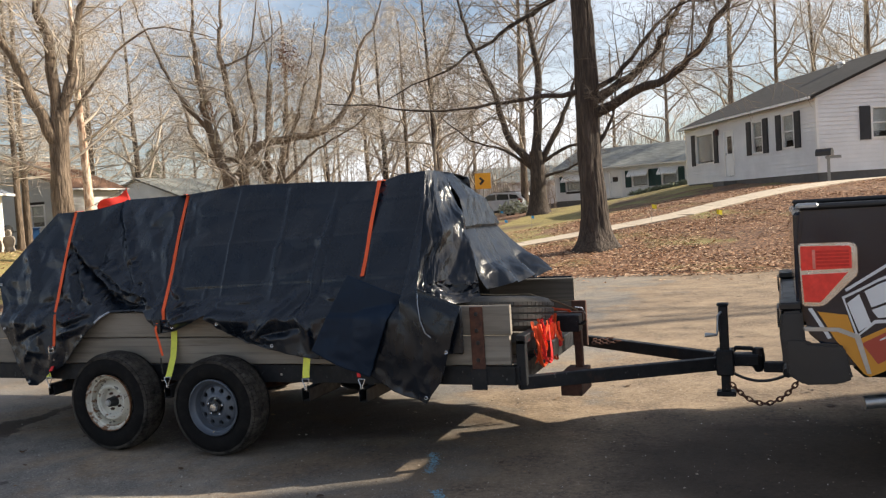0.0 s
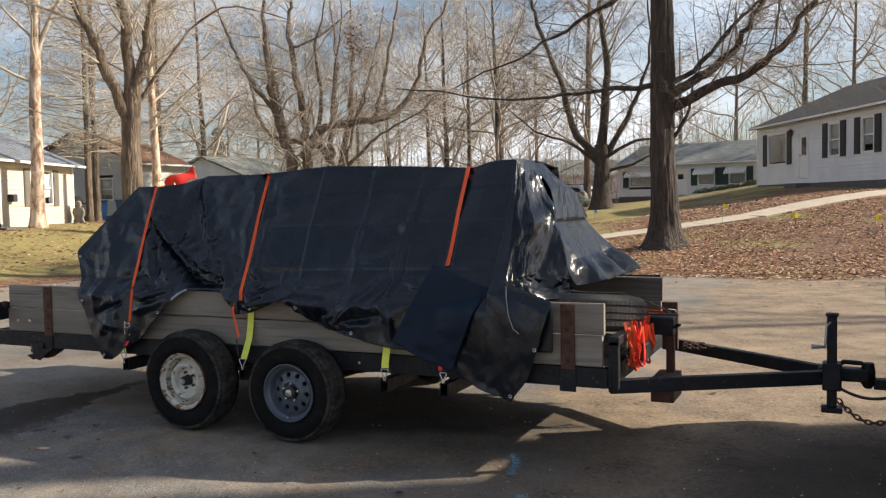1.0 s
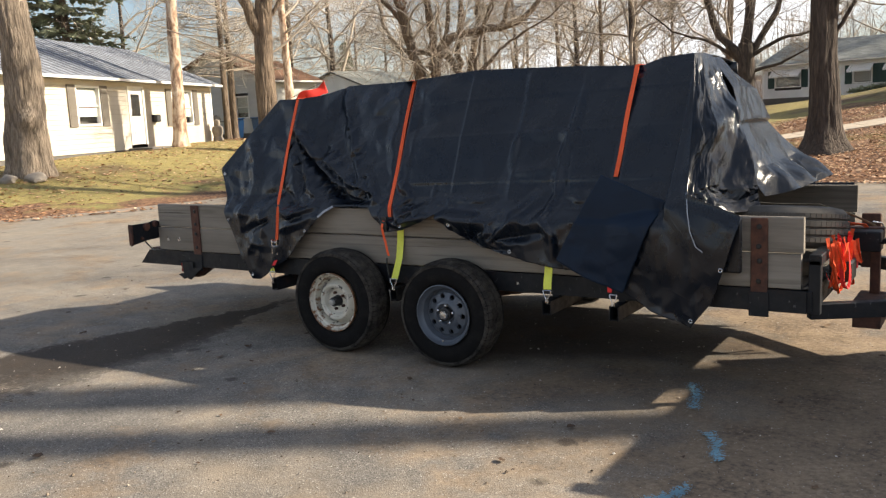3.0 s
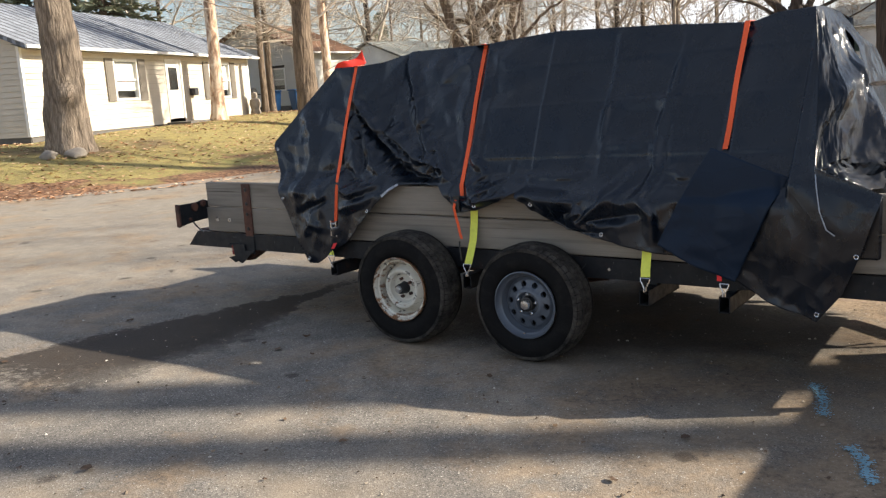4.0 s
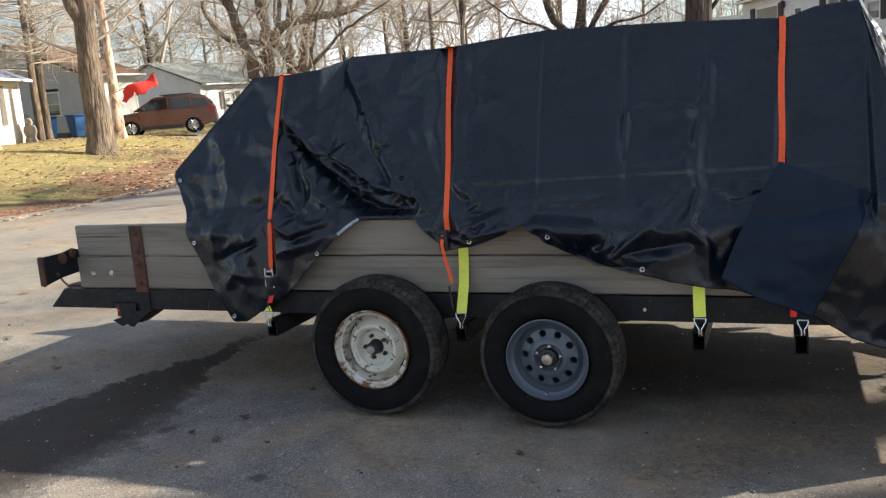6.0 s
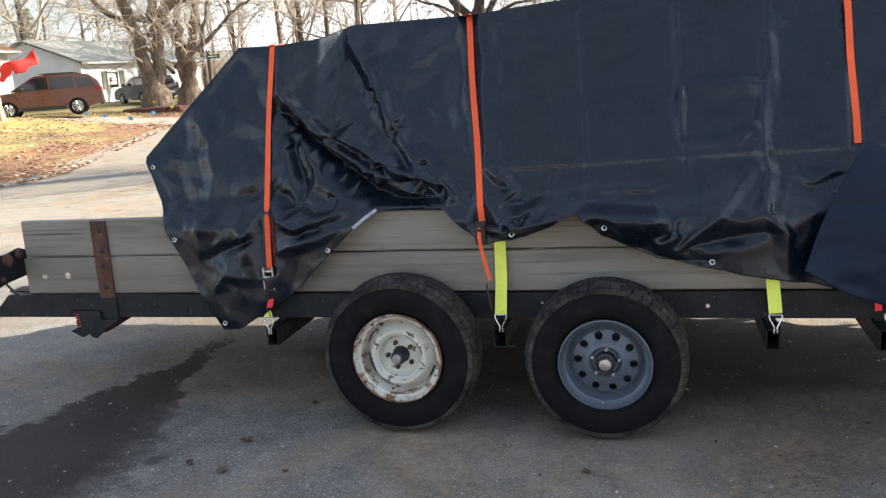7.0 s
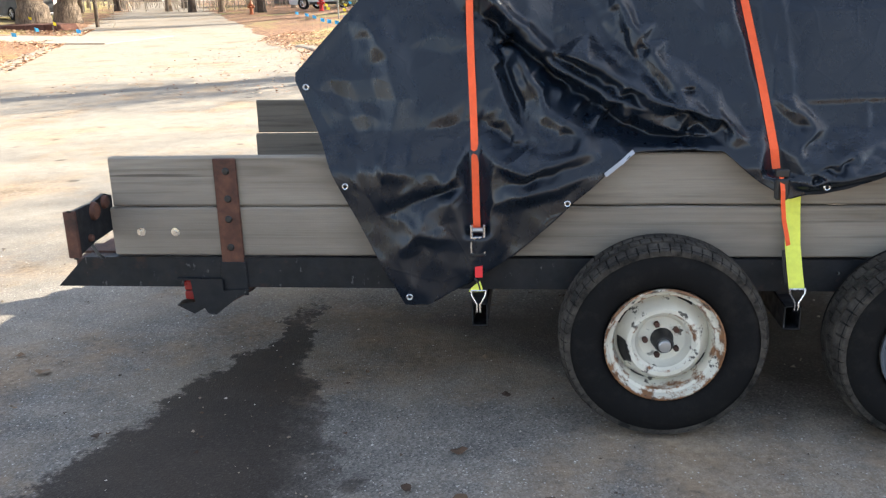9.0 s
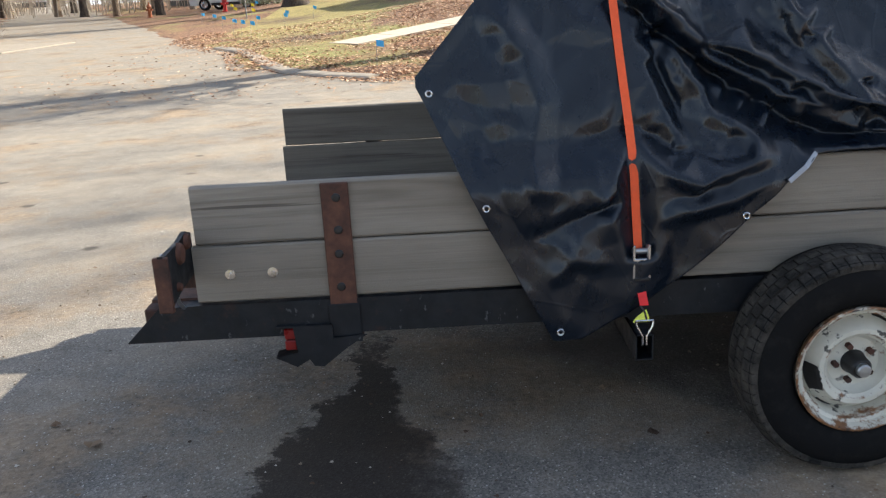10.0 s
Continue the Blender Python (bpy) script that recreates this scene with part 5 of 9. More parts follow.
def drape():
    """The near side of the cover: its slope over the load, folded, and pressed in under the straps."""
    nu, nv = 520, 180
    base = np.zeros((nv, nu, 3))
    inner, outer, edge, soft = (np.zeros((nv, nu)) for _ in range(4))
    for i in range(nu):
        x = SHEET_L + SHEET_W * i / (nu - 1)
        hem, top = lerp_table(HEM, x), lerp_table(TOP, x)
        hem += 0.0025 * math.sin(x * 17) + 0.001 * math.sin(x * 61 + 1)
        rear = smooth01(-1.0, -0.7, x) * (1 - smooth01(0.30, 0.50, x))
        front = smooth01(1.85, 2.10, x)
        for j in range(nv):
            z = hem + (top - hem) * j / (nv - 1)
            y = tarp_side(x, z, hem, top)
            base[j, i] = x, y, z
            edge[j, i] = smooth01(0.0, 0.08, top - z)
            n1 = noise.noise(Vector((x * 1.7, z * 1.7, 2.0)))
            d = 0.016 * n1 + 0.005 * noise.noise(Vector((x * 4.5, z * 4.5, 9.0)))
            # front corner: bellied out, then hanging back under itself
            d += front * 0.045 * smooth01(0.44, 0.82, z) * (1 - smooth01(0.84, 1.25, z))
            d += front * (1 - smooth01(0.9, 1.1, z)) * 0.012 * (ridge(x * 4.2 + z * 0.9 + n1 * 0.4) - 0.4)
            soft[j, i] = d
            inner[j, i] = -0.022 if z < 0.97 else y + 0.13
            outer[j, i] = -9.0
            for line in STRAP_LINES:
                if line[1][2] - 0.02 < z < line[0][2] + 0.01:
                    lx, ly = strap_point(line, z)
                    off = max(0.0, abs(x - lx) - 0.014)
                    outer[j, i] = max(outer[j, i], ly + 0.006 - 1.1 * off)
    X, Z = base[..., 0], base[..., 2]
    folds = POCKET_FOLDS + TUCK_FOLDS + SKIRT_FOLDS + LIP_FOLDS + BUCKLE_FOLDS

    def spacing(x, z):
        return 0.075 if x < 0.5 or (z < 1.05 and x < 1.3) else 0.12 if z < 1.05 else 0.14

    def knuckle(x, z):
        return 0.023 if x < 0.45 else 0.015 if z < 1.05 else 0.0095
    folds += [(line, out * 1.6, below, above) for line, out, below, above in PANEL_FOLDS]
    H = facets(X, Z, folds, spacing, knuckle, 5)
    H += facets(X, Z, [], lambda x, z: 0.042 if x < 0.5 or z < 1.0 else 0.08, lambda x, z: 0.0085 if x < 0.45 or z < 1.0 else 0.0042, 6)
    H = eased(H, 1)
    Y = base[..., 1] - (H + soft) * edge
    # flat panels and hard lines where the sheet lay folded in its pack
    up = np.clip((Z - 0.98) / 0.12, 0, 1) * edge
    Y -= up * np.interp(X + 0.05 * (Z - 1.4), [p[0] for p in PACK_X], [p[1] for p in PACK_X])
    Y -= up * 0.6 * np.interp(Z - 0.02 * X, [p[0] for p in PACK_Z], [p[1] for p in PACK_Z]) * np.clip((X - 0.2) / 0.3, 0, 1)
    for line_x in (0.415, 0.785, 1.19, 1.555):
        Y -= up * 0.0085 * np.exp(-np.abs(X + 0.05 * (Z - 1.4) - line_x) / 0.008)
    for line_z in (1.10, 1.375, 1.60):
        Y -= up * 0.0055 * np.exp(-np.abs(Z - 0.02 * X - line_z) / 0.007) * np.clip((X - 0.2) / 0.3, 0, 1)
    Y = eased(np.minimum(np.maximum(Y, outer), np.maximum(inner, outer)), 1)
    base[..., 1] = Y
    return base


COVER = drape()


def cover_at(u, v):
    """A place on the settled near side, by its shares along and up."""
    nv, nu, _ = COVER.shape
    a, b = min(max(u, 0), 1) * (nu - 1), min(max(v, 0), 1) * (nv - 1)
    i, j = min(nu - 2, int(a)), min(nv - 2, int(b))
    f, g = a - i, b - j
    p = (COVER[j, i] * (1 - f) + COVER[j, i + 1] * f) * (1 - g) + (COVER[j + 1, i] * (1 - f) + COVER[j + 1, i + 1] * f) * g
    return Vector(p)


def tarp_point(x, z):
    hem, top = lerp_table(HEM, x), lerp_table(TOP, x)
    return cover_at((x - SHEET_L) / SHEET_W, (z - hem) / (top - hem))


tarp = thing("tarpaulin", (0.6, 0.85, 0.575), "black plastic tarpaulin draped over a tall trailer load", "tarpaulin")


def sheet(name, fn, nu, nv, label="", thick=0.003, mat=None):
    verts = [fn(i / nu, j / nv) for j in range(nv + 1) for i in range(nu + 1)]
    faces = [(j * (nu + 1) + i, j * (nu + 1) + i + 1, (j + 1) * (nu + 1) + i + 1, (j + 1) * (nu + 1) + i) for j in range(nv) for i in range(nu)]
    ob = raw(name, verts, faces, mat or M_TARP, tarp, label)
    ob.data.polygons.foreach_set("use_smooth", [True] * len(ob.data.polygons))
    if thick:
        s = ob.modifiers.new("thickness", 'SOLIDIFY')
        s.thickness = thick
        s.offset = 0
    return ob


def near_face(u, v):
    return tuple(cover_at(u, v))


def top_face(u, v):
    x = -0.83 + 3.01 * u
    top, y0 = lerp_table(TOP, x), lerp_table(TOP_Y, x)
    y = y0 + (1.36 - y0) * v
    n = noise.noise(Vector((x * 2.2, y * 2.2, 11.0)))
    z = top + (0.012 * n + 0.015 * math.sin(math.pi * v)) * min(1.0, v * 8) - 0.03 * v
    return (x, y, z)


def far_face(u, v):
    x = -0.83 + 3.03 * u
    top = lerp_table(TOP, min(2.18, x)) - 0.03
    # unseen hem, dropped low to keep sun off the ground under the trailer
    hem = 0.80 - 0.52 * smooth01(-0.7, -0.2, x) + 0.05 * math.sin(x * 4.0) + 0.03 * math.sin(x * 11.0)
    z = top + (hem - top) * v
    n = noise.noise(Vector((x * 2.0, z * 2.0, 21.0)))
    return (x, 1.36 + 0.48 * min(1.0, v * 1.2) + 0.02 * n * min(1, v * 6), z)


def rear_face(u, v):
    # from the top edge, out over the load's end, then tucked in below
    y = 0.29 + 1.09 * u
    a = Vector((-0.83, y, 1.70 - 0.03 * u))
    b = Vector((-1.262 + 0.20 * u, 0.078 + 1.36 * u, 1.215 - 0.05 * u))
    c = Vector((-0.74, 0.30 + 1.2 * u, 0.58))
    p = a.lerp(b, v * 2) if v < 0.5 else b.lerp(c, (v - 0.5) * 2)
    n = noise.noise(Vector((p.y * 3, p.z * 3, 31.0)))
    return p + Vector((0.02 * n * min(1, v * 6) * min(1, u * 6), 0, 0))


NEAR_COLS = [0.0, 0.5, 0.9, 1.0]
NEAR_ROWS = [
    [(2.18, 0.53, 1.812), (2.20, 0.62, 1.815), (2.21, 0.80, 1.805), (2.17, 0.88, 1.795)],
    [(2.265, 0.22, 1.45), (2.34, 0.36, 1.45), (2.43, 0.60, 1.42), (2.37, 0.67, 1.41)],
    [(2.32, -0.07, 1.07), (2.42, 0.05, 1.10), (2.54, 0.36, 1.12), (2.48, 0.44, 1.12)],
    [(2.36, -0.06, 0.95), (2.46, 0.03, 0.952), (2.62, 0.29, 0.945), (2.56, 0.37, 0.95)],
]
FAR_COLS = [0.0, 0.22, 1.0]
FAR_ROWS = [
    [(2.19, 0.84, 1.795), (2.20, 1.00, 1.800), (2.12, 1.36, 1.782)],
    [(2.335, 0.74, 1.600), (2.35, 0.95, 1.620), (2.31, 1.43, 1.600)],
    [(2.405, 0.64, 1.415), (2.42, 0.86, 1.425), (2.38, 1.50, 1.410)],
    [(2.375, 0.63, 1.390), (2.39, 0.85, 1.400), (2.36, 1.51, 1.390)],
    [(2.500, 0.52, 1.150), (2.53, 0.74, 1.150), (2.52, 1.66, 1.170)],
    [(2.600, 0.50, 1.010), (2.68, 0.68, 1.005), (2.72, 1.72, 1.010)],
]
FX, FZ = np.meshgrid(np.linspace(0, 0.8, 111), np.linspace(0, 0.95, 131))
NEAR_CRUMPLE = facets(FX, FZ, [], lambda x, z: 0.15, lambda x, z: 0.022, 31) + facets(FX, FZ, [], lambda x, z: 0.055, lambda x, z: 0.0085, 32) + facets(FX, FZ, [], lambda x, z: 0.022, lambda x, z: 0.0030, 33)
FX, FZ = np.meshgrid(np.linspace(0, 1.1, 141), np.linspace(0, 0.95, 131))
FAR_CRUMPLE = facets(FX, FZ, [], lambda x, z: 0.14, lambda x, z: 0.016, 34) + facets(FX, FZ, [], lambda x, z: 0.045, lambda x, z: 0.0042, 35)
# nearly flat in the band below the fold, deep again along the loose hem
FAR_CRUMPLE *= np.interp(FZ / 0.95, [0.0, 0.36, 0.42, 0.70, 0.78, 1.0], [0.8, 0.9, 0.15, 0.2, 1.5, 1.3])


def loft(cols, rows, u, v):
    """A place on a net of points, straight between its rows and columns."""
    k = v * (len(rows) - 1)
    j = min(len(rows) - 2, int(k))
    lo = [np.interp(u, cols, [p[c] for p in rows[j]]) for c in range(3)]
    hi = [np.interp(u, cols, [p[c] for p in rows[j + 1]]) for c in range(3)]
    return [a + (b - a) * (k - j) for a, b in zip(lo, hi)]


def front_near(u, v):
    x, y, z = loft(NEAR_COLS, NEAR_ROWS, u, v)
    edge = min(1.0, u * 8) * min(1.0, v * 10)
    # long pleats falling from the top edge, crumples that ease out at the hem, and a pressed crease
    d = 0.018 * (ridge((u - 0.5) / (0.45 + 0.75 * v) * 1.7 + 0.7) - 0.4) * smooth01(0.0, 0.35, v)
    d += float(NEAR_CRUMPLE[int(v * 130 + 0.5), int(u * 110 + 0.5)]) * (0.25 + 0.75 * smooth01(1.0, 0.86, v))
    d += 0.03 * math.exp(-((z - 1.38 - 0.35 * (y - 0.3)) / 0.05) ** 2)
    return (x + d * edge, y - 0.4 * d * edge, z + 0.3 * d * edge)


def front_far(u, v):
    x, y, z = loft(FAR_COLS, FAR_ROWS, u, v)
    edge = min(1.0, v * 10)
    d = float(FAR_CRUMPLE[int(v * 130 + 0.5), int(u * 140 + 0.5)])
    d += 0.028 * math.sin(y * 15.0 + 1.0 + 2.0 * v) * smooth01(0.76, 0.92, v)
    return (x + d * edge, y, z + 0.5 * d * edge)


sheet("near_side", near_face, COVER.shape[1] - 1, COVER.shape[0] - 1)
sheet("top", top_face, 90, 30)
sheet("far_side", far_face, 50, 24)
# unseen extra sheet behind the far boards, added to block sun from the ground
sheet("far_corner", lambda u, v: (2.15 + 0.70 * u, 1.835 + 0.015 * math.sin(9 * u + 3 * v), 0.955 - (0.52 + 0.05 * math.sin(7 * u)) * v), 16, 12)
sheet("rear", rear_face, 30, 40)
for name, fn, nu in (("front_panel", front_near, 110), ("front_panel", front_far, 140)):
    panel = sheet(name, fn, nu, 130, "sun-glazed crumpled front of the cover", mat=M_TARPFRONT)
    panel.data.polygons.foreach_set("use_smooth", [False] * len(panel.data.polygons))


def flap(u, v):
    """A folded-over corner of the cover that hangs outside the rest."""
    tl, tr, bl, br = Vector((1.85, 0, 1.165)), Vector((2.20, 0, 1.02)), Vector((1.622, 0, 0.70)), Vector((1.972, 0, 0.508))
    p = tl.lerp(tr, u).lerp(bl.lerp(br, u), v)
    p.x -= 0.018 * math.sin(math.pi * v) * (1 - u)
    p.z -= 0.014 * math.sin(math.pi * u * 1.3) * v
    base = tarp_point(p.x, max(p.z, lerp_table(HEM, p.x)))
    n = noise.noise(Vector((p.x * 3.5, p.z * 3.5, 51.0)))
    # the upper and forward sides lie into the sheet, the free corner lifts away
    free = smooth01(0.0, 0.12, 1 - u + v * 0.9 - 0.10)
    lift = -0.008 + 0.018 * free + 0.065 * v * (1 - 0.5 * u) + 0.020 * math.sin(2.6 * u + 1.0) * v * v + 0.012 * n * v + 0.05 * (crumple(p.x, p.z, 4.5, 23.0) - 0.2) * v * 0.5
    y = min(base.y, -0.06 + 0.02 * u)
    return (p.x, y - lift, p.z)


sheet("folded_corner", flap, 48, 48, "navy reverse of a folded-over corner", mat=M_TARPBACK)


def strip(bm, pts, width, thick, across):
    """A flat band along points, with its width along a given direction."""
    pts = [Vector(p) for p in pts]
    rings = []
    for i, p in enumerate(pts):
        d = (pts[min(i + 1, len(pts) - 1)] - pts[max(i - 1, 0)]).normalized()
        a = across[i] if isinstance(across, list) else Vector(across)
        a = (a - d * a.dot(d)).normalized() * width / 2
        n = d.cross(a).normalized() * thick / 2
        rings.append([bm.verts.new(p + s) for s in (a + n, a - n, -a - n, -a + n)])
    for r0, r1 in zip(rings, rings[1:]):
        for k in range(4):
            bm.faces.new((r0[k], r0[(k + 1) % 4], r1[(k + 1) % 4], r1[k]))
    bm.faces.new(rings[0][::-1])
    bm.faces.new(rings[-1])
    bmesh.ops.recalc_face_normals(bm, faces=bm.faces)
    return bm


part("pale_edge", strip(bmesh.new(), [tarp_point(x, z) + Vector((0.004, -0.012, 0)) for x, z in ((2.315, 1.075), (2.335, 0.98), (2.355, 0.88), (2.385, 0.80), (2.42, 0.775))], 0.0045, 0.003, (1, 0, 0.3)), M_TARPEDGE, tarp, "pale frayed hem")
part("pale_edge", strip(bmesh.new(), [tarp_point(x, lerp_table(HEM, x) + 0.008) + Vector((0.004, -0.010, 0)) for x in (-0.20, -0.15, -0.105)], 0.014, 0.004, (1, 0, -1)), M_TARPEDGE, tarp, "pale turned hem")
# the underside of the cover, tucked beneath at the front corner
part("corner_tuck", boxed(2.36, 2.60, -0.075, -0.05, 0.66, 0.95, 0.01), M_TARP, tarp)


def grommet(at, normal=(0, -1, 0), r=0.0115):
    bm = bmesh.new()
    lathe(bm, [(r * 0.5, 0.001), (r * 0.55, -0.004), (r * 0.8, -0.005), (r, -0.003), (r, 0.002)], 16, 'Y')
    q = Vector((0, -1, 0)).rotation_difference(Vector(normal))
    bmesh.ops.transform(bm, matrix=Matrix.Translation(at) @ q.to_matrix().to_4x4(), verts=bm.verts)
    return part("grommet", bm, M_CHROME, tarp, "bright metal eyelet", True)


for x, dz in ((-1.235, 0.035), (-1.085, 0.03), (-0.875, 0.035), (0.49, 0.03), (0.868, 0.035), (1.28, 0.025), (1.93, 0.03), (2.33, 0.035), (2.50, 0.06), (-0.33, 0.03)):
    grommet(tarp_point(x + 0.012, lerp_table(HEM, x) + dz) + Vector((0, -0.006, 0)))

# ---- straps ----


def down_side(line, n=14, lift=0.0):
    """Points down a taut strap, a little slack and twisted as webbing lies."""
    pts = []
    for i in range(n + 1):
        t = i / n
        z = line[0][2] + (line[1][2] - line[0][2]) * t
        x, y = strap_point(line, z)
        pts.append(Vector((x + 0.0022 * math.sin(t * 9 + line[0][0] * 7), y - lift - 0.002 * math.sin(t * 7), z)))
    return pts


def hook(bm, x, y, z, s=1.0):
    """A double wire hook, spreading upwards from its point."""
    for k in (-1, 1):
        tube(bm, [(x + 0.024 * k * s, y, z + 0.045 * s), (x + 0.022 * k * s, y - 0.002, z + 0.03 * s), (x + 0.006 * k, y - 0.004, z), (x + 0.006 * k, y - 0.006, z - 0.022 * s), (x + 0.006 * k, y + 0.012, z - 0.034 * s)], 0.0033, 6)
    tube(bm, [(x - 0.024 * s, y, z + 0.045 * s), (x + 0.024 * s, y, z + 0.045 * s)], 0.0033, 6)
    return bm


def strap_top(x, n=12):
    return [Vector(top_face((x + 0.83) / 3.01, 1 - i / n)) + Vector((0, 0, 0.006)) for i in range(n + 1)]


rear_strap = thing("ratchet_strap", (-0.62, -0.09, 0.43), "orange ratchet strap over the rear of the cover", "strap", "straps over the cover")
pts = strap_top(-0.664) + down_side(STRAP_LINES[0])
part("webbing", strip(bmesh.new(), pts, 0.025, 0.0022, (1, 0, 0)), M_ORANGE, rear_strap)
y0 = pts[-1].y - 0.008
bm = bmesh.new()
for k in (-1, 1):
    prism(bm, [(y0 - 0.018, 0.715), (y0 + 0.006, 0.715), (y0 + 0.006, 0.64), (y0 - 0.006, 0.62), (y0 - 0.022, 0.65)], -0.6195 + 0.019 * k - 0.0015, -0.6195 + 0.019 * k + 0.0015, 'YZ')
ratchet = part("ratchet", bm, M_DULLSTEEL, rear_strap, "zinc ratchet buckle")
bm = bmesh.new()
box(bm, -0.643, -0.596, y0 - 0.026, y0 - 0.022, 0.655, 0.678, 0.002)
for k in (-1, 1):
    box(bm, -0.6195 + 0.0225 * k - 0.004, -0.6195 + 0.0225 * k + 0.004, y0 - 0.027, y0 - 0.014, 0.612, 0.72, 0.002)
part("handle", bm, M_CHROME, ratchet)
part("grip", boxed(-0.645, -0.594, y0 - 0.03, y0 - 0.016, 0.608, 0.622, 0.004), M_BLACKPLASTIC, ratchet)
part("spindle", tubed([(-0.645, y0 - 0.008, 0.698), (-0.594, y0 - 0.008, 0.698)], 0.009, 10), M_DULLSTEEL, ratchet, smooth=True)
part("webbing_tail", strip(bmesh.new(), [(-0.6195, y0 - 0.004, 0.64), (-0.6185, y0 - 0.004, 0.59), (-0.6165, -0.12, 0.54)], 0.026, 0.004, (1, 0, 0)), M_REDWEB, rear_strap, "red lower webbing")
bm = bmesh.new()
prism(bm, [(-0.652, 0.492), (-0.602, 0.492), (-0.606, 0.512), (-0.612, 0.53), (-0.64, 0.508)], -0.132, -0.126)
part("yellow_tab", bm, M_YELLOW, rear_strap)
part("hook", hook(bmesh.new(), -0.618, -0.134, 0.448, 1.1), M_CHROME, rear_strap, smooth=True)
part("keeper", tubed([(-0.63, -0.125, 0.54), (-0.618, -0.13, 0.525), (-0.612, -0.13, 0.50)], 0.004, 6), M_BLACKPLASTIC, rear_strap, smooth=True)

mid_strap = thing("cam_strap", (0.36, -0.09, 0.65), "orange cam buckle strap over the middle of the cover", "strap", "straps over the cover")
pts = strap_top(0.250) + down_side(STRAP_LINES[1])
part("webbing", strip(bmesh.new(), pts, 0.027, 0.0022, (1, 0, 0)), M_ORANGE, mid_strap)
yb = min(pts[-1].y, tarp_point(0.366, 0.86).y + 0.004)
buckle = part("buckle", boxed(0.345, 0.389, yb - 0.022, yb - 0.004, 0.880, 0.905, 0.003), M_BLACKPLASTIC, mid_strap, "black cam buckle")
part("cam_lever", boxed(0.346, 0.390, yb - 0.030, yb - 0.006, 0.806, 0.876, 0.006), M_BLACKPLASTIC, buckle)
part("webbing_tail", strip(bmesh.new(), [(0.364, yb - 0.006, 0.90), (0.366, -0.125, 0.84), (0.370, -0.12, 0.80), (0.380, -0.112, 0.74), (0.392, -0.115, 0.69), (0.40, -0.112, 0.655)], 0.015, 0.002, (1, 0.3, 0)), M_ORANGE, mid_strap, "loose hanging tail")

front_strap = thing("ratchet_strap", (1.88, 0.2, 0.52), "orange strap over the front, tucked under a folded corner", "strap", "straps over the cover")
pts = strap_top(1.863) + down_side(STRAP_LINES[2])
part("webbing", strip(bmesh.new(), pts, 0.027, 0.0022, (1, 0, 0.1)), M_ORANGE, front_strap)
part("webbing_tail", strip(bmesh.new(), [(1.895, -0.10, 0.575), (1.90, -0.105, 0.545), (1.90, -0.105, 0.52)], 0.024, 0.003, (1, 0, 0)), M_REDWEB, front_strap, "red lower webbing")
part("hook", hook(bmesh.new(), 1.935, -0.14, 0.475, 0.9), M_CHROME, front_strap, smooth=True)

for x, top, lab in ((0.43, 0.815, "yellow strap hooked below the side boards"), (1.52, 0.66, "yellow strap hanging from under the cover")):
    ys = thing("tie_down_strap", (x, -0.1, 0.43), lab, "strap", "yellow tie-downs")
    yy = [-0.010, -0.020, -0.045, -0.085, -0.118] if x < 1 else [-0.075, -0.085, -0.10, -0.115, -0.122]
    zs = [top, top - 0.08, top - 0.18, 0.56, 0.505] if x < 1 else [top + 0.06, 0.63, 0.59, 0.55, 0.515]
    part("webbing", strip(bmesh.new(), [(x + 0.002 * i, y, z) for i, (y, z) in enumerate(zip(yy, zs))], 0.050, 0.003, (1, 0, 0)), M_YELLOW, ys)
    part("hook", hook(bmesh.new(), x + 0.008, -0.128, 0.462, 1.05), M_CHROME, ys, smooth=True)
part("keeper", tubed([(0.385, -0.115, 0.64), (0.388, -0.12, 0.60), (0.40, -0.125, 0.53)], 0.005, 6), M_BLACKPLASTIC, mid_strap, smooth=True)

# tan strap over the spare tyre, and a tangle of orange straps on the front rack
tan = thing("webbing_strap", (2.9, 0.6, 0.9), "faded tan strap stretched over the spare tyre", "strap")
part("webbing", strip(bmesh.new(), [(2.50, 0.30, 0.99), (2.66, 0.42, 0.965), (2.84, 0.60, 0.945), (2.98, 0.76, 0.875), (3.09, 0.88, 0.80), (3.125, 0.89, 0.74)], 0.024, 0.003, (0.6, -0.6, 0.2)), M_TANWEB, tan)


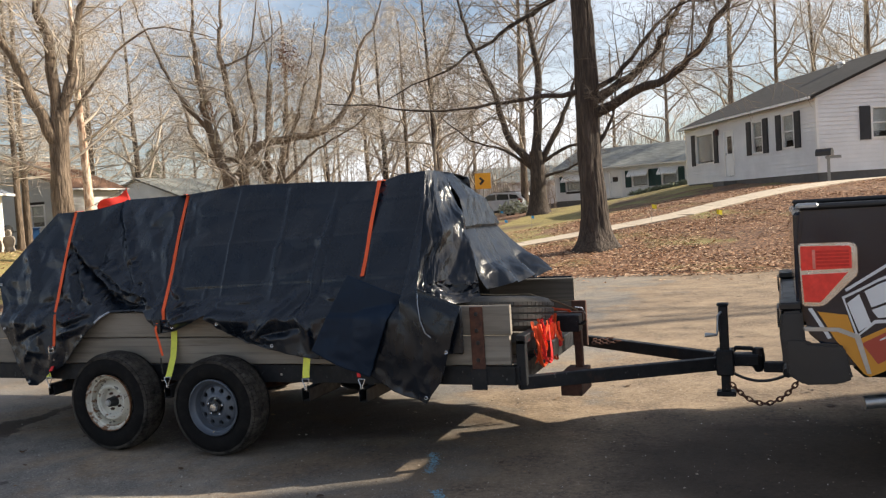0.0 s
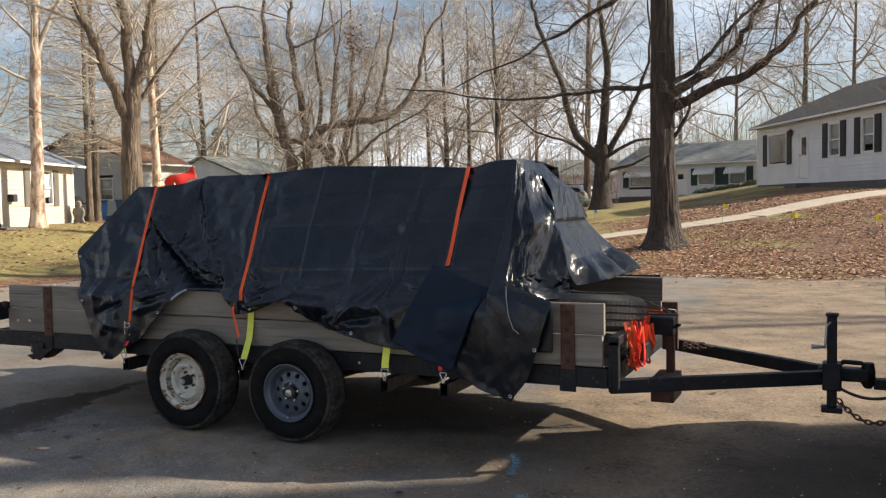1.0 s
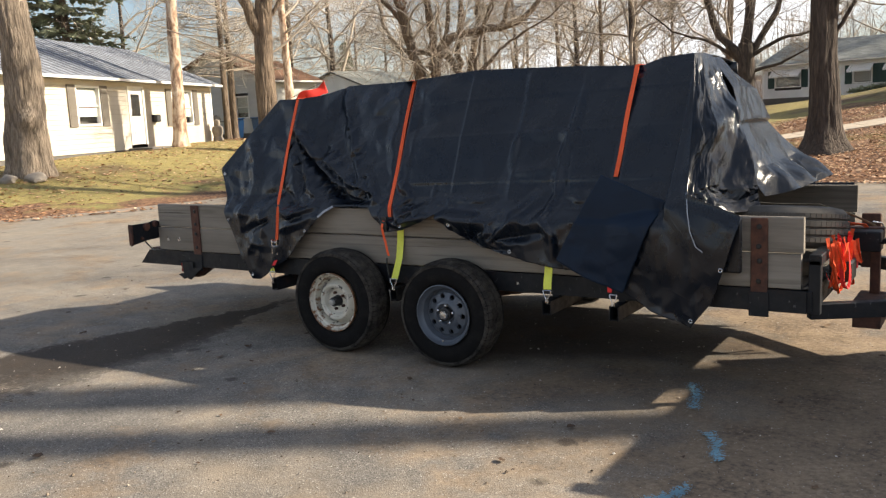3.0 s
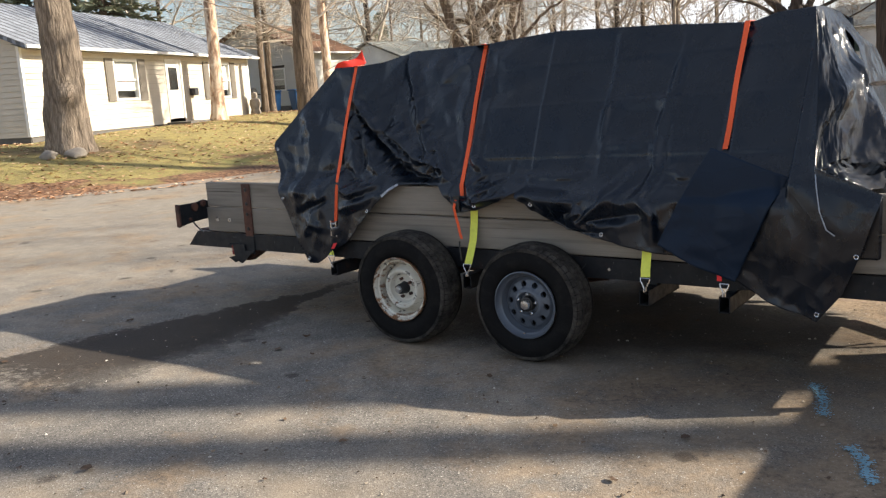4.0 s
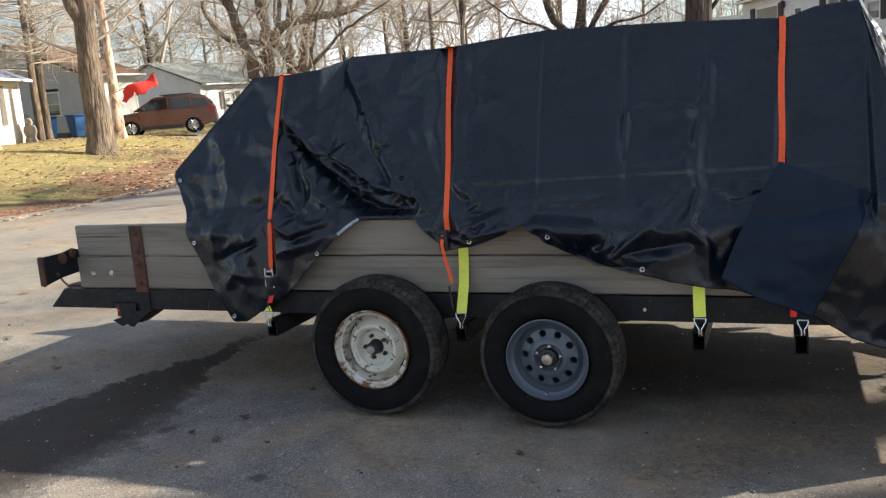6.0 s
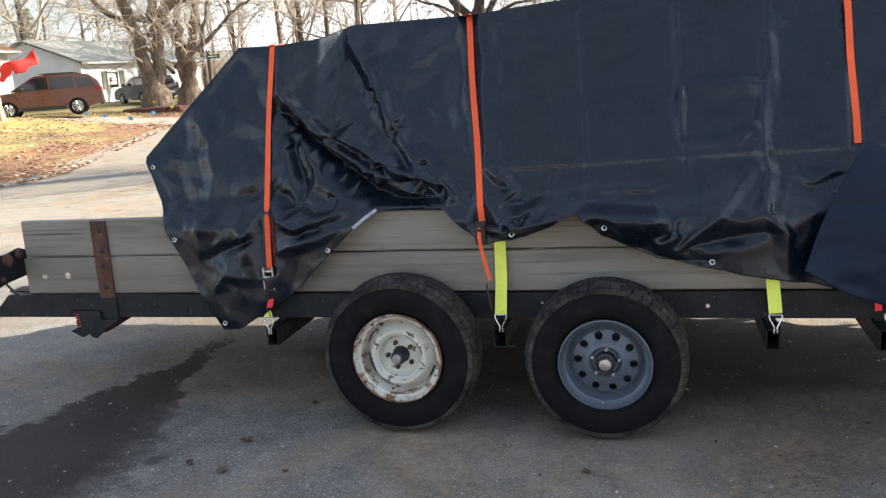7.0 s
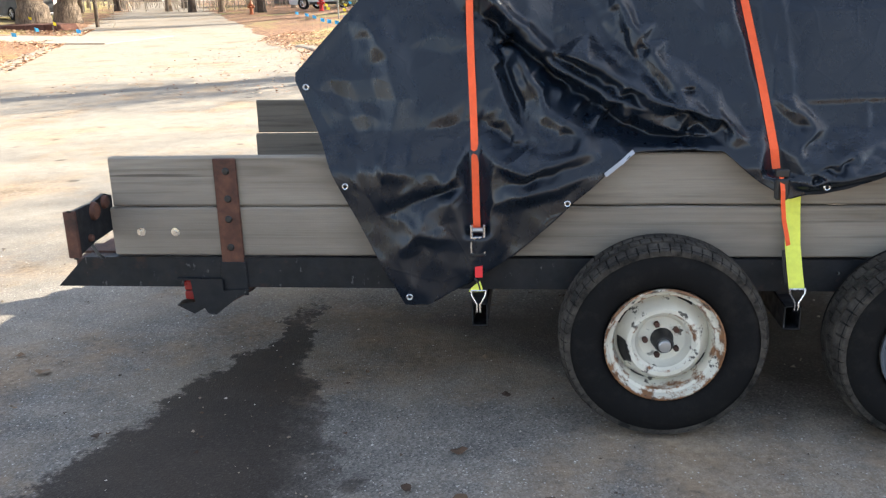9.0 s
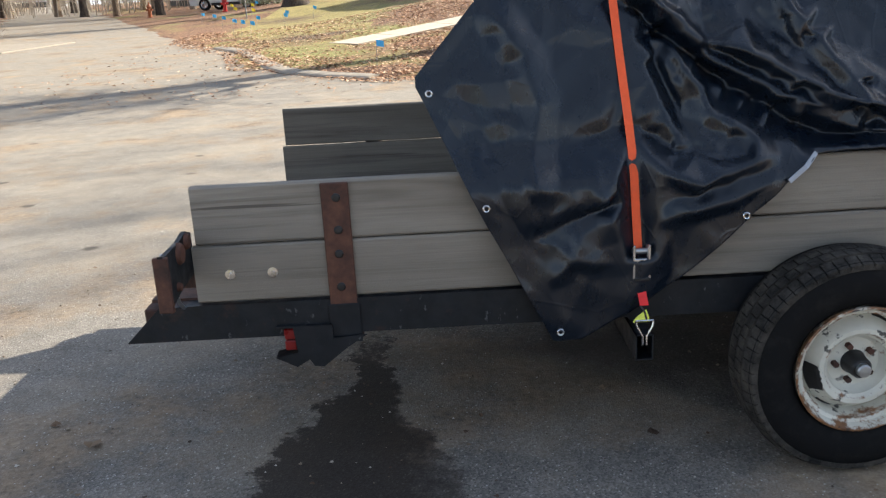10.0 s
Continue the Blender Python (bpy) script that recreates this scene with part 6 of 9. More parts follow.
def tangle():
    t = thing("strap_bundle", (3.0, 0.45, 0.56), "tangled bundle of bright orange ratchet straps on the front rack", "strap")
    rng = random.Random(11)
    for k in range(20):
        x, y = 3.01 + rng.uniform(-0.03, 0.06), 0.30 + rng.uniform(-0.07, 0.20)
        top = 0.79 + rng.uniform(-0.03, 0.03)
        low = 0.535 + rng.uniform(-0.02, 0.14)
        w = rng.uniform(0.02, 0.05)
        pts, acr = [], []
        for i in range(15):
            a = i / 14
            s = math.sin(math.pi * a)
            pts.append(Vector((x + w * math.cos(a * 5 + k) * 0.6, y + w * (a - 0.5) * 2.4 + 0.02 * math.sin(a * 9 + k), top - (top - low) * s)))
            acr.append(Vector((math.cos(k + a * 2.5), math.sin(k + a * 2.5), 0.25)))
        part("webbing", strip(bmesh.new(), pts, 0.019, 0.0022, acr), M_ORANGE if k % 3 else M_REDWEB, t)
    for k in range(2):
        part("webbing", strip(bmesh.new(), [(2.90 + 0.05 * k, 0.50 + 0.1 * k, 0.86), (2.98, 0.66 + 0.05 * k, 0.83), (3.05, 0.80, 0.81), (3.10, 0.84, 0.73)], 0.025, 0.0022, (0.5, -0.5, 0.4)), M_ORANGE, t)
    part("ratchet", boxed(3.02, 3.05, 0.56, 0.60, 0.60, 0.70, 0.006), M_REDWEB, t)
    part("hook", hook(bmesh.new(), 2.965, 0.30, 0.57, 1.2), M_CHROME, t, smooth=True)
    part("hook", tubed([(3.08, 0.87, 0.82), (3.125, 0.90, 0.81), (3.14, 0.91, 0.77), (3.12, 0.91, 0.74)], 0.005, 6), M_CHROME, t, smooth=True)


tangle()

# ---- houses ----
M_CREAM = siding_material("cream_vinyl_siding", (0.58, 0.525, 0.44))
M_WHITE = siding_material("white_vinyl_siding", (0.76, 0.76, 0.76))
M_PALEGREY = siding_material("pale_grey_siding", (0.58, 0.57, 0.54))
M_TRIM = plain("white_trim_paint", (0.78, 0.77, 0.74), 0.5, 0, 0.06, 6)
M_SHUTTER_BROWN = plain("taupe_shutter_paint", (0.17, 0.15, 0.125), 0.6, 0, 0.12, 6)
M_SHUTTER_BLACK = plain("black_shutter_paint", (0.022, 0.022, 0.026), 0.55, 0, 0.2, 6)
M_SHUTTER_MAROON = plain("maroon_shutter_paint", (0.06, 0.018, 0.018), 0.55, 0, 0.2, 6)
M_SHUTTER_GREEN = plain("dark_green_shutter_paint", (0.015, 0.05, 0.045), 0.55, 0, 0.2, 6)
M_ROOF_BLUE = shingle_material("blue_grey_metal_roof", (0.24, 0.26, 0.30))
M_ROOF_BROWN = shingle_material("brown_shingles", (0.20, 0.105, 0.06))
M_ROOF_DARK = shingle_material("dark_brown_shingles", (0.03, 0.025, 0.022))
M_ROOF_GREY = shingle_material("weathered_grey_shingles", (0.23, 0.24, 0.225))
M_FOUND = concrete_material("grey_block_foundation", (0.13, 0.12, 0.11))
M_ROOM = plain("dark_room_colour", (0.10, 0.09, 0.08), 0.9, 0, 0.3, 2)
M_BLIND = plain("cream_blind", (0.62, 0.60, 0.54), 0.7, 0, 0.08, 9)
M_AWNING = plain("white_metal_awning", (0.74, 0.74, 0.72), 0.45, 0, 0.08, 4)


def glass_material():
    m = Mat("window_glass", 0.04, 0.0)
    m.color((0.75, 0.78, 0.80))
    m.p.inputs["Transmission Weight"].default_value = 1.0
    m.p.inputs["IOR"].default_value = 1.45
    return m.m


M_GLASS = glass_material()


def wall_strips(bm, x0, x1, z0, z1, holes, at, lap=0.155, lean=0.016):
    """Lapped siding boards with a shadow gap between, cut round the wall's openings."""
    rows = max(1, round((z1 - z0) / lap))
    h = (z1 - z0) / rows
    gap = 0.007
    for r in range(rows):
        a, b = z0 + r * h, z0 + (r + 1) * h
        lo, hi = x0(a, b), x1(a, b)
        cuts = sorted({a, b} | {c for hole in holes for c in hole[2:4] if a + 0.02 < c < b - 0.02})
        def reach(s, z):
            return x0(z, z) if s == lo else x1(z, z) if s == hi else s
        for u, w in zip(cuts, cuts[1:]):
            spans = [(lo, hi)]
            for s0, s1, c0, c1 in holes:
                if c0 < w - 0.01 and c1 > u + 0.01:
                    nxt = []
                    for p, q in spans:
                        if s1 <= p or s0 >= q:
                            nxt.append((p, q))
                        else:
                            if s0 > p:
                                nxt.append((p, s0))
                            if s1 < q:
                                nxt.append((s1, q))
                    spans = nxt
            top = w - gap if w == b else w
            for p, q in spans:
                if q - p < 0.01:
                    continue
                line = [(0.03, u), (-lean * (b - u) / h, u), (-lean * (b - top) / h, top)]
                if w == b:
                    line += [(0.03, top), (0.03, b)]
                rows_v = [[bm.verts.new(at(reach(s, z), d, z)) for s in (p, q)] for d, z in line]
                for k in range(0 if u == a else 1, len(line) - 1):
                    bm.faces.new((rows_v[k][0], rows_v[k][1], rows_v[k + 1][1], rows_v[k + 1][0]))
    bmesh.ops.remove_doubles(bm, verts=bm.verts, dist=0.001)


def opening(parent, at, s0, s1, z0, z1, kind, shutters, mat_shutter, sill=True):
    """A window or door set into a wall at its opening."""
    def bx(bm, a, b, d0, d1, c, d):
        vs = [bm.verts.new(at(s, y, z)) for s in (a, b) for y in (d0, d1) for z in (c, d)]
        fs = [bm.faces.new([vs[i] for i in f]) for f in ((0, 1, 3, 2), (4, 6, 7, 5), (0, 4, 5, 1), (2, 3, 7, 6), (0, 2, 6, 4), (1, 5, 7, 3))]
        bmesh.ops.recalc_face_normals(bm, faces=fs)
        return bm
    t = 0.07
    bm = bmesh.new()
    bx(bm, s0, s0 + t, -0.04, 0.10, z0, z1)
    bx(bm, s1 - t, s1, -0.04, 0.10, z0, z1)
    bx(bm, s0 + t, s1 - t, -0.04, 0.10, z1 - t, z1)
    if kind != "door":
        bx(bm, s0 + t, s1 - t, -0.05, 0.10, z0, z0 + t)
    if kind == "window":
        m = (z0 + z1) / 2
        bx(bm, s0 + t, s1 - t, 0.01, 0.06, m - 0.025, m + 0.025)
    name = "door" if kind == "door" else "window"
    if kind == "door":
        w = part("door", bx(bmesh.new(), s0 + t, s1 - t, 0.02, 0.06, z0 + 0.02, z1 - t), M_TRIM, parent)
        part("door_frame", bm, M_TRIM, w)
        part("door_panel", bx(bmesh.new(), s0 + 0.24, s1 - 0.24, 0.008, 0.020, z0 + 0.25, z0 + 0.85), M_TRIM, w)
        part("door_pane", bx(bmesh.new(), s0 + 0.26, s1 - 0.26, 0.012, 0.018, z0 + 1.0, z1 - 0.28), M_GLASS, w)
        # dark sheet behind the door glass stands in for the unlit room
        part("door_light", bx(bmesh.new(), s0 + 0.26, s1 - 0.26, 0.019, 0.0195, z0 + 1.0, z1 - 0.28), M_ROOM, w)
        part("door_handle", bx(bmesh.new(), s0 + 0.13, s0 + 0.17, -0.02, 0.02, z0 + 0.95, z0 + 1.05), M_DULLSTEEL, w)
    else:
        w = part("window", bm, M_TRIM, parent)
        pane = part("pane", bx(bmesh.new(), s0 + t, s1 - t, 0.050, 0.055, z0 + t, z1 - t), M_GLASS, w)
        pane.visible_shadow = False
        part("blind", bx(bmesh.new(), s0 + t, s1 - t, 0.075, 0.09, z0 + (z1 - z0) * (0.24 if kind == "window" else 0.1), z1 - t), M_BLIND, w)
        # dark sheet across the opening, indoor gloom put into its colour
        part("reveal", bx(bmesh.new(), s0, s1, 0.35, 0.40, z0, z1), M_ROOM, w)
        if kind == "awning":
            n = 9
            for k in range(n):
                a, b = s0 - 0.12 + (s1 - s0 + 0.24) * k / n, s0 - 0.12 + (s1 - s0 + 0.24) * (k + 1) / n
                bm = bmesh.new()
                v = [bm.verts.new(at(s, d, z)) for s, d, z in ((a, -0.06, z1 + 0.08), (b - 0.02, -0.06, z1 + 0.08), (b - 0.02, -0.55, z1 - 0.30), (a, -0.55, z1 - 0.30), (b - 0.02, -0.56, z1 - 0.40), (a, -0.56, z1 - 0.40))]
                bm.faces.new((v[0], v[1], v[2], v[3]))
                bm.faces.new((v[3], v[2], v[4], v[5]))
                slat = part("slat", bm, M_AWNING, w, "ribbed white metal awning slat" if k == 0 else "")
                slat.modifiers.new("thickness", 'SOLIDIFY').thickness = 0.012
    if shutters:
        for a, b in ((s0 - 0.44, s0 - 0.03), (s1 + 0.03, s1 + 0.44)):
            bm = bx(bmesh.new(), a, b, -0.06, -0.02, z0 - 0.02, z1 + 0.02)
            sh = part("shutter", bm, mat_shutter, w)
            bm = bmesh.new()
            n = 14
            for k in range(n):
                zz = z0 + 0.06 + (z1 - z0 - 0.12) * k / n
                bx(bm, a + 0.05, b - 0.05, -0.074, -0.062, zz, zz + (z1 - z0) / n * 0.5)
            tagged(part("louvre", bm, mat_shutter, sh), kind="stuff")


def house(label, A, B, depth, base, wall_h, ridge_h, siding, roof_mat, fronts=(), ends=(), mat_shutter=None, overhang=0.35, found=0.25, end_at=1, metal=False):
    """A gabled house; A to B is its front wall's foot, the house lying to the left of that line."""
    A, B = Vector((*A, 0)), Vector((*B, 0))
    d = (B - A).normalized()
    inn = Vector((-d.y, d.x, 0))
    L = (B - A).length
    mid = A + d * L / 2 + inn * depth / 2
    h = thing("house", (mid.x, mid.y, base), label, "house")
    def front(s, y, z):
        return A + d * s + inn * y + Vector((0, 0, base + z))
    def end1(s, y, z):
        return A + d * (L - y) + inn * s + Vector((0, 0, base + z))
    def end0(s, y, z):
        return A + d * y + inn * (depth - s) + Vector((0, 0, base + z))
    def back(s, y, z):
        return A + d * (L - s) + inn * (depth - y) + Vector((0, 0, base + z))
    flat = lambda v: (lambda a, b: v)
    cuts = [(o[0], o[1], o[2], o[3]) for o in fronts]
    ecuts = [(o[0], o[1], o[2], o[3]) for o in ends]
    for name, at, n, holes in (("front", front, L, cuts), ("back", back, L, [])):
        bm = bmesh.new()
        wall_strips(bm, flat(0.0), flat(n), found, wall_h, holes, at)
        part("wall", bm, siding, h)
    for k, at in enumerate((end0, end1)):
        bm = bmesh.new()
        holes = ecuts if k == end_at else []
        wall_strips(bm, flat(0.0), flat(depth), found, wall_h, holes, at)
        rise = ridge_h - wall_h
        inset = lambda a, b: (max(0.0, ((a + b) / 2 - wall_h)) / rise) * depth / 2
        wall_strips(bm, inset, lambda a, b: depth - inset(a, b), wall_h, ridge_h - 0.02, holes, at)
        part("wall", bm, siding, h)
    bm = bmesh.new()
    for at, n in ((front, L), (back, L), (end0, depth), (end1, depth)):
        v = [bm.verts.new(at(s, 0.02, z)) for s, z in ((0, -0.9), (n, -0.9), (n, found), (0, found))]
        bm.faces.new(v)
    part("foundation", bm, M_FOUND, h)
    # corner boards
    for at, s in ((front, 0.0), (front, L), (back, 0.0), (back, L)):
        bm = bmesh.new()
        vs = [bm.verts.new(at(q, y, z)) for q in (s - 0.05, s + 0.05) for y in (-0.03, 0.06) for z in (found, wall_h)]
        for f in ((0, 1, 3, 2), (4, 6, 7, 5), (0, 4, 5, 1), (2, 3, 7, 6), (0, 2, 6, 4), (1, 5, 7, 3)):
            bm.faces.new([vs[i] for i in f])
        bmesh.ops.recalc_face_normals(bm, faces=bm.faces)
        part("corner_board", bm, M_TRIM, h)
    # roof: two thick slopes with eaves, fascia and gutters
    rise, run = ridge_h - wall_h, depth / 2
    drop = overhang * rise / run
    for k, at in enumerate((front, back)):
        me_v = []
        for lift in (0.0, 0.11):
            for s in (-overhang * 0.7, L + overhang * 0.7):
                me_v.append(at(s, -overhang, wall_h - drop + lift + 0.02))
                me_v.append(at(s, run, ridge_h + lift + 0.02))
        ob = raw("roof_slope", [tuple(v) for v in me_v], [(4, 5, 7, 6), (0, 2, 3, 1), (0, 4, 6, 2), (0, 1, 5, 4), (2, 6, 7, 3)], roof_mat, h)
        uv = ob.data.uv_layers.new(name="uv")
        slope = math.hypot(run + overhang, rise + drop)
        span = L + overhang * 1.4
        table = {0: (0, 0), 1: (0, slope), 2: (span, 0), 3: (span, slope), 4: (0, 0), 5: (0, slope), 6: (span, 0), 7: (span, slope)}
        for loop in ob.data.loops:
            uv.data[loop.index].uv = table[loop.vertex_index]
        bm = bmesh.new()
        vs = [bm.verts.new(at(s, -overhang - y, wall_h - drop + z)) for s in (-overhang * 0.7, L + overhang * 0.7) for y in (0.004, 0.07) for z in (0.03, 0.115)]
        for f in ((0, 1, 3, 2), (4, 6, 7, 5), (0, 4, 5, 1), (2, 3, 7, 6), (0, 2, 6, 4), (1, 5, 7, 3)):
            bm.faces.new([vs[i] for i in f])
        bmesh.ops.recalc_face_normals(bm, faces=bm.faces)
        part("gutter", bm, M_TRIM, ob)
        bm = bmesh.new()
        v = [bm.verts.new(at(s, y, z)) for s, y, z in ((-overhang * 0.7, -overhang, wall_h - drop), (L + overhang * 0.7, -overhang, wall_h - drop), (L + overhang * 0.7, 0.05, wall_h - 0.01), (-overhang * 0.7, 0.05, wall_h - 0.01))]
        bm.faces.new(v)
        part("soffit", bm, M_TRIM, ob)
        if metal:
            bm = bmesh.new()
            n = int(span / 0.42)
            for i in range(n + 1):
                s = -overhang * 0.7 + span * i / n
                a, b = Vector(at(s, -overhang, wall_h - drop + 0.135)), Vector(at(s, run, ridge_h + 0.135))
                tube(bm, [a, b], 0.012, 4)
            tagged(part("roof_seam", bm, roof_mat, ob), kind="stuff")
    for o in fronts:
        opening(h, front, *o[:5], o[5], mat_shutter)
    for o in ends:
        opening(h, end1 if end_at else end0, *o[:5], o[5], mat_shutter)
    # dark inner box: panes look into a room whose dimness is its colour
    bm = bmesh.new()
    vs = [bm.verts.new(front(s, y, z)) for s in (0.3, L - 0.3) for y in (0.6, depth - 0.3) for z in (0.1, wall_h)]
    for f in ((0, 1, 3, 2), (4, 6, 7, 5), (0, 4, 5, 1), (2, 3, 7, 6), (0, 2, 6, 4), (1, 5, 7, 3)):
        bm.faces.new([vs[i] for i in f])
    part("dark_inner_box", bm, M_ROOM, h)
    return h, front


left_house, lf = house("low cream-sided house with taupe shutters and blue-grey roof", (-19.13, 8.41), (-24.6, 21.2), 7.4, 0.72, 2.62, 4.15, M_CREAM, M_ROOF_BLUE,
                       [(4.15, 5.5, 1.05, 2.32, "window", True), (7.25, 8.35, 0.34, 2.38, "door", False), (10.4, 12.15, 0.98, 2.32, "window", True)], (), M_SHUTTER_BROWN, 0.4, 0.2, metal=True)
right_house, rf = house("white-sided house on a rise with dark shutters", (0.26, 39.84), (5.79, 29.41), 9.0, 1.95, 2.85, 4.7, M_WHITE, M_ROOF_DARK,
                        [(1.15, 3.2, 0.98, 2.42, "picture", True), (4.25, 5.2, 0.30, 2.34, "door", False), (6.9, 7.85, 1.10, 2.46, "window", True), (9.38, 10.32, 1.12, 2.46, "window", True)],
                        [(2.1, 3.35, 1.22, 2.40, "window", True)], M_SHUTTER_BLACK, 0.3, 0.1)
far_house, hf = house("long low white house with awnings and a grey roof", (-9.73, 53.34), (-0.3, 50.62), 7.5, 1.55, 2.15, 3.5, M_WHITE, M_ROOF_GREY,
                      [(0.8, 2.5, 0.72, 1.75, "awning", True), (4.0, 4.9, 0.15, 1.75, "door", False), (5.62, 6.75, 0.74, 1.78, "awning", True), (7.64, 8.72, 0.74, 1.78, "awning", True)], (), M_SHUTTER_GREEN, 0.35, 0.1)
house("small white gabled house far up the street", (-19.0, 66.0), (-13.0, 69.5), 7.0, 1.3, 2.3, 3.6, M_WHITE, M_ROOF_GREY, [(1.2, 2.2, 0.9, 1.9, "window", False), (3.8, 4.8, 0.9, 1.9, "window", False)], (), M_SHUTTER_BLACK)
house("pale grey gabled house with brown shingle roof", (-29.3, 29.5), (-29.3, 33.2), 8.4, 0.95, 2.95, 4.55, M_PALEGREY, M_ROOF_BROWN, [], [(5.9, 6.9, 1.0, 2.2, "window", False), (3.9, 4.4, 3.3, 3.75, "window", False)], M_SHUTTER_BROWN, 0.45, 0.2, 0)
house("white bungalow behind the parked car", (-31.0, 41.0), (-29.6, 52.0), 8.0, 0.9, 2.5, 3.9, M_WHITE, M_ROOF_GREY, [(2.0, 3.0, 0.9, 1.95, "window", True), (5.2, 6.2, 0.9, 1.95, "window", True)], [], M_SHUTTER_BROWN, 0.4, 0.15)
house("white house at the end of the street", (-44.5, 56.5), (-39.0, 60.5), 8.0, 1.2, 2.4, 4.0, M_WHITE, M_ROOF_GREY, [(1.5, 2.6, 0.9, 1.9, "window", False), (4.0, 5.0, 0.9, 1.9, "window", False)], (), M_SHUTTER_BROWN)
house("low pale blue house at the far end of the street", (-58.0, 98.0), (-46.0, 104.0), 8.0, 2.0, 2.5, 4.0, M_PALEGREY, M_ROOF_GREY, [(2.0, 3.4, 0.9, 2.0, "window", False), (6.0, 7.2, 0.9, 2.0, "window", False)], (), M_SHUTTER_BROWN)

# wall lamp, letter box, steps and vent on the near houses
p = rf(3.75, -0.12, 2.33)
lamp = thing("wall_lamp", tuple(p), "dark carriage lamp beside the house door", "lamp")
part("lantern", tubed([p + Vector((0, 0, -0.14)), p + Vector((0, 0, 0.10)), p + Vector((0, 0, 0.17))], [0.07, 0.10, 0.02], 8), M_SHUTTER_MAROON, lamp)
p = lf(8.95, -0.10, 1.25)
tagged(mesh_object("letter_box", boxed(p.x - 0.10, p.x + 0.10, p.y - 0.16, p.y + 0.16, p.z - 0.13, p.z + 0.13, 0.02), M_SHUTTER_BLACK), "black letter box on the cream house wall", "letter box")
for f, s0, s1, dep, top, lab in ((lf, 7.0, 8.6, 0.9, 0.24, "low concrete doorstep of the cream house"), (rf, 4.2, 5.3, 0.6, 0.10, "dark doorstep of the white house")):
    bm = bmesh.new()
    vs = [bm.verts.new(f(s, y, z)) for s in (s0, s1) for y in (-dep, -0.02) for z in (-0.8, top)]
    for q in ((0, 1, 3, 2), (4, 6, 7, 5), (0, 4, 5, 1), (2, 3, 7, 6), (0, 2, 6, 4), (1, 5, 7, 3)):
        bm.faces.new([vs[i] for i in q])
    bmesh.ops.recalc_face_normals(bm, faces=bm.faces)
    tagged(mesh_object("doorstep", bm, M_FOUND), lab, "step")
p = rf(7.6, 3.6, 4.25)
vent = thing("roof_vent", tuple(p), "white flue pipe on the dark roof", "vent")
part("pipe", tubed([p + Vector((0, 0, -0.5)), p + Vector((0, 0, 0.35))], 0.10, 12), M_TRIM, vent, smooth=True)
part("cap", tubed([p + Vector((0, 0, 0.33)), p + Vector((0, 0, 0.42)), p + Vector((0, 0, 0.46))], [0.20, 0.18, 0.04], 12), M_TRIM, vent)

# ---- vehicles ----
def car_paint(name, col, rough=0.25):
    m = Mat(name, rough)
    m.color(m.ramp(m.noise(2.0, 4), [(0.3, tuple(v * 0.85 for v in col)), (0.7, tuple(min(1, v * 1.1) for v in col))]))
    m.p.inputs["Coat Weight"].default_value = 0.35
    m.p.inputs["Coat Roughness"].default_value = 0.08
    m.rough(m.ramp(m.noise(6.0, 5), [(0.3, (rough,) * 3), (0.7, (rough + 0.15,) * 3)]))
    return m.m


M_TRUCK = car_paint("black_vehicle_wrap", (0.006, 0.012, 0.026), 0.10)
M_COPPER = car_paint("copper_brown_car_paint", (0.105, 0.034, 0.014))
M_SILVER = car_paint("silver_car_paint", (0.55, 0.56, 0.58))
M_DARKGLASS = plain("tinted_glass", (0.015, 0.017, 0.02), 0.06, 0, 0.1, 3, 0)
M_ORANGEVINYL = plain("amber_vinyl", (0.62, 0.28, 0.03), 0.35, 0, 0.06, 6)
M_WHITEVINYL = plain("white_vinyl", (0.66, 0.68, 0.72), 0.35, 0, 0.05, 6)
M_REDVINYL = plain("brick_red_vinyl", (0.38, 0.055, 0.035), 0.35, 0, 0.06, 6)
M_CLEARLENS = plain("chromed_lens_surround", (0.62, 0.60, 0.57), 0.22, 0.75, 0.08, 12)
M_BUMPER = plain("grey_bumper_steel", (0.03, 0.032, 0.036), 0.4, 0.3, 0.15, 9)


# sunlight coming through the lenses is put into this bright red
M_TAILRED = plain("backlit_red_lens", (0.80, 0.055, 0.045), 0.18, 0, 0.2, 40)
M_REDBRIGHT = plain("bright_red_lens_ridges", (0.60, 0.03, 0.025), 0.2, 0, 0.2, 60)
M_REDPALE = plain("pale_red_reflector", (0.72, 0.22, 0.18), 0.15, 0, 0.2, 60)


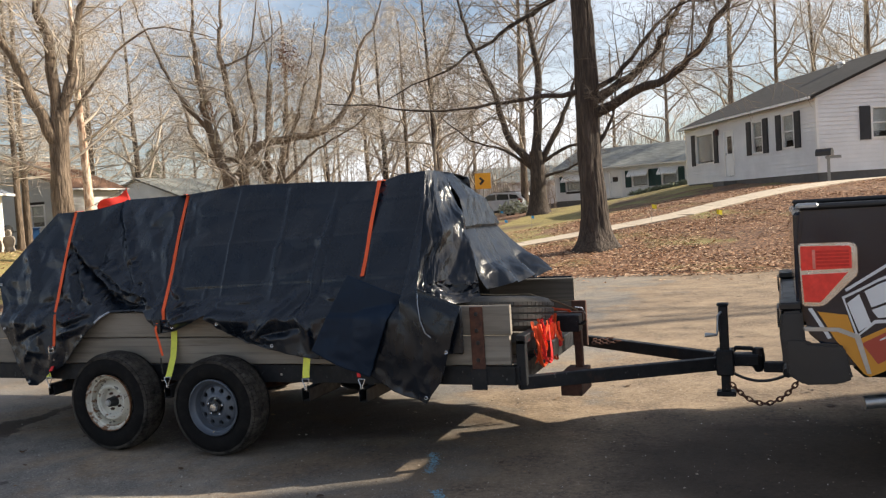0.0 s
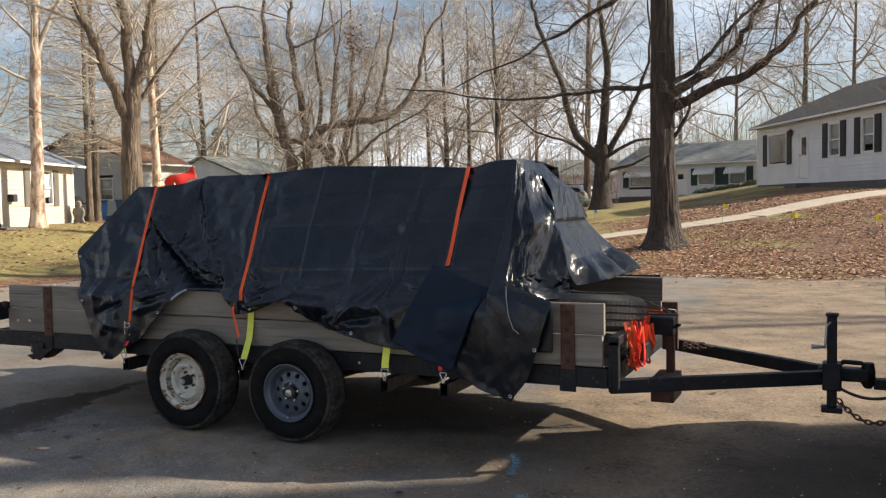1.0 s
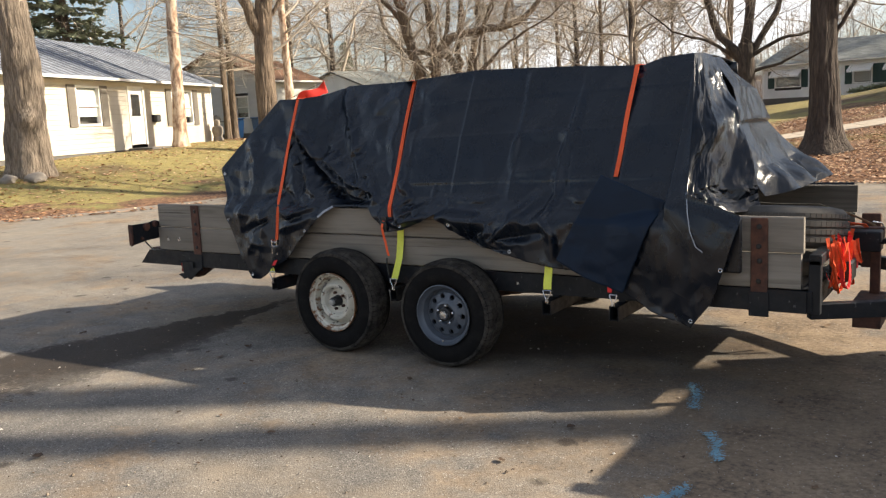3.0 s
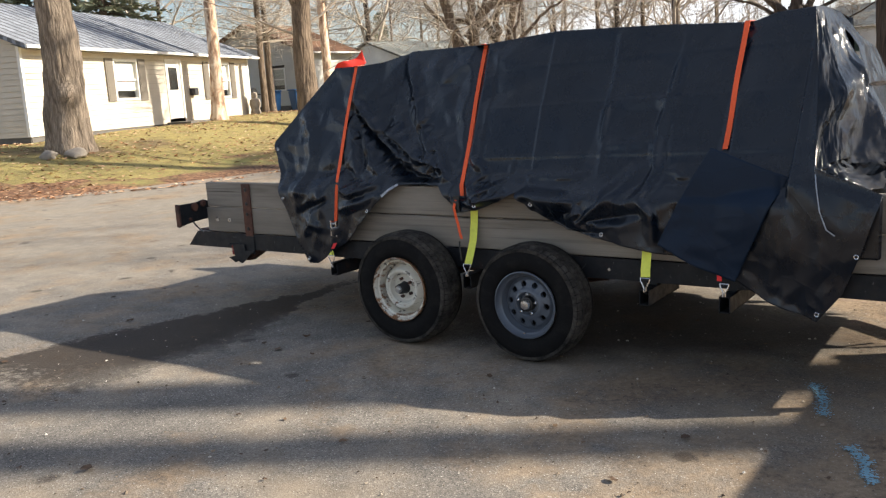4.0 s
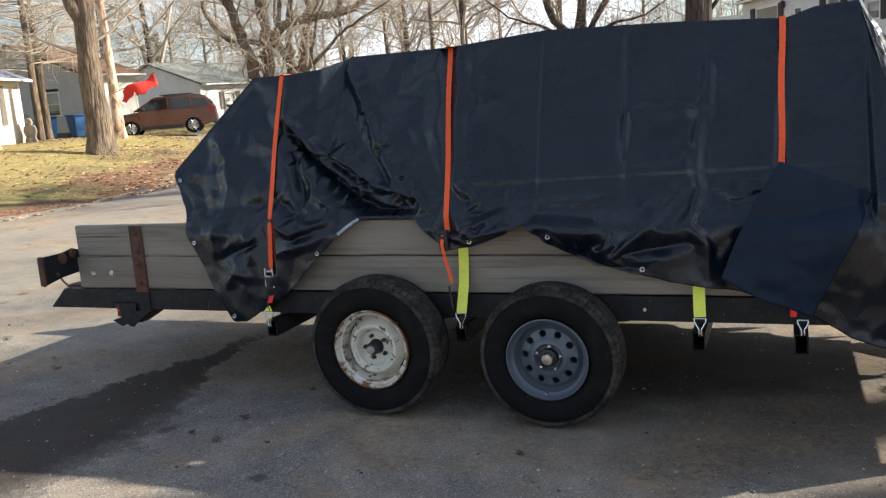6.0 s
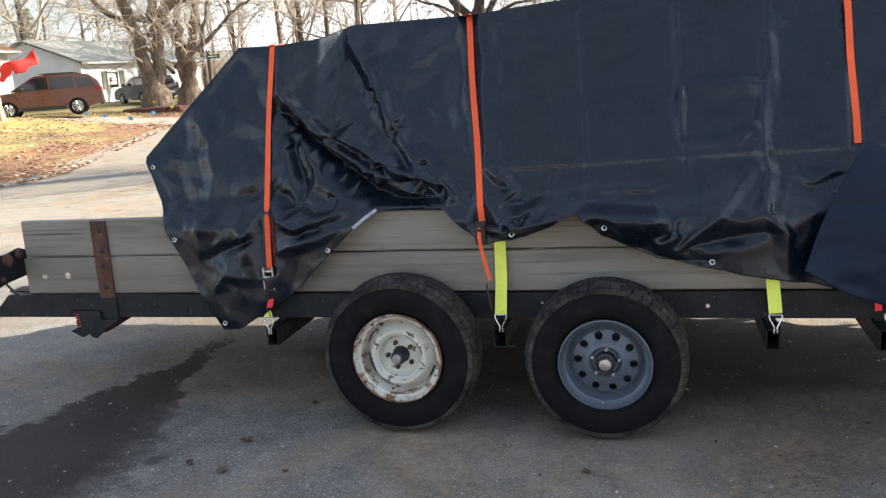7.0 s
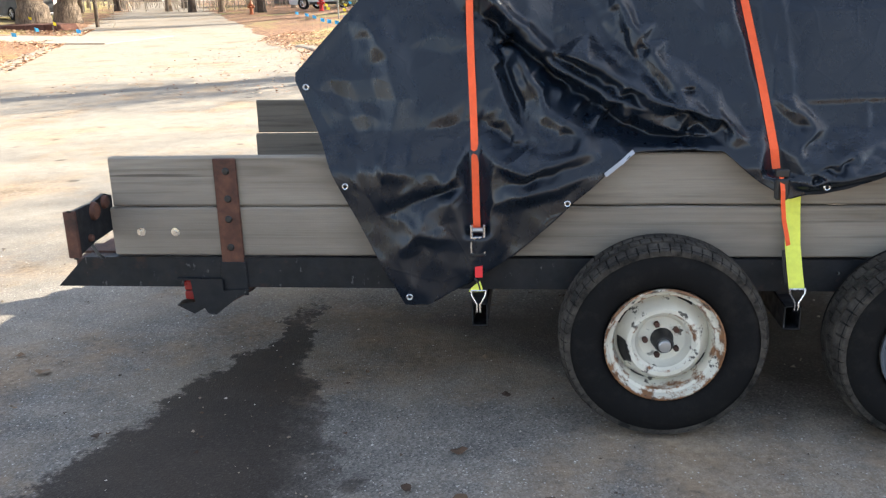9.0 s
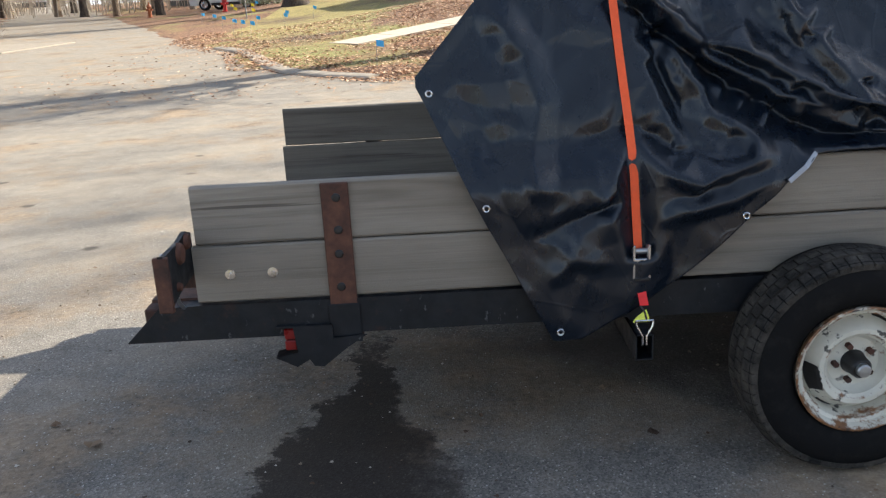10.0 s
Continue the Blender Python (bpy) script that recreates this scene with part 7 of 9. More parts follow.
def build_truck():
    T = thing("pickup_truck", (7.0, 0.8, 0), "black pickup truck with amber and white vinyl lettering panels", "truck")
    yn, yf = -0.15, 1.90
    bm = bmesh.new()
    # bed sides, floor and tailgate
    side = [(4.51, 1.42), (4.49, 1.25), (4.495, 0.95), (4.53, 0.78), (4.70, 0.62), (5.05, 0.58), (5.10, 0.80), (5.22, 0.98), (5.45, 1.06), (5.68, 0.98), (5.80, 0.80), (5.85, 0.58), (6.35, 0.58), (6.35, 1.42)]
    prism(bm, side, yn, yn + 0.07)
    bmesh.ops.bevel(bm, geom=[e for e in bm.edges if all(abs(v.co.y - yn) < 1e-4 for v in e.verts)], offset=0.018, segments=2, affect='EDGES')
    bed = part("bed_side", bm, M_TRUCK, T, "", True)
    bm = bmesh.new()
    prism(bm, side, yf - 0.07, yf)
    part("bed_side", bm, M_TRUCK, T)
    part("tailgate", boxed(4.475, 4.53, yn + 0.075, yf - 0.075, 0.82, 1.41, 0.015), M_TRUCK, T)
    part("bed_floor", boxed(4.52, 6.35, yn + 0.08, yf - 0.08, 0.80, 0.85), M_BLACKPLASTIC, T)
    for y in (yn - 0.005, yf - 0.075):
        part("bed_rail", boxed(4.50, 6.33, y, y + 0.09, 1.418, 1.45, 0.012), M_BLACKPLASTIC, T)
    part("rail_end", boxed(4.49, 4.60, yn - 0.008, yn + 0.09, 1.424, 1.455, 0.01), M_DULLSTEEL, T)
    # cab and bonnet
    bm = bmesh.new()
    prism(bm, [(6.38, 0.55), (6.38, 1.42), (6.52, 1.90), (7.0, 1.98), (8.1, 1.96), (8.75, 1.42), (9.9, 1.32), (10.05, 1.15), (10.08, 0.6), (9.9, 0.5)], yn + 0.02, yf - 0.02)
    bmesh.ops.bevel(bm, geom=list(bm.edges), offset=0.05, segments=2, affect='EDGES')
    part("cab", bm, M_TRUCK, T, "", True)
    for y in (yn + 0.012, yf - 0.018):
        bm = bmesh.new()
        prism(bm, [(6.62, 1.42), (6.68, 1.82), (7.3, 1.88), (7.3, 1.42)], y, y + 0.006)
        prism(bm, [(7.38, 1.42), (7.38, 1.88), (8.05, 1.86), (8.55, 1.42)], y, y + 0.006)
        part("side_window", bm, M_DARKGLASS, T)
    # bumper with step pads
    bm = bmesh.new()
    prism(bm, [(4.40, 0.62), (4.385, 0.80), (4.40, 0.90), (4.50, 0.905), (4.52, 0.62)], yn - 0.02, yf + 0.02)
    bmesh.ops.bevel(bm, geom=list(bm.edges), offset=0.012, segments=2, affect='EDGES')
    bumper = part("bumper", bm, M_BUMPER, T, "", True)
    for y0 in (yn - 0.02, yf - 0.32):
        part("step_pad", boxed(4.39, 4.50, y0 + 0.03, y0 + 0.30, 0.905, 0.945, 0.008), M_BLACKPLASTIC, bumper)
        bm = bmesh.new()
        for k in range(9):
            box(bm, 4.378, 4.388, y0 + 0.04, y0 + 0.30, 0.815 + 0.0115 * k, 0.8205 + 0.0115 * k)
        part("step_ribs", bm, M_BLACKPLASTIC, bumper)
    for y in (yn - 0.035, yf):
        bm = bmesh.new()
        prism(bm, [(4.416, 0.575), (4.403, 0.72), (4.415, 0.765), (4.50, 0.765), (4.525, 0.740), (4.67, 0.733), (4.692, 0.715), (4.719, 0.584), (4.727, 0.555), (4.66, 0.528), (4.496, 0.522)], y, y + 0.035)
        bmesh.ops.bevel(bm, geom=list(bm.edges), offset=0.012, segments=2, affect='EDGES')
        part("bumper_end", bm, M_BUMPER, bumper, "", True)
    bm = bmesh.new()
    prism(bm, [(4.50, 0.80), (4.66, 0.795), (4.74, 0.76), (4.79, 0.58), (4.81, 0.58), (4.765, 0.775), (4.67, 0.815), (4.50, 0.82)], yn - 0.008, yn + 0.02)
    part("wheel_lip", bm, M_DULLSTEEL, T)
    # tail light: chrome surround, two red lenses with a clear band
    for y, s in ((yn, -1), (yf, 1)):
        d0, d1 = (y - 0.012, y + 0.03) if s < 0 else (y - 0.03, y + 0.012)
        bm = bmesh.new()
        prism(bm, [(4.494, 1.250), (4.745, 1.248), (4.768, 1.230), (4.768, 1.085), (4.615, 0.935), (4.590, 0.925), (4.503, 0.928)], d0, d1)
        bmesh.ops.bevel(bm, geom=list(bm.edges), offset=0.008, segments=2, affect='EDGES')
        tl = part("tail_light", bm, M_CLEARLENS, T, "chrome-edged tail light", True)
        e0, e1 = (y - 0.018, y - 0.011) if s < 0 else (y + 0.011, y + 0.018)
        for poly in ([(4.503, 1.236), (4.728, 1.232), (4.740, 1.222), (4.740, 1.118), (4.503, 1.112)], [(4.505, 1.090), (4.720, 1.096), (4.605, 0.965), (4.585, 0.948), (4.512, 0.950)]):
            bm = bmesh.new()
            prism(bm, poly, e0, e1)
            lens = part("red_lens", bm, M_TAILRED, tl, "red lens")
            if len(poly) == 5 and poly[0][1] > 1.2:
                f0, f1 = (e0 - 0.003, e0) if s < 0 else (e1, e1 + 0.003)
                for k in range(5):
                    part("lens_ridge", boxed(4.575, 4.728, f0, f1, 1.128 + 0.018 * k, 1.139 + 0.018 * k), M_REDBRIGHT, lens)
                part("lens_pane", boxed(4.558, 4.572, f0, f1, 1.120, 1.216), M_REDPALE, lens)
    # vinyl panels as plain shapes
    k = yn - 0.002
    def panel(poly, mat, lift):
        bm = bmesh.new()
        prism(bm, poly, k - lift, k + 0.001)
        part("vinyl_panel", bm, mat, bed)
    panel([(4.528, 0.914), (4.547, 0.918), (4.634, 0.762), (4.616, 0.757)], M_WHITEVINYL, 0.001)
    panel([(4.573, 0.898), (4.711, 0.879), (4.749, 0.749), (4.885, 0.813), (5.03, 0.87), (5.0, 0.64), (4.877, 0.595), (4.804, 0.563), (4.775, 0.579), (4.651, 0.752)], M_ORANGEVINYL, 0.0015)
    panel([(4.705, 1.011), (5.25, 1.355), (5.25, 1.335), (4.709, 0.997)], M_WHITEVINYL, 0.001)
    panel([(4.688, 0.971), (4.78, 1.016), (4.856, 1.058), (4.98, 1.11), (4.97, 0.84), (4.836, 0.834), (4.75, 0.764)], M_WHITEVINYL, 0.003)
    panel([(4.700, 0.963), (4.779, 1.003), (4.856, 1.044), (4.97, 1.09), (4.96, 0.855), (4.834, 0.852), (4.756, 0.780)], M_TRUCK, 0.0042)
    panel([(4.711, 0.939), (4.768, 0.984), (4.818, 0.833), (4.761, 0.793)], M_WHITEVINYL, 0.0055)
    panel([(4.793, 0.997), (4.855, 1.031), (4.955, 1.07), (4.95, 0.965), (4.822, 0.916)], M_WHITEVINYL, 0.0055)
    panel([(4.822, 0.903), (4.95, 0.95), (4.95, 0.87), (4.849, 0.862)], M_WHITEVINYL, 0.0055)
    panel([(4.772, 0.733), (4.96, 0.83), (4.95, 0.685), (4.841, 0.628)], M_REDVINYL, 0.003)
    panel([(4.855, 0.755), (4.90, 0.777), (4.90, 0.768), (4.855, 0.746)], M_WHITEVINYL, 0.0045)
    # wheels, hitch, exhaust
    for x in (5.45, 9.0):
        for y, f in ((yn + 0.16, 0), (yf - 0.16, 180)):
            w = new("wheel")
            bm = bmesh.new()
            lathe(bm, [(0.22, -0.11), (0.25, -0.125), (0.36, -0.125), (0.395, -0.09), (0.40, 0.0), (0.395, 0.09), (0.36, 0.125), (0.25, 0.125), (0.22, 0.11)], 48)
            part("tyre", bm, M_RUBBER, w, "", True)
            bm = bmesh.new()
            lathe(bm, [(0.225, -0.115), (0.21, -0.10), (0.19, -0.05), (0.12, -0.06), (0.06, -0.09), (0.0005, -0.09)], 40)
            part("rim", bm, M_GREYRIM, w, "", True)
            hold(w, T)
            w.matrix_basis = pose(x, y, 0.40, 0, 0, f)
    part("hitch", boxed(4.28, 4.60, 0.76, 0.84, 0.40, 0.46, 0.006), M_BLACK, T)
    part("hitch_bar", tubed([(4.42, 0.55, 0.44), (4.42, 1.05, 0.44)], 0.03, 8), M_BLACK, T, smooth=True)
    part("exhaust_pipe", tubed([(5.0, 0.02, 0.42), (4.78, -0.02, 0.40)], 0.035, 14), M_DULLSTEEL, T, smooth=True)
    part("spare_under_bed", boxed(4.75, 6.3, 0.1, 1.5, 0.50, 0.78, 0.05), M_BLACKPLASTIC, T)


build_truck()


def build_car(name, label, at, yaw, paint, L=4.5, W=1.84, H=1.68, glow=False):
    """A small sport utility car about the origin, its nose towards +x."""
    C = thing(name, (0, 0, 0), label, "car")
    h = W / 2
    low = [(-L / 2, 0.42), (-L / 2 - 0.03, 0.62), (-L / 2 + 0.02, 0.98), (-0.9, 1.02), (0.8, 1.0), (L / 2 - 0.55, 0.92), (L / 2 - 0.08, 0.78), (L / 2, 0.55), (L / 2 - 0.05, 0.30), (L / 2 - 0.42, 0.26)]
    arch = []
    for cx in (L / 2 - 0.92, -L / 2 + 0.92):
        for a in range(0, 181, 30):
            arch.append((cx + 0.37 * math.cos(radians(a)), 0.28 + 0.38 * math.sin(radians(a))))
        if cx > 0:
            arch.append((0.0, 0.24))
    bm = bmesh.new()
    prism(bm, low + arch, -h, h)
    bmesh.ops.triangulate(bm, faces=[f for f in bm.faces if len(f.verts) > 4])
    part("body", bm, paint, C)
    bm = bmesh.new()
    prism(bm, [(-L / 2 + 0.03, 0.98), (-L / 2 + 0.22, H - 0.22), (-L / 2 + 0.45, H - 0.03), (-0.3, H), (0.25, H - 0.04), (1.15, 1.0)], -h + 0.12, h - 0.12)
    bmesh.ops.bevel(bm, geom=list(bm.edges), offset=0.05, segments=2, affect='EDGES')
    part("cabin", bm, paint, C, "", True)
    for s in (-1, 1):
        y = s * (h - 0.118)
        for poly in ([(0.98, 1.04), (0.28, H - 0.12), (-0.25, H - 0.09), (-0.25, 1.04)], [(-0.32, 1.04), (-0.32, H - 0.09), (-1.15, H - 0.12), (-1.2, 1.04)], [(-1.28, 1.06), (-1.24, H - 0.13), (-1.78, H - 0.20), (-1.95, 1.08)]):
            bm = bmesh.new()
            prism(bm, poly, y - 0.006, y + 0.006)
            part("side_window", bm, M_DARKGLASS, C)
        bm = bmesh.new()
        prism(bm, [(-L / 2 - 0.02, 0.82), (-L / 2 + 0.03, 1.06), (-L / 2 + 0.32, 1.06), (-L / 2 + 0.26, 0.90)], s * (h - 0.01) - 0.02, s * (h - 0.01) + 0.02)
        part("tail_light", bm, M_REDLENS, C)
        bm = bmesh.new()
        box(bm, -L / 2 + 1.34, L / 2 - 1.34, s * h - 0.012, s * h + 0.012, 0.25, 0.40, 0.004)
        part("sill_trim", bm, M_BLACKPLASTIC, C)
        part("mirror", boxed(0.62, 0.80, s * (h + 0.08) - 0.08, s * (h + 0.08) + 0.08, 1.02, 1.16, 0.03), M_BLACKPLASTIC, C)
        part("roof_bar", tubed([(-1.4, s * (h - 0.22), H - 0.01), (-1.2, s * (h - 0.22), H + 0.04), (0.0, s * (h - 0.22), H + 0.04)], 0.018, 6), M_BLACKPLASTIC, C)
    bm = bmesh.new()
    prism(bm, [(-L / 2 + 0.02, 1.08), (-L / 2 + 0.17, H - 0.24), (-L / 2 + 0.19, H - 0.24), (-L / 2 + 0.05, 1.08)], -h + 0.25, h - 0.25)
    part("rear_window", bm, M_DARKGLASS, C)
    part("rear_bumper", boxed(-L / 2 - 0.06, -L / 2 + 0.12, -h + 0.02, h - 0.02, 0.34, 0.60, 0.04), M_BLACKPLASTIC, C)
    part("bumper_strip", boxed(-L / 2 - 0.065, -L / 2 - 0.055, -h + 0.3, h - 0.3, 0.50, 0.62, 0.003), M_DULLSTEEL, C)
    for cx in (L / 2 - 0.92, -L / 2 + 0.92):
        for s in (-1, 1):
            w = new("wheel")
            bm = bmesh.new()
            lathe(bm, [(0.21, -0.10), (0.30, -0.11), (0.34, -0.06), (0.34, 0.06), (0.30, 0.11), (0.21, 0.10)], 36)
            part("tyre", bm, M_RUBBER, w, "", True)
            bm = bmesh.new()
            for k in range(10):
                t = 2 * math.pi * k / 10
                tube(bm, [(0.03 * math.cos(t), -0.10, 0.03 * math.sin(t)), (0.21 * math.cos(t), -0.095, 0.21 * math.sin(t))], 0.02, 4)
            lathe(bm, [(0.215, -0.105), (0.20, -0.09), (0.20, 0.02)], 36)
            part("rim", bm, M_CHROME, w)
            hold(w, C)
            w.matrix_basis = pose(cx, s * (h - 0.10), 0.34, 0, 0, 0 if s < 0 else 180)
    C.matrix_basis = pose(*at, 0, 0, yaw)
    return C


build_car("parked_car", "copper brown compact sport utility car on a driveway", (-22.35, 26.45, terrain(-22.35, 26.45) + 0.06), 213, M_COPPER, 4.3, 1.8, 1.58)
build_car("parked_car", "silver car parked by the far houses", (-12.0, 47.5, terrain(-12.0, 47.5) + 0.05), 165, M_SILVER, 4.4, 1.8, 1.5)
build_car("parked_van", "black car parked behind the old tree", (-27.4, 41.6, terrain(-27.4, 41.6) + 0.05), 150, M_SHUTTER_BLACK, 4.2, 1.8, 1.5)

# ---- street things ----
M_BIN = plain("blue_bin_plastic", (0.02, 0.09, 0.24), 0.45, 0, 0.15, 5)
M_GRILL = plain("black_grill_paint", (0.014, 0.014, 0.015), 0.4, 0, 0.2, 9)
M_FLAG = plain("red_nylon", (0.62, 0.03, 0.02), 0.7, 0, 0.15, 4)
M_SIGNYELLOW = plain("yellow_sign_sheet", (0.80, 0.36, 0.01), 0.4, 0, 0.06, 8)
M_SIGNGREEN = plain("green_sign_sheet", (0.015, 0.14, 0.08), 0.4, 0, 0.08, 8)
M_POST = plain("galvanised_post", (0.26, 0.26, 0.25), 0.5, 0.6, 0.12, 9)
M_POLE = bark_material("creosoted_pole", (0.07, 0.05, 0.035), (0.16, 0.12, 0.09))
M_HYDRANT_RED = plain("red_hydrant_paint", (0.45, 0.02, 0.02), 0.5, 0, 0.15, 9)
M_HYDRANT_OCHRE = plain("rusty_orange_hydrant_paint", (0.30, 0.09, 0.03), 0.6, 0, 0.2, 9)
M_FLAGYELLOW = plain("yellow_flag_vinyl", (0.85, 0.68, 0.03), 0.5, 0, 0.06, 9)
M_FLAGBLUE = plain("blue_flag_vinyl", (0.06, 0.38, 0.74), 0.5, 0, 0.06, 9)
M_STONE = concrete_material("field_stone", (0.27, 0.235, 0.195))
M_MULCH = plain("dark_red_mulch", (0.09, 0.035, 0.022), 0.95, 0, 0.4, 8, 0.8)


def wheelie_bin():
    b = thing("wheelie_bin", (0, 0, 0), "blue plastic wheelie bin beside the house", "bin", "household bins")
    bm = bmesh.new()
    vs = [bm.verts.new(p) for p in ((-0.22, -0.25, 0.05), (0.22, -0.25, 0.05), (0.22, 0.25, 0.05), (-0.22, 0.25, 0.05), (-0.30, -0.33, 0.98), (0.30, -0.33, 0.98), (0.30, 0.35, 0.98), (-0.30, 0.35, 0.98))]
    for f in ((0, 3, 2, 1), (4, 5, 6, 7), (0, 1, 5, 4), (1, 2, 6, 5), (2, 3, 7, 6), (3, 0, 4, 7)):
        bm.faces.new([vs[i] for i in f])
    bmesh.ops.bevel(bm, geom=list(bm.edges), offset=0.04, segments=2, affect='EDGES')
    part("body", bm, M_BIN, b, "", True)
    part("lid", boxed(-0.33, 0.33, -0.37, 0.38, 0.985, 1.06, 0.03), M_BIN, b)
    part("handle", tubed([(-0.25, 0.42, 1.0), (0.25, 0.42, 1.0)], 0.02, 8), M_BIN, b)
    for x in (-0.27, 0.27):
        part("wheel", tubed([(x - 0.03, 0.28, 0.11), (x + 0.03, 0.28, 0.11)], 0.11, 16), M_BLACKPLASTIC, b)
    return b


b = wheelie_bin()
copy_thing(b, pose(-27.5, 26.9, terrain(-27.5, 26.9) + 0.03, 0, 0, 75))
b.matrix_basis = pose(-29.2, 27.0, terrain(-29.2, 27.0) + 0.03, 0, 0, 60)

g = Vector((-28.9, 25.0, terrain(-28.9, 25.0)))
grill = thing("barbecue_grill", tuple(g), "black barbecue grill at the corner of the house", "grill")
bm = bmesh.new()
tube(bm, [g + Vector((-0.45, 0, 0.95)), g + Vector((0.45, 0, 0.95))], 0.26, 12)
part("hood", bm, M_GRILL, grill, "", True)
for dx in (-0.4, 0.4):
    for dy in (-0.2, 0.2):
        part("leg", tubed([g + Vector((dx, dy, 0)), g + Vector((dx, dy, 0.9))], 0.02, 6), M_GRILL, grill)
part("shelf", boxed(g.x + 0.5, g.x + 0.95, g.y - 0.2, g.y + 0.2, g.z + 0.86, g.z + 0.90), M_GRILL, grill)

# red flag on the pale trunk
f0 = Vector((-20.35, 21.75, 2.55))
flag = thing("flag", tuple(f0), "red cloth flag hanging from a short pole on the pale trunk", "flag")
verts, faces = [], []
for j in range(9):
    for i in range(15):
        u, v = i / 14, j / 8
        verts.append((f0.x + 1.0 * u + 0.04 * math.sin(9 * u + 3 * v), f0.y + 0.75 * u + 0.10 * math.sin(8 * u + 2 * v), f0.z + 0.62 * u * (0.4 + 0.6 * v) - (0.34 + 0.10 * math.sin(13 * u) + 0.07 * math.sin(29 * u)) * (1 - v) * (1 - 0.65 * u) + 0.06 * math.sin(7 * u)))
for j in range(8):
    for i in range(14):
        faces.append((j * 15 + i, j * 15 + i + 1, (j + 1) * 15 + i + 1, (j + 1) * 15 + i))
cloth = raw("cloth", verts, faces, M_FLAG, flag, "", True)
s = cloth.modifiers.new("thickness", 'SOLIDIFY')
s.thickness = 0.006
part("pole", tubed([f0 + Vector((-0.35, -0.2, -0.1)), f0 + Vector((1.0, 0.75, 0.62))], 0.015, 6), M_POST, flag)

# signs and poles
p = Vector((-8.8, 34.9, terrain(-8.8, 34.9)))
sgn = thing("road_sign", tuple(p), "yellow diamond road sign with a black arrow bar", "sign")
part("post", tubed([p + Vector((0, 0, -0.3)), p + Vector((0, 0, 2.9))], 0.03, 8), M_POST, sgn)
bm = boxed(-0.38, 0.38, -0.008, 0.008, -0.38, 0.38, 0.004, Matrix.Translation(p + Vector((0, -0.04, 2.22))) @ Matrix.Rotation(radians(18), 4, 'Z'))
plate = part("plate", bm, M_SIGNYELLOW, sgn)
for rot in (45, -45):
    bm = boxed(-0.23, 0.05, -0.004, 0.004, -0.05, 0.05, 0, Matrix.Translation(p + Vector((0.02, -0.056, 2.22))) @ Matrix.Rotation(radians(18), 4, 'Z') @ Matrix.Rotation(radians(rot), 4, 'Y'))
    part("chevron", bm, M_BLACKPLASTIC, plate)
p = Vector((-20.2, 36.0, terrain(-20.2, 36.0)))
sgn = thing("street_sign", tuple(p), "green street name sign on a timber post", "sign")
part("post", tubed([p + Vector((0, 0, -0.3)), p + Vector((0, 0, 2.75))], 0.09, 10), M_POLE, sgn)
part("blade", boxed(p.x - 0.1, p.x + 0.65, p.y - 0.11, p.y - 0.10, p.z + 2.35, p.z + 2.55, 0.003), M_SIGNGREEN, sgn)
part("lettering", boxed(p.x + 0.02, p.x + 0.52, p.y - 0.114, p.y - 0.111, p.z + 2.42, p.z + 2.48), M_TRIM, sgn)
for x, y, hgt in ((-31.2, 55.6, 9.5), (-36.0, 72.0, 9.5)):
    z = terrain(x, y)
    pole = thing("utility_pole", (x, y, z), "weathered timber utility pole with a crossarm", "pole", "utility poles")
    part("shaft", tubed([(x, y, z - 0.5), (x, y, z + hgt)], [0.16, 0.11], 10), M_POLE, pole, "", True)
    part("crossarm", boxed(x - 1.1, x + 1.1, y - 0.06, y + 0.06, z + hgt - 0.7, z + hgt - 0.55), M_POLE, pole)
p = Vector((-38.0, 78.0, terrain(-38.0, 78.0)))
stp = thing("stop_sign", tuple(p), "small red octagonal stop sign far up the street", "sign")
part("post", tubed([p, p + Vector((0, 0, 2.6))], 0.03, 6), M_POST, stp)
bm = bmesh.new()
prism(bm, [(p.x + 0.38 * math.cos(radians(22.5 + 45 * k)), p.z + 2.3 + 0.38 * math.sin(radians(22.5 + 45 * k))) for k in range(8)], p.y - 0.05, p.y - 0.04)
part("plate", bm, M_FLAG, stp)


def hydrant(x, y, mat, lab):
    z = terrain(x, y) + 0.02
    h = thing("fire_hydrant", (x, y, z), lab, "hydrant")
    bm = bmesh.new()
    lathe(bm, [(0.16, 0.0), (0.16, 0.05), (0.10, 0.06), (0.10, 0.50), (0.14, 0.52), (0.14, 0.57), (0.11, 0.60), (0.07, 0.70), (0.0005, 0.74)], 16, 'Z', (x, y, z))
    part("barrel", bm, mat, h, "", True)
    part("outlet", tubed([(x - 0.19, y, z + 0.42), (x + 0.19, y, z + 0.42)], 0.06, 10), mat, h)
    part("outlet", tubed([(x, y - 0.18, z + 0.40), (x, y, z + 0.40)], 0.07, 10), mat, h)
    part("nut", tubed([(x, y, z + 0.72), (x, y, z + 0.80)], 0.03, 6), mat, h)


hydrant(-11.5, 43.1, M_HYDRANT_RED, "bright red fire hydrant at the lawn's edge")
hydrant(-16.35, 46.5, M_HYDRANT_OCHRE, "rusty orange fire hydrant by the street")

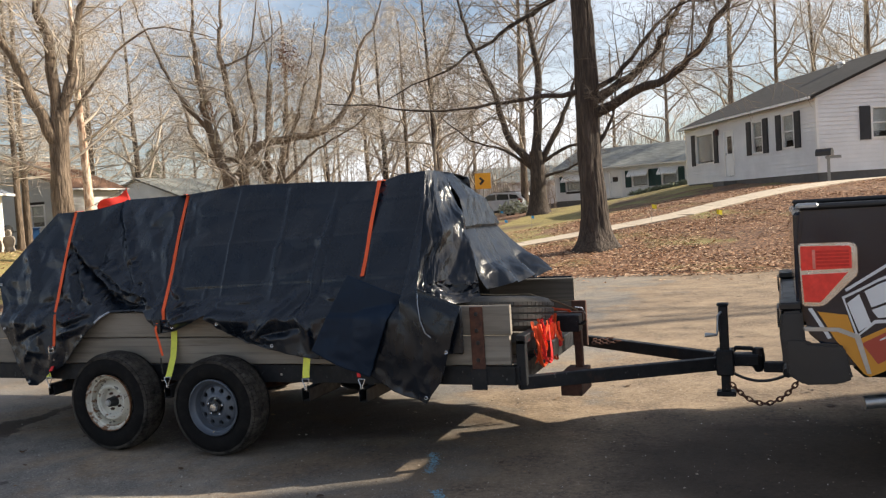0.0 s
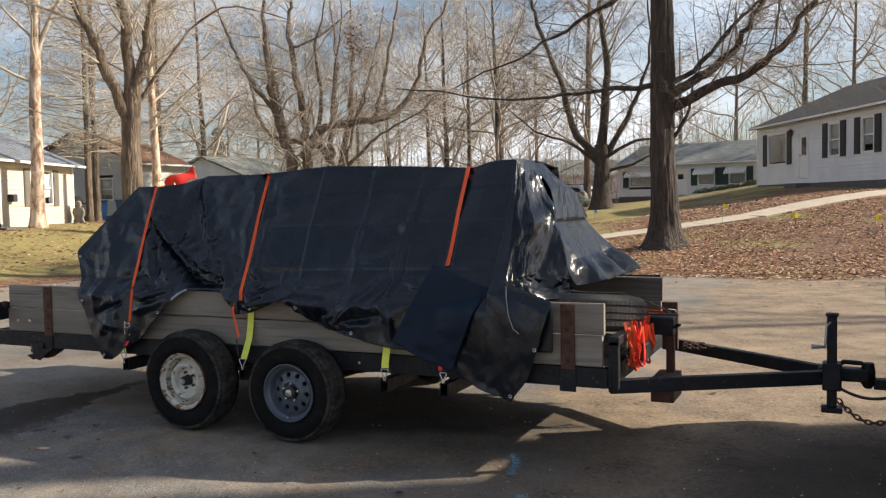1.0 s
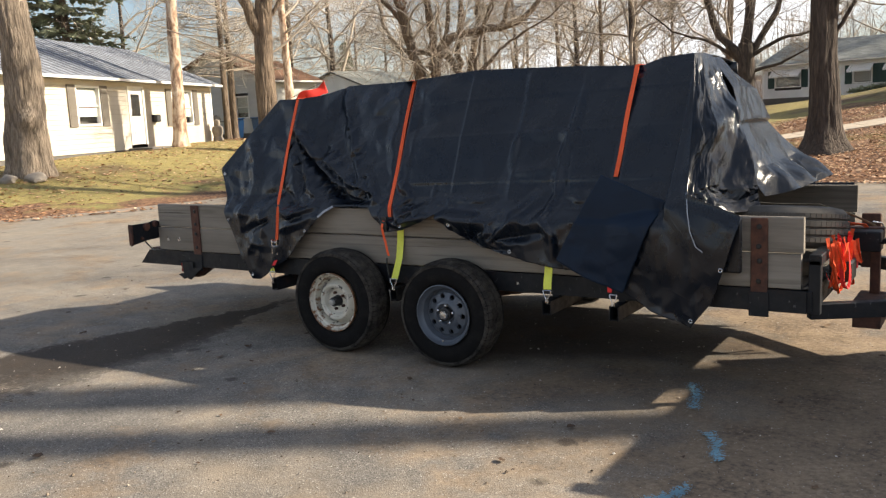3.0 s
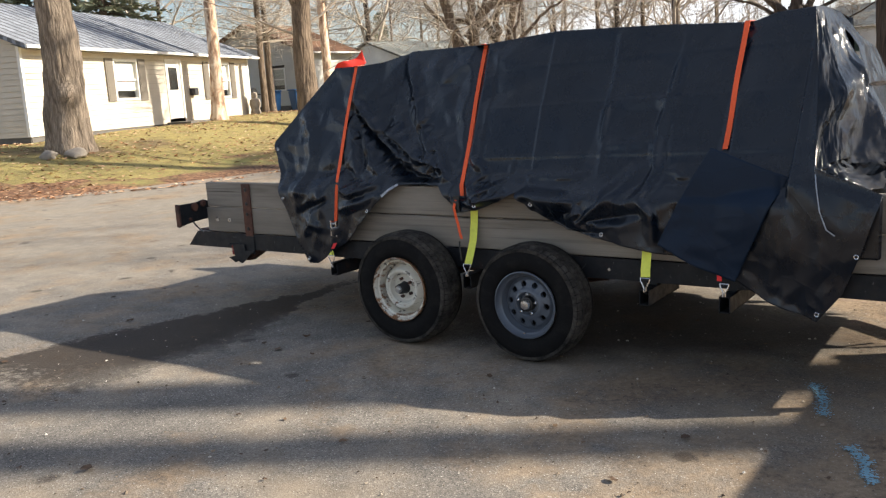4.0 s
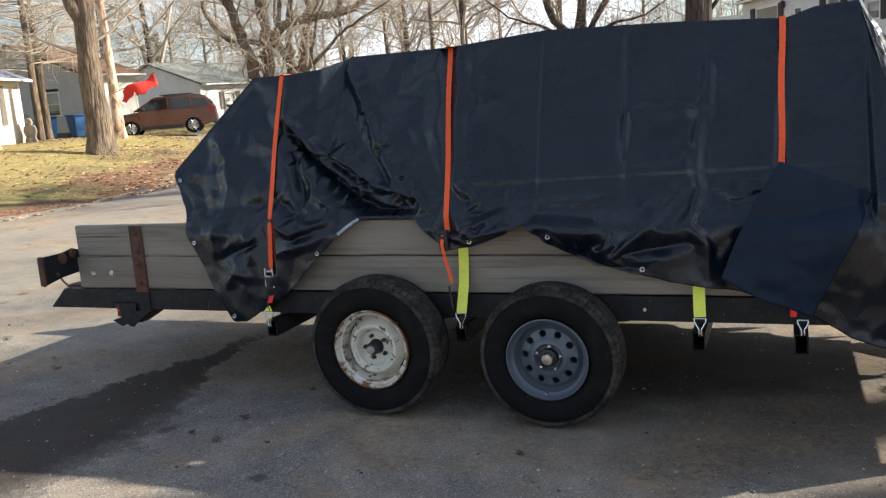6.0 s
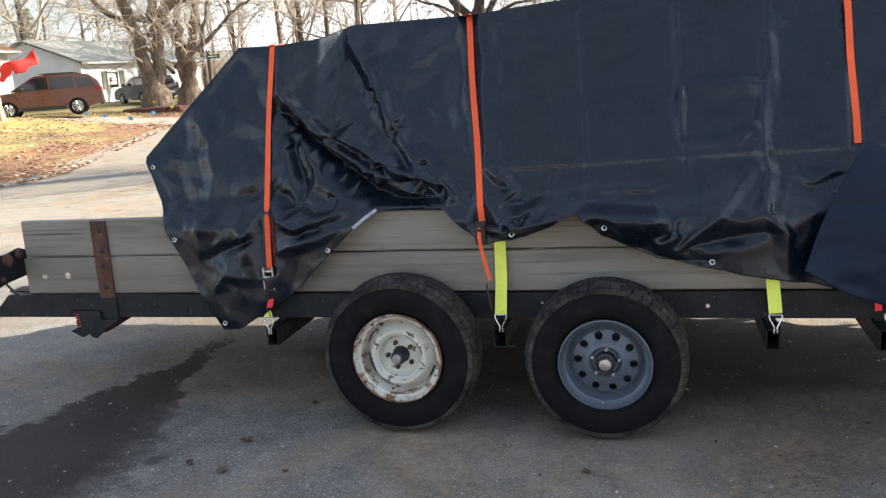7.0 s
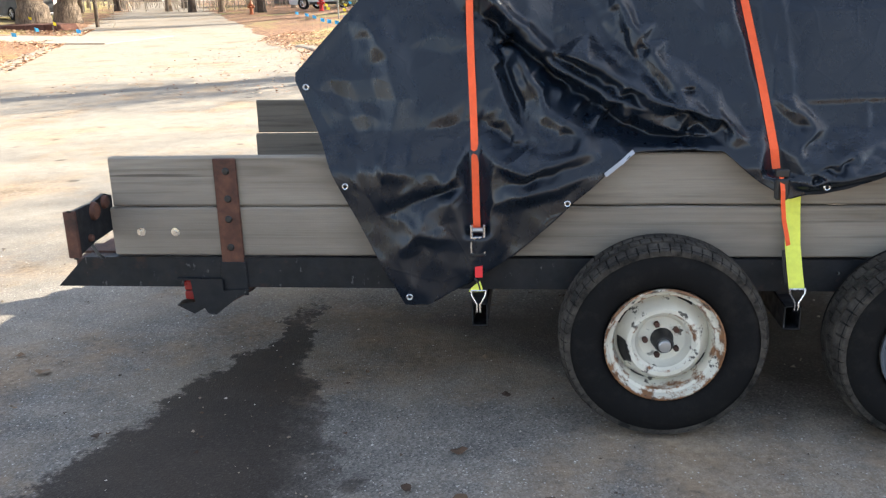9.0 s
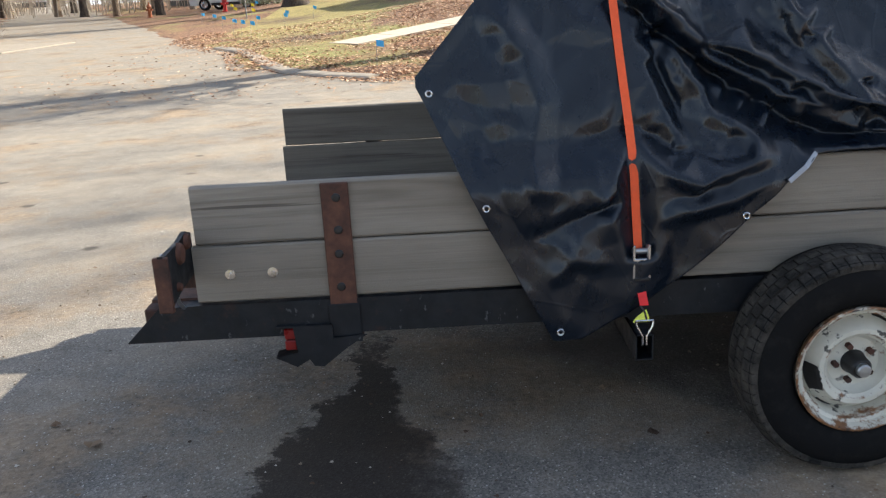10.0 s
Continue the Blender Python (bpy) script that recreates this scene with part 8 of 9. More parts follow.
# kerbside mailbox on its post
p = Vector((6.1, 28.6, terrain(6.1, 28.6)))
mb = thing("mailbox", tuple(p), "black metal mailbox on a grey timber post", "mailbox")
part("post", boxed(p.x - 0.05, p.x + 0.05, p.y - 0.05, p.y + 0.05, p.z - 0.2, p.z + 0.95, 0.005), M_POST, mb)
bm = bmesh.new()
prism(bm, [(-0.12, 0.0), (0.12, 0.0), (0.12, 0.14), (0.085, 0.22), (0.0, 0.255), (-0.085, 0.22), (-0.12, 0.14)], -0.28, 0.28)
bmesh.ops.transform(bm, matrix=Matrix.Translation(p + Vector((-0.12, 0, 0.95))) @ Matrix.Rotation(radians(62), 4, 'Z'), verts=bm.verts)
part("box", bm, M_GRILL, mb)
part("bracket", boxed(p.x - 0.1, p.x + 0.42, p.y - 0.04, p.y + 0.04, p.z + 0.84, p.z + 0.94, 0.005), M_POST, mb)


def marker_flag(x, y, mat, colour, h=0.55):
    z = terrain(x, y) + 0.02
    f = thing("marker_flag", (x, y, z), colour + " utility marker flag on a thin wire", "flag", "utility marker flags")
    part("wire", tubed([(x, y, z), (x + 0.02, y, z + h)], 0.004, 5), M_POST, f)
    bm = bmesh.new()
    vs = [bm.verts.new((x + 0.02 + 0.13 * u, y + 0.03 * math.sin(5 * u + x), z + h - 0.11 * v - 0.03 * u)) for v in (0, 1) for u in (0, 0.5, 1)]
    bm.faces.new((vs[0], vs[1], vs[4], vs[3]))
    bm.faces.new((vs[1], vs[2], vs[5], vs[4]))
    ob = part("pennant", bm, mat, f)
    ob.modifiers.new("thickness", 'SOLIDIFY').thickness = 0.003


for x, y in ((2.96, 17.3), (4.71, 16.6), (1.07, 19.9), (-21.6, 32.8), (-17.8, 27.9), (-9.2, 34.4), (-8.2, 33.0), (-9.9, 37.0), (-8.8, 36.0)):
    marker_flag(x, y, M_FLAGYELLOW, "yellow")
rng = random.Random(5)
for x, y in ((-6.4, 23.4), (-7.0, 25.0), (-7.6, 26.6), (-7.0, 27.5), (-6.0, 27.0), (-8.6, 29.5), (-9.4, 31.5), (-6.5, 30.5), (-5.6, 31.5), (-10.2, 33.0), (-9.0, 38.0), (-15.5, 21.5), (-17.2, 22.6), (-18.2, 23.0), (-16.6, 24.6), (-14.2, 22.8), (-2.2, 13.3)):
    marker_flag(x, y, M_FLAGBLUE, "blue", 0.5)


def boulder(x, y, r, seed):
    bm = bmesh.new()
    bmesh.ops.create_icosphere(bm, subdivisions=3, radius=r)
    for v in bm.verts:
        n = noise.noise(v.co * (2.2 / r) * 0.5 + Vector((seed, 0, 0)))
        v.co *= 1 + 0.55 * n + 0.25 * abs(noise.noise(v.co * (5.0 / r) * 0.5))
        v.co.z *= 0.62
        v.co += Vector((x, y, terrain(x, y) + 0.03 + r * 0.35))
    tagged(mesh_object("boulder", bm, M_STONE, True), "pale rounded field stone at the foot of the tree", "stone", "stones by the tree")


boulder(-15.35, 7.3, 0.22, 3)
boulder(-15.6, 6.75, 0.18, 8)

# small weathered garden ornament, a plain upright shape
x, y = -25.0, 20.6
bm = bmesh.new()
lathe(bm, [(0.20, 0.0), (0.22, 0.10), (0.17, 0.22), (0.24, 0.45), (0.20, 0.62), (0.10, 0.68), (0.13, 0.78), (0.09, 0.90), (0.0005, 0.93)], 14, 'Z', (x + 0.9, y + 0.4, terrain(x, y)))
tagged(mesh_object("garden_ornament", bm, M_STONE, True), "weathered stone garden ornament by the house corner", "ornament")

# mulch bed round the old tree
bm = bmesh.new()
cx, cy = -21.75, 33.47
ring0 = [bm.verts.new((cx + (1.8 + 0.2 * math.sin(k * 2.3)) * math.cos(t), cy + (1.4 + 0.15 * math.cos(k * 1.7)) * math.sin(t), terrain(cx, cy) - 0.1)) for k, t in enumerate(2 * math.pi * i / 28 for i in range(28))]
ring1 = [bm.verts.new((cx + (v.co.x - cx) * 0.9, cy + (v.co.y - cy) * 0.9, terrain(cx, cy) + 0.22)) for v in ring0]
mid = bm.verts.new((cx, cy, terrain(cx, cy) + 0.35))
for k in range(28):
    bm.faces.new((ring0[k], ring0[(k + 1) % 28], ring1[(k + 1) % 28], ring1[k]))
    bm.faces.new((ring1[k], ring1[(k + 1) % 28], mid))
tagged(mesh_object("mulch_bed", bm, M_MULCH, True), "raised dark mulch bed round an old tree", "flower bed")

# ---- trees ----
M_BARK_DARK = bark_material("dark_furrowed_bark", (0.03, 0.023, 0.019), (0.13, 0.10, 0.08))
M_BARK_BROWN = bark_material("brown_furrowed_bark", (0.08, 0.058, 0.042), (0.33, 0.25, 0.18))
M_BARK_GREY = bark_material("grey_brown_bark", (0.11, 0.085, 0.065), (0.46, 0.375, 0.29), 1.3)
M_BARK_PALE = peeling_bark()
M_TWIG = plain("grey_brown_twigs", (0.45, 0.385, 0.31), 0.9, 0, 0.3, 3, 0)
M_TWIG_DARK = plain("dark_twigs", (0.20, 0.16, 0.12), 0.9, 0, 0.3, 3, 0)
M_NEEDLES = plain("dark_green_needles", (0.30, 0.32, 0.22), 0.85, 0, 0.4, 4, 0)
M_DEADLEAF = plain("dead_brown_leaves", (0.20, 0.09, 0.05), 0.9, 0, 0.4, 5, 0)


class Wood:
    """Collects tapering tubes as plain lists of corners and faces."""

    def __init__(self):
        self.v, self.f = [], []

    def tube(self, pts, radii, sides, tip=False):
        base = len(self.v)
        n = len(pts)
        a = None
        for i, p in enumerate(pts):
            d = pts[min(i + 1, n - 1)] - pts[max(i - 1, 0)]
            d.normalize()
            if a is None:
                a, b = frame_axes(d)
            else:
                a = (a - d * a.dot(d)).normalized()
                b = d.cross(a)
            for k in range(sides):
                t = 6.2832 * k / sides
                q = p + (a * math.cos(t) + b * math.sin(t)) * radii[i]
                self.v.append((q.x, q.y, q.z))
        for i in range(n - 1):
            r0, r1 = base + i * sides, base + (i + 1) * sides
            for k in range(sides):
                k2 = (k + 1) % sides
                self.f.append((r0 + k, r0 + k2, r1 + k2, r1 + k))
        if tip:
            # draw the last ring together into a point
            top, ring = len(self.v) - sides, len(self.v) - 2 * sides
            q = self.v[top]
            del self.v[top:]
            del self.f[-sides:]
            self.v.append(q)
            self.f.extend((ring + k, ring + (k + 1) % sides, top) for k in range(sides))

    def mesh(self, name, mat, smooth=True):
        me = bpy.data.meshes.new(name)
        me.from_pydata(self.v, [], self.f)
        me.materials.append(mat)
        if smooth:
            me.polygons.foreach_set("use_smooth", [True] * len(me.polygons))
        me.update()
        return me


SIDES = (14, 5, 3, 3, 3, 3)


def turned(rng, d, angle):
    a, b = frame_axes(d)
    t = rng.uniform(0, 6.2832)
    return (d * math.cos(angle) + (a * math.cos(t) + b * math.sin(t)) * math.sin(angle)).normalized()


def branch(W, rng, p, d, length, r, level, cfg, top_r=None):
    """Grow one limb, record its line and sprout the next order from it."""
    seg = max(3, min(14, int(length / cfg["seg"][level]))) if level < 3 else 2
    pts, radii = [p.copy()], [r]
    end = r * 0.22 if top_r is None else top_r
    wob = cfg["wobble"] * (0.7 if level == 0 else 1.0)
    d = d.normalized()
    for i in range(seg):
        d = (d + Vector((rng.gauss(0, wob), rng.gauss(0, wob), rng.gauss(0, wob) + cfg["up"][level]))).normalized()
        p = p + d * (length / seg)
        pts.append(p.copy())
        radii.append(max(cfg["least"], r + (end - r) * ((i + 1) / seg) ** 0.85))
    W[1 if level else 0].tube(pts, radii, SIDES[level], level >= 2)
    if level >= cfg["levels"]:
        return pts, radii
    n = cfg["kids"][level]
    n = max(2, int(n * rng.uniform(0.8, 1.2)))
    for k in range(n):
        t = cfg["bare"][level] + (1 - cfg["bare"][level]) * ((k + rng.random()) / n)
        j = min(seg - 1, int(t * seg))
        f = t * seg - j
        q = pts[j].lerp(pts[j + 1], f)
        rr = radii[j] + (radii[j + 1] - radii[j]) * f
        ax = (pts[j + 1] - pts[j]).normalized()
        nd = turned(rng, ax, radians(rng.uniform(*cfg["angle"])))
        nd.z = nd.z * 0.8 + cfg["lift"][level]
        nl = length * cfg["ratio"][level] * (1.15 - 0.6 * t) * rng.uniform(0.7, 1.25)
        branch(W, rng, q, nd, nl, min(rr * 0.46, r * 0.33) * cfg["thin"], level + 1, cfg)
    return pts, radii


def sprout(W, rng, pts, radii, length, level, cfg, start=0.15, many=1.0):
    """Side shoots of the next order along a limb."""
    n = max(2, int(cfg["kids"][level] * 1.35 * many * rng.uniform(0.9, 1.1)))
    for k in range(n):
        t = start + (0.98 - start) * ((k + rng.random()) / n)
        j = min(len(pts) - 2, int(t * (len(pts) - 1)))
        f = t * (len(pts) - 1) - j
        q = pts[j].lerp(pts[j + 1], f)
        rr = radii[j] + (radii[j + 1] - radii[j]) * f
        nd = turned(rng, (pts[j + 1] - pts[j]).normalized(), radians(rng.uniform(*cfg["angle"])))
        nd.z = nd.z * 0.85 + cfg["lift"][level]
        branch(W, rng, q, nd, length * 0.36 * (1.15 - 0.55 * t) * rng.uniform(0.5, 1.3), min(rr * 0.40, max(0.02, radii[0] * 0.16)), level + 1, cfg)


def bough(W, rng, knots, r0, r1, cfg, right, many=1.0):
    """A limb through (sideways, up) knots, bent a little in depth, with shoots."""
    back = Vector((-right.y, right.x, 0))
    depth = rng.uniform(-0.25, 0.25)
    line = [right * a + Vector((0, 0, b)) + back * (depth * abs(a - knots[0][0])) for a, b in knots]
    pts = []
    for i in range(len(line) - 1):
        p0, p1, p2, p3 = line[max(0, i - 1)], line[i], line[i + 1], line[min(len(line) - 1, i + 2)]
        for k in range(4):
            t = k / 4
            q = 0.5 * ((2 * p1) + (p2 - p0) * t + (2 * p0 - 5 * p1 + 4 * p2 - p3) * t * t + (3 * p1 - p0 - 3 * p2 + p3) * t ** 3)
            w = 0.10 * r0 + 0.02
            pts.append(q + (Vector((rng.gauss(0, w), rng.gauss(0, w), rng.gauss(0, w))) if pts else Vector()))
    pts.append(line[-1])
    n = len(pts) - 1
    radii = [max(cfg["least"], r0 + (r1 - r0) * (i / n) ** 0.75) * (1 + 0.07 * math.sin(i * 2.3)) for i in range(n + 1)]
    W[0].tube(pts, radii, 10)
    length = sum((b - a).length for a, b in zip(pts, pts[1:]))
    sprout(W, rng, pts, radii, length, 1, cfg, 0.12, many)


BASIC = dict(thin=1.0, seg=(0.9, 0.7, 0.5, 0.35, 0.3), wobble=0.10, up=(0.01, 0.05, 0.03, 0.02, 0.0), least=0.006, levels=4, kids=(9, 8, 6, 5, 0), bare=(0.3, 0.2, 0.15, 0.1), angle=(28, 62), ratio=(0.55, 0.55, 0.5, 0.5), lift=(0.25, 0.12, 0.05, 0.0))


def make_tree(seed, height, r, limbs=(), lean=(0, 0), flare=1.5, bark=None, twig=None, fill=True, boughs=(), right=(1, 0), taper=0.80, furrow=0.0, burl=0.0, **over):
    """A bare tree about the origin: limbs are (height on trunk, direction, length, radius)."""
    rng = random.Random(seed)
    cfg = dict(BASIC)
    cfg.update(over)
    W = [Wood(), Wood()]
    d = Vector((lean[0], lean[1], 1)).normalized()
    seg = 14
    pts, radii = [], []
    p = Vector((0, 0, -0.25))
    for i in range(seg + 1):
        z = height * i / seg
        pts.append(Vector((lean[0] * z + 0.10 * r * math.sin(z * 1.1 + seed), lean[1] * z + 0.10 * r * math.cos(z * 0.9 + seed), z - 0.25)))
        radii.append(max(cfg["least"], r * (1 + (flare - 1) * math.exp(-z / (1.2 * r + 0.12))) * (1 - taper * (i / seg) ** 1.1)))
    # extra rings near the ground for the root flare
    fine_p, fine_r = [], []
    for z in (-0.25, 0.0, 0.12, 0.3, 0.55, 0.9):
        fine_p.append(Vector((lean[0] * z, lean[1] * z, z)))
        fine_r.append(r * (1 + (flare - 1) * math.exp(-max(0, z) / (0.8 * r + 0.08))))
    keep = [(a, b) for a, b in zip(pts, radii) if a.z > 1.1]
    pts, radii = fine_p + [a for a, b in keep], fine_r + [b for a, b in keep]
    W[0].tube(pts, radii, 26)
    if furrow:
        # split the long trunk faces into finer rings for deep bark ridges
        W[0] = Wood()
        fine = [(pts[0], radii[0])]
        for a, b, ra, rb in zip(pts, pts[1:], radii, radii[1:]):
            k = max(1, int((b - a).length / 0.09))
            fine += [(a.lerp(b, (j + 1) / k), ra + (rb - ra) * (j + 1) / k) for j in range(k)]
        W[0].tube([a for a, b in fine], [b for a, b in fine], 72)
    # knobbly trunk with root lobes
    for i, v in enumerate(W[0].v):
        q = Vector(v)
        ang = math.atan2(q.y - lean[1] * q.z, q.x - lean[0] * q.z)
        lobe = 0.12 * r * math.exp(-max(0, q.z) / 0.35) * math.sin(ang * 5 + seed)
        n = 0.12 * r * noise.noise(Vector((math.cos(ang) * 1.6, math.sin(ang) * 1.6, q.z * 0.8 + seed))) + 0.05 * r * noise.noise(Vector((math.cos(ang) * 5, math.sin(ang) * 5, q.z * 1.5 + seed)))
        if furrow:
            w = noise.noise(Vector((math.cos(ang) * 7, math.sin(ang) * 7, q.z * 1.1 + seed)))
            n += furrow * (0.5 - abs(w) * 2.2) + 0.4 * furrow * noise.noise(Vector((math.cos(ang) * 14, math.sin(ang) * 14, q.z * 5)))
            # burl on the street side
            n += burl * math.exp(-((q.z - 1.35) / 0.22) ** 2 - ((ang + 0.35) / 0.45) ** 2)
        W[0].v[i] = (q.x + math.cos(ang) * (n + lobe), q.y + math.sin(ang) * (n + lobe), q.z)
    def on(z):
        for a, b, ra, rb in zip(pts, pts[1:], radii, radii[1:]):
            if b.z >= z:
                f = (z - a.z) / (b.z - a.z)
                return a.lerp(b, f), ra + (rb - ra) * f
        return pts[-1], radii[-1]
    for knots, r0, r1, many in boughs:
        bough(W, rng, knots, r0, r1, cfg, Vector((right[0], right[1], 0)).normalized(), many)
    for z, dr, length, rad in limbs:
        q, rr = on(z)
        branch(W, rng, q, Vector(dr), length, min(rad, rr * 0.9), 1, cfg)
    if fill:
        n = cfg["kids"][0]
        for k in range(n):
            z = height * (cfg["bare"][0] + (0.97 - cfg["bare"][0]) * (k + rng.random()) / n)
            q, rr = on(z)
            nd = turned(rng, d, radians(rng.uniform(*cfg["angle"])))
            nd.z = nd.z * 0.8 + cfg["lift"][0]
            branch(W, rng, q, nd, height * cfg["ratio"][0] * (1.15 - 0.75 * z / height) * rng.uniform(0.75, 1.2), min(rr * 0.7, r * 0.45) * cfg["thin"], 1, cfg)
    return W[0].mesh("trunk", bark or M_BARK_BROWN), W[1].mesh("crown", twig or M_TWIG)


def plant(meshes, x, y, label, turn=0.0, scale=1.0, group="", name="tree"):
    z = terrain(x, y)
    t = thing(name, (0, 0, 0), label, "tree", group)
    for me, n in zip(meshes, ("trunk", "crown")):
        ob = new(n, me)
        ob.parent = t
    t.matrix_basis = pose(x, y, z, 0, 0, turn) @ Matrix.Diagonal((scale, scale, scale, 1))
    return t


R = Vector((0.92, 0.39, 0))
def aim(right, up, depth=0.0):
    """A direction from sideways, upward and inward shares, as the street sees it."""
    return R * right + Vector((-0.39, 0.92, 0)) * depth + Vector((0, 0, up))


FINE = dict(kids=(6, 12, 9, 8, 0), bare=(0.45, 0.15, 0.12, 0.1), least=0.0048, wobble=0.13, angle=(35, 72), up=(0.01, 0.03, 0.01, 0.0, 0.0), lift=(0.25, 0.10, 0.03, 0.0))
main_tree = make_tree(21, 16.0, 0.30, [(6.6, aim(0.7, 0.9, 0.4), 7.0, 0.11), (7.2, aim(-0.7, 0.9, -0.3), 6.5, 0.11)], (-0.012, -0.005), 2.1, M_BARK_DARK, M_TWIG_DARK, True, [
    ([(-0.2, 3.83), (-1.2, 3.75), (-2.3, 3.64), (-4.0, 3.6), (-6.2, 3.9)], 0.075, 0.012, 1.3),
    ([(-0.2, 6.3), (-1.3, 5.8), (-2.3, 5.3), (-3.5, 4.75), (-5.2, 4.1)], 0.085, 0.012, 1.3),
    ([(0.15, 3.3), (1.0, 3.65), (1.8, 3.95), (2.5, 4.5), (3.05, 5.25), (3.65, 6.2), (4.3, 7.6), (4.8, 9.2)], 0.14, 0.02, 1.6),
    ([(0.15, 3.6), (1.0, 4.1), (1.6, 4.65), (2.0, 5.35), (2.5, 6.2), (3.0, 7.6), (3.4, 9.3)], 0.13, 0.02, 1.5),
    ([(0.1, 3.8), (0.85, 4.3), (1.7, 5.25), (2.4, 5.65), (3.6, 5.6)], 0.08, 0.01, 1.2),
    ([(0.1, 2.4), (0.5, 3.1), (0.62, 3.7), (0.9, 4.6)], 0.06, 0.01, 0.6)], (0.977, 0.21), 0.62, 0.024, **FINE)
plant(main_tree, 0.28, 15.9, "tall bare dark-barked tree on the leafy lawn")

fork_tree = make_tree(5, 3.6, 0.44, (), (0.0, 0.0), 1.6, M_BARK_DARK, M_TWIG_DARK, False, [
    ([(-0.2, 2.6), (-1.4, 4.4), (-2.1, 6.7), (-3.2, 9.7), (-3.6, 11.4), (-4.2, 14.5)], 0.25, 0.03, 1.6),
    ([(0.0, 2.6), (0.3, 6.1), (0.1, 9.3), (0.0, 11.4), (0.3, 15.5)], 0.30, 0.03, 1.7),
    ([(0.2, 2.6), (1.4, 4.8), (2.0, 6.1), (2.5, 8.2), (2.4, 11.5)], 0.20, 0.03, 1.4),
    ([(0.2, 1.9), (1.6, 2.3), (2.5, 2.7), (4.0, 3.6)], 0.10, 0.02, 0.8),
    ([(0.2, 2.7), (1.8, 3.5), (3.1, 3.7), (4.8, 4.8)], 0.12, 0.02, 1.0),
    ([(-0.2, 2.4), (-1.6, 3.5), (-3.4, 4.2), (-5.0, 5.6)], 0.12, 0.02, 1.0)], (0.965, 0.263), 0.2, **FINE)
plant(fork_tree, -7.4, 39.7, "bare forked tree beside the far houses", 0, 1.0)

OAK = dict(kids=(6, 13, 8, 7, 0), bare=(0.45, 0.15, 0.12, 0.1), least=0.008, wobble=0.19, angle=(35, 85), up=(0.01, 0.02, 0.0, 0.0, 0.0))
OAK_STEMS = [
    ([(-0.14, 0.6), (-0.30, 2.2), (-0.72, 4.2), (-1.25, 6.1), (-1.5, 7.9), (-1.7, 9.8), (-1.64, 11.8), (-1.5, 14.7)], 0.40, 0.04, 1.5),
    ([(0.14, 0.6), (0.22, 2.2), (0.31, 4.0), (0.2, 6.0), (-0.18, 8.3), (-0.43, 10.2), (-0.23, 11.8), (0.16, 14.9)], 0.38, 0.04, 1.5),
    ([(-1.31, 6.0), (-2.38, 7.4), (-3.16, 8.9), (-3.74, 10.4), (-4.33, 11.8), (-4.72, 13.4)], 0.13, 0.03, 1.3),
    ([(0.4, 3.2), (1.13, 6.0), (1.03, 7.9), (0.94, 9.5), (1.33, 10.6), (1.72, 13.0)], 0.14, 0.03, 1.3),
    ([(-0.23, 9.2), (0.74, 9.5), (1.81, 10.2), (2.89, 11.0)], 0.08, 0.02, 1.0)]
OAK_ARMS = [
    ([(0.1, 3.4), (1.13, 4.9), (2.69, 5.3), (4.84, 5.7), (6.01, 7.0), (6.59, 8.7), (6.88, 10.0), (7.86, 11.4), (8.35, 13.0)], 0.30, 0.03, 2.0),
    ([(3.9, 5.5), (4.45, 7.3), (4.8, 9.1), (5.23, 11.2), (5.42, 13.4)], 0.15, 0.03, 1.3),
    ([(2.2, 2.6), (2.5, 3.8), (2.89, 5.3), (3.37, 6.3), (3.67, 7.7), (4.25, 8.5)], 0.11, 0.02, 1.0),
    ([(1.0, 2.0), (2.89, 3.4), (3.67, 4.2), (4.84, 5.0), (6.2, 5.7), (6.98, 6.5)], 0.13, 0.02, 1.1),
    ([(1.6, 4.9), (1.81, 6.9), (2.01, 8.7), (2.3, 10.6), (2.2, 13.0)], 0.10, 0.02, 1.0)]
old_oak = make_tree(9, 1.9, 0.62, (), (0.0, 0.0), 1.4, M_BARK_BROWN, M_TWIG, False, OAK_STEMS + OAK_ARMS, (0.837, 0.548), 0.42, **OAK)
oak_thing = plant(old_oak, -21.75, 33.47, "old spreading bare tree with twisting limbs in a mulch bed")
plant(old_oak, -23.9, 40.3, "old spreading bare tree behind the mulch bed", 140, 0.9)


def dead_leaf_clump(tree, cx, up, r, seed):
    """A cluster of withered leaves still hanging in the crown."""
    rng = random.Random(seed)
    W = Wood()
    for k in range(420):
        d = Vector((rng.gauss(0, 0.5), rng.gauss(0, 0.5), rng.gauss(0, 0.7))) * r
        q = Vector((0.837 * cx, 0.548 * cx, up)) + d
        o = Vector((rng.uniform(-1, 1), rng.uniform(-1, 1), rng.uniform(-1, 0.2))).normalized()
        a, _ = frame_axes(o)
        b = len(W.v)
        for p in (q, q + o * 0.07 + a * 0.035, q + o * 0.14, q + o * 0.07 - a * 0.035):
            W.v.append(tuple(p))
        W.f.append((b, b + 1, b + 2, b + 3))
    ob = new("dead_leaves", W.mesh("dead_leaves", M_DEADLEAF, False))
    ob.parent = tree
    tagged(ob, "withered brown leaves", kind="stuff")


for k, (cx, up, r) in enumerate(((2.9, 9.9, 0.55), (3.2, 9.0, 0.75), (-1.3, 7.0, 0.5))):
    dead_leaf_clump(oak_thing, cx, up, r, 70 + k)

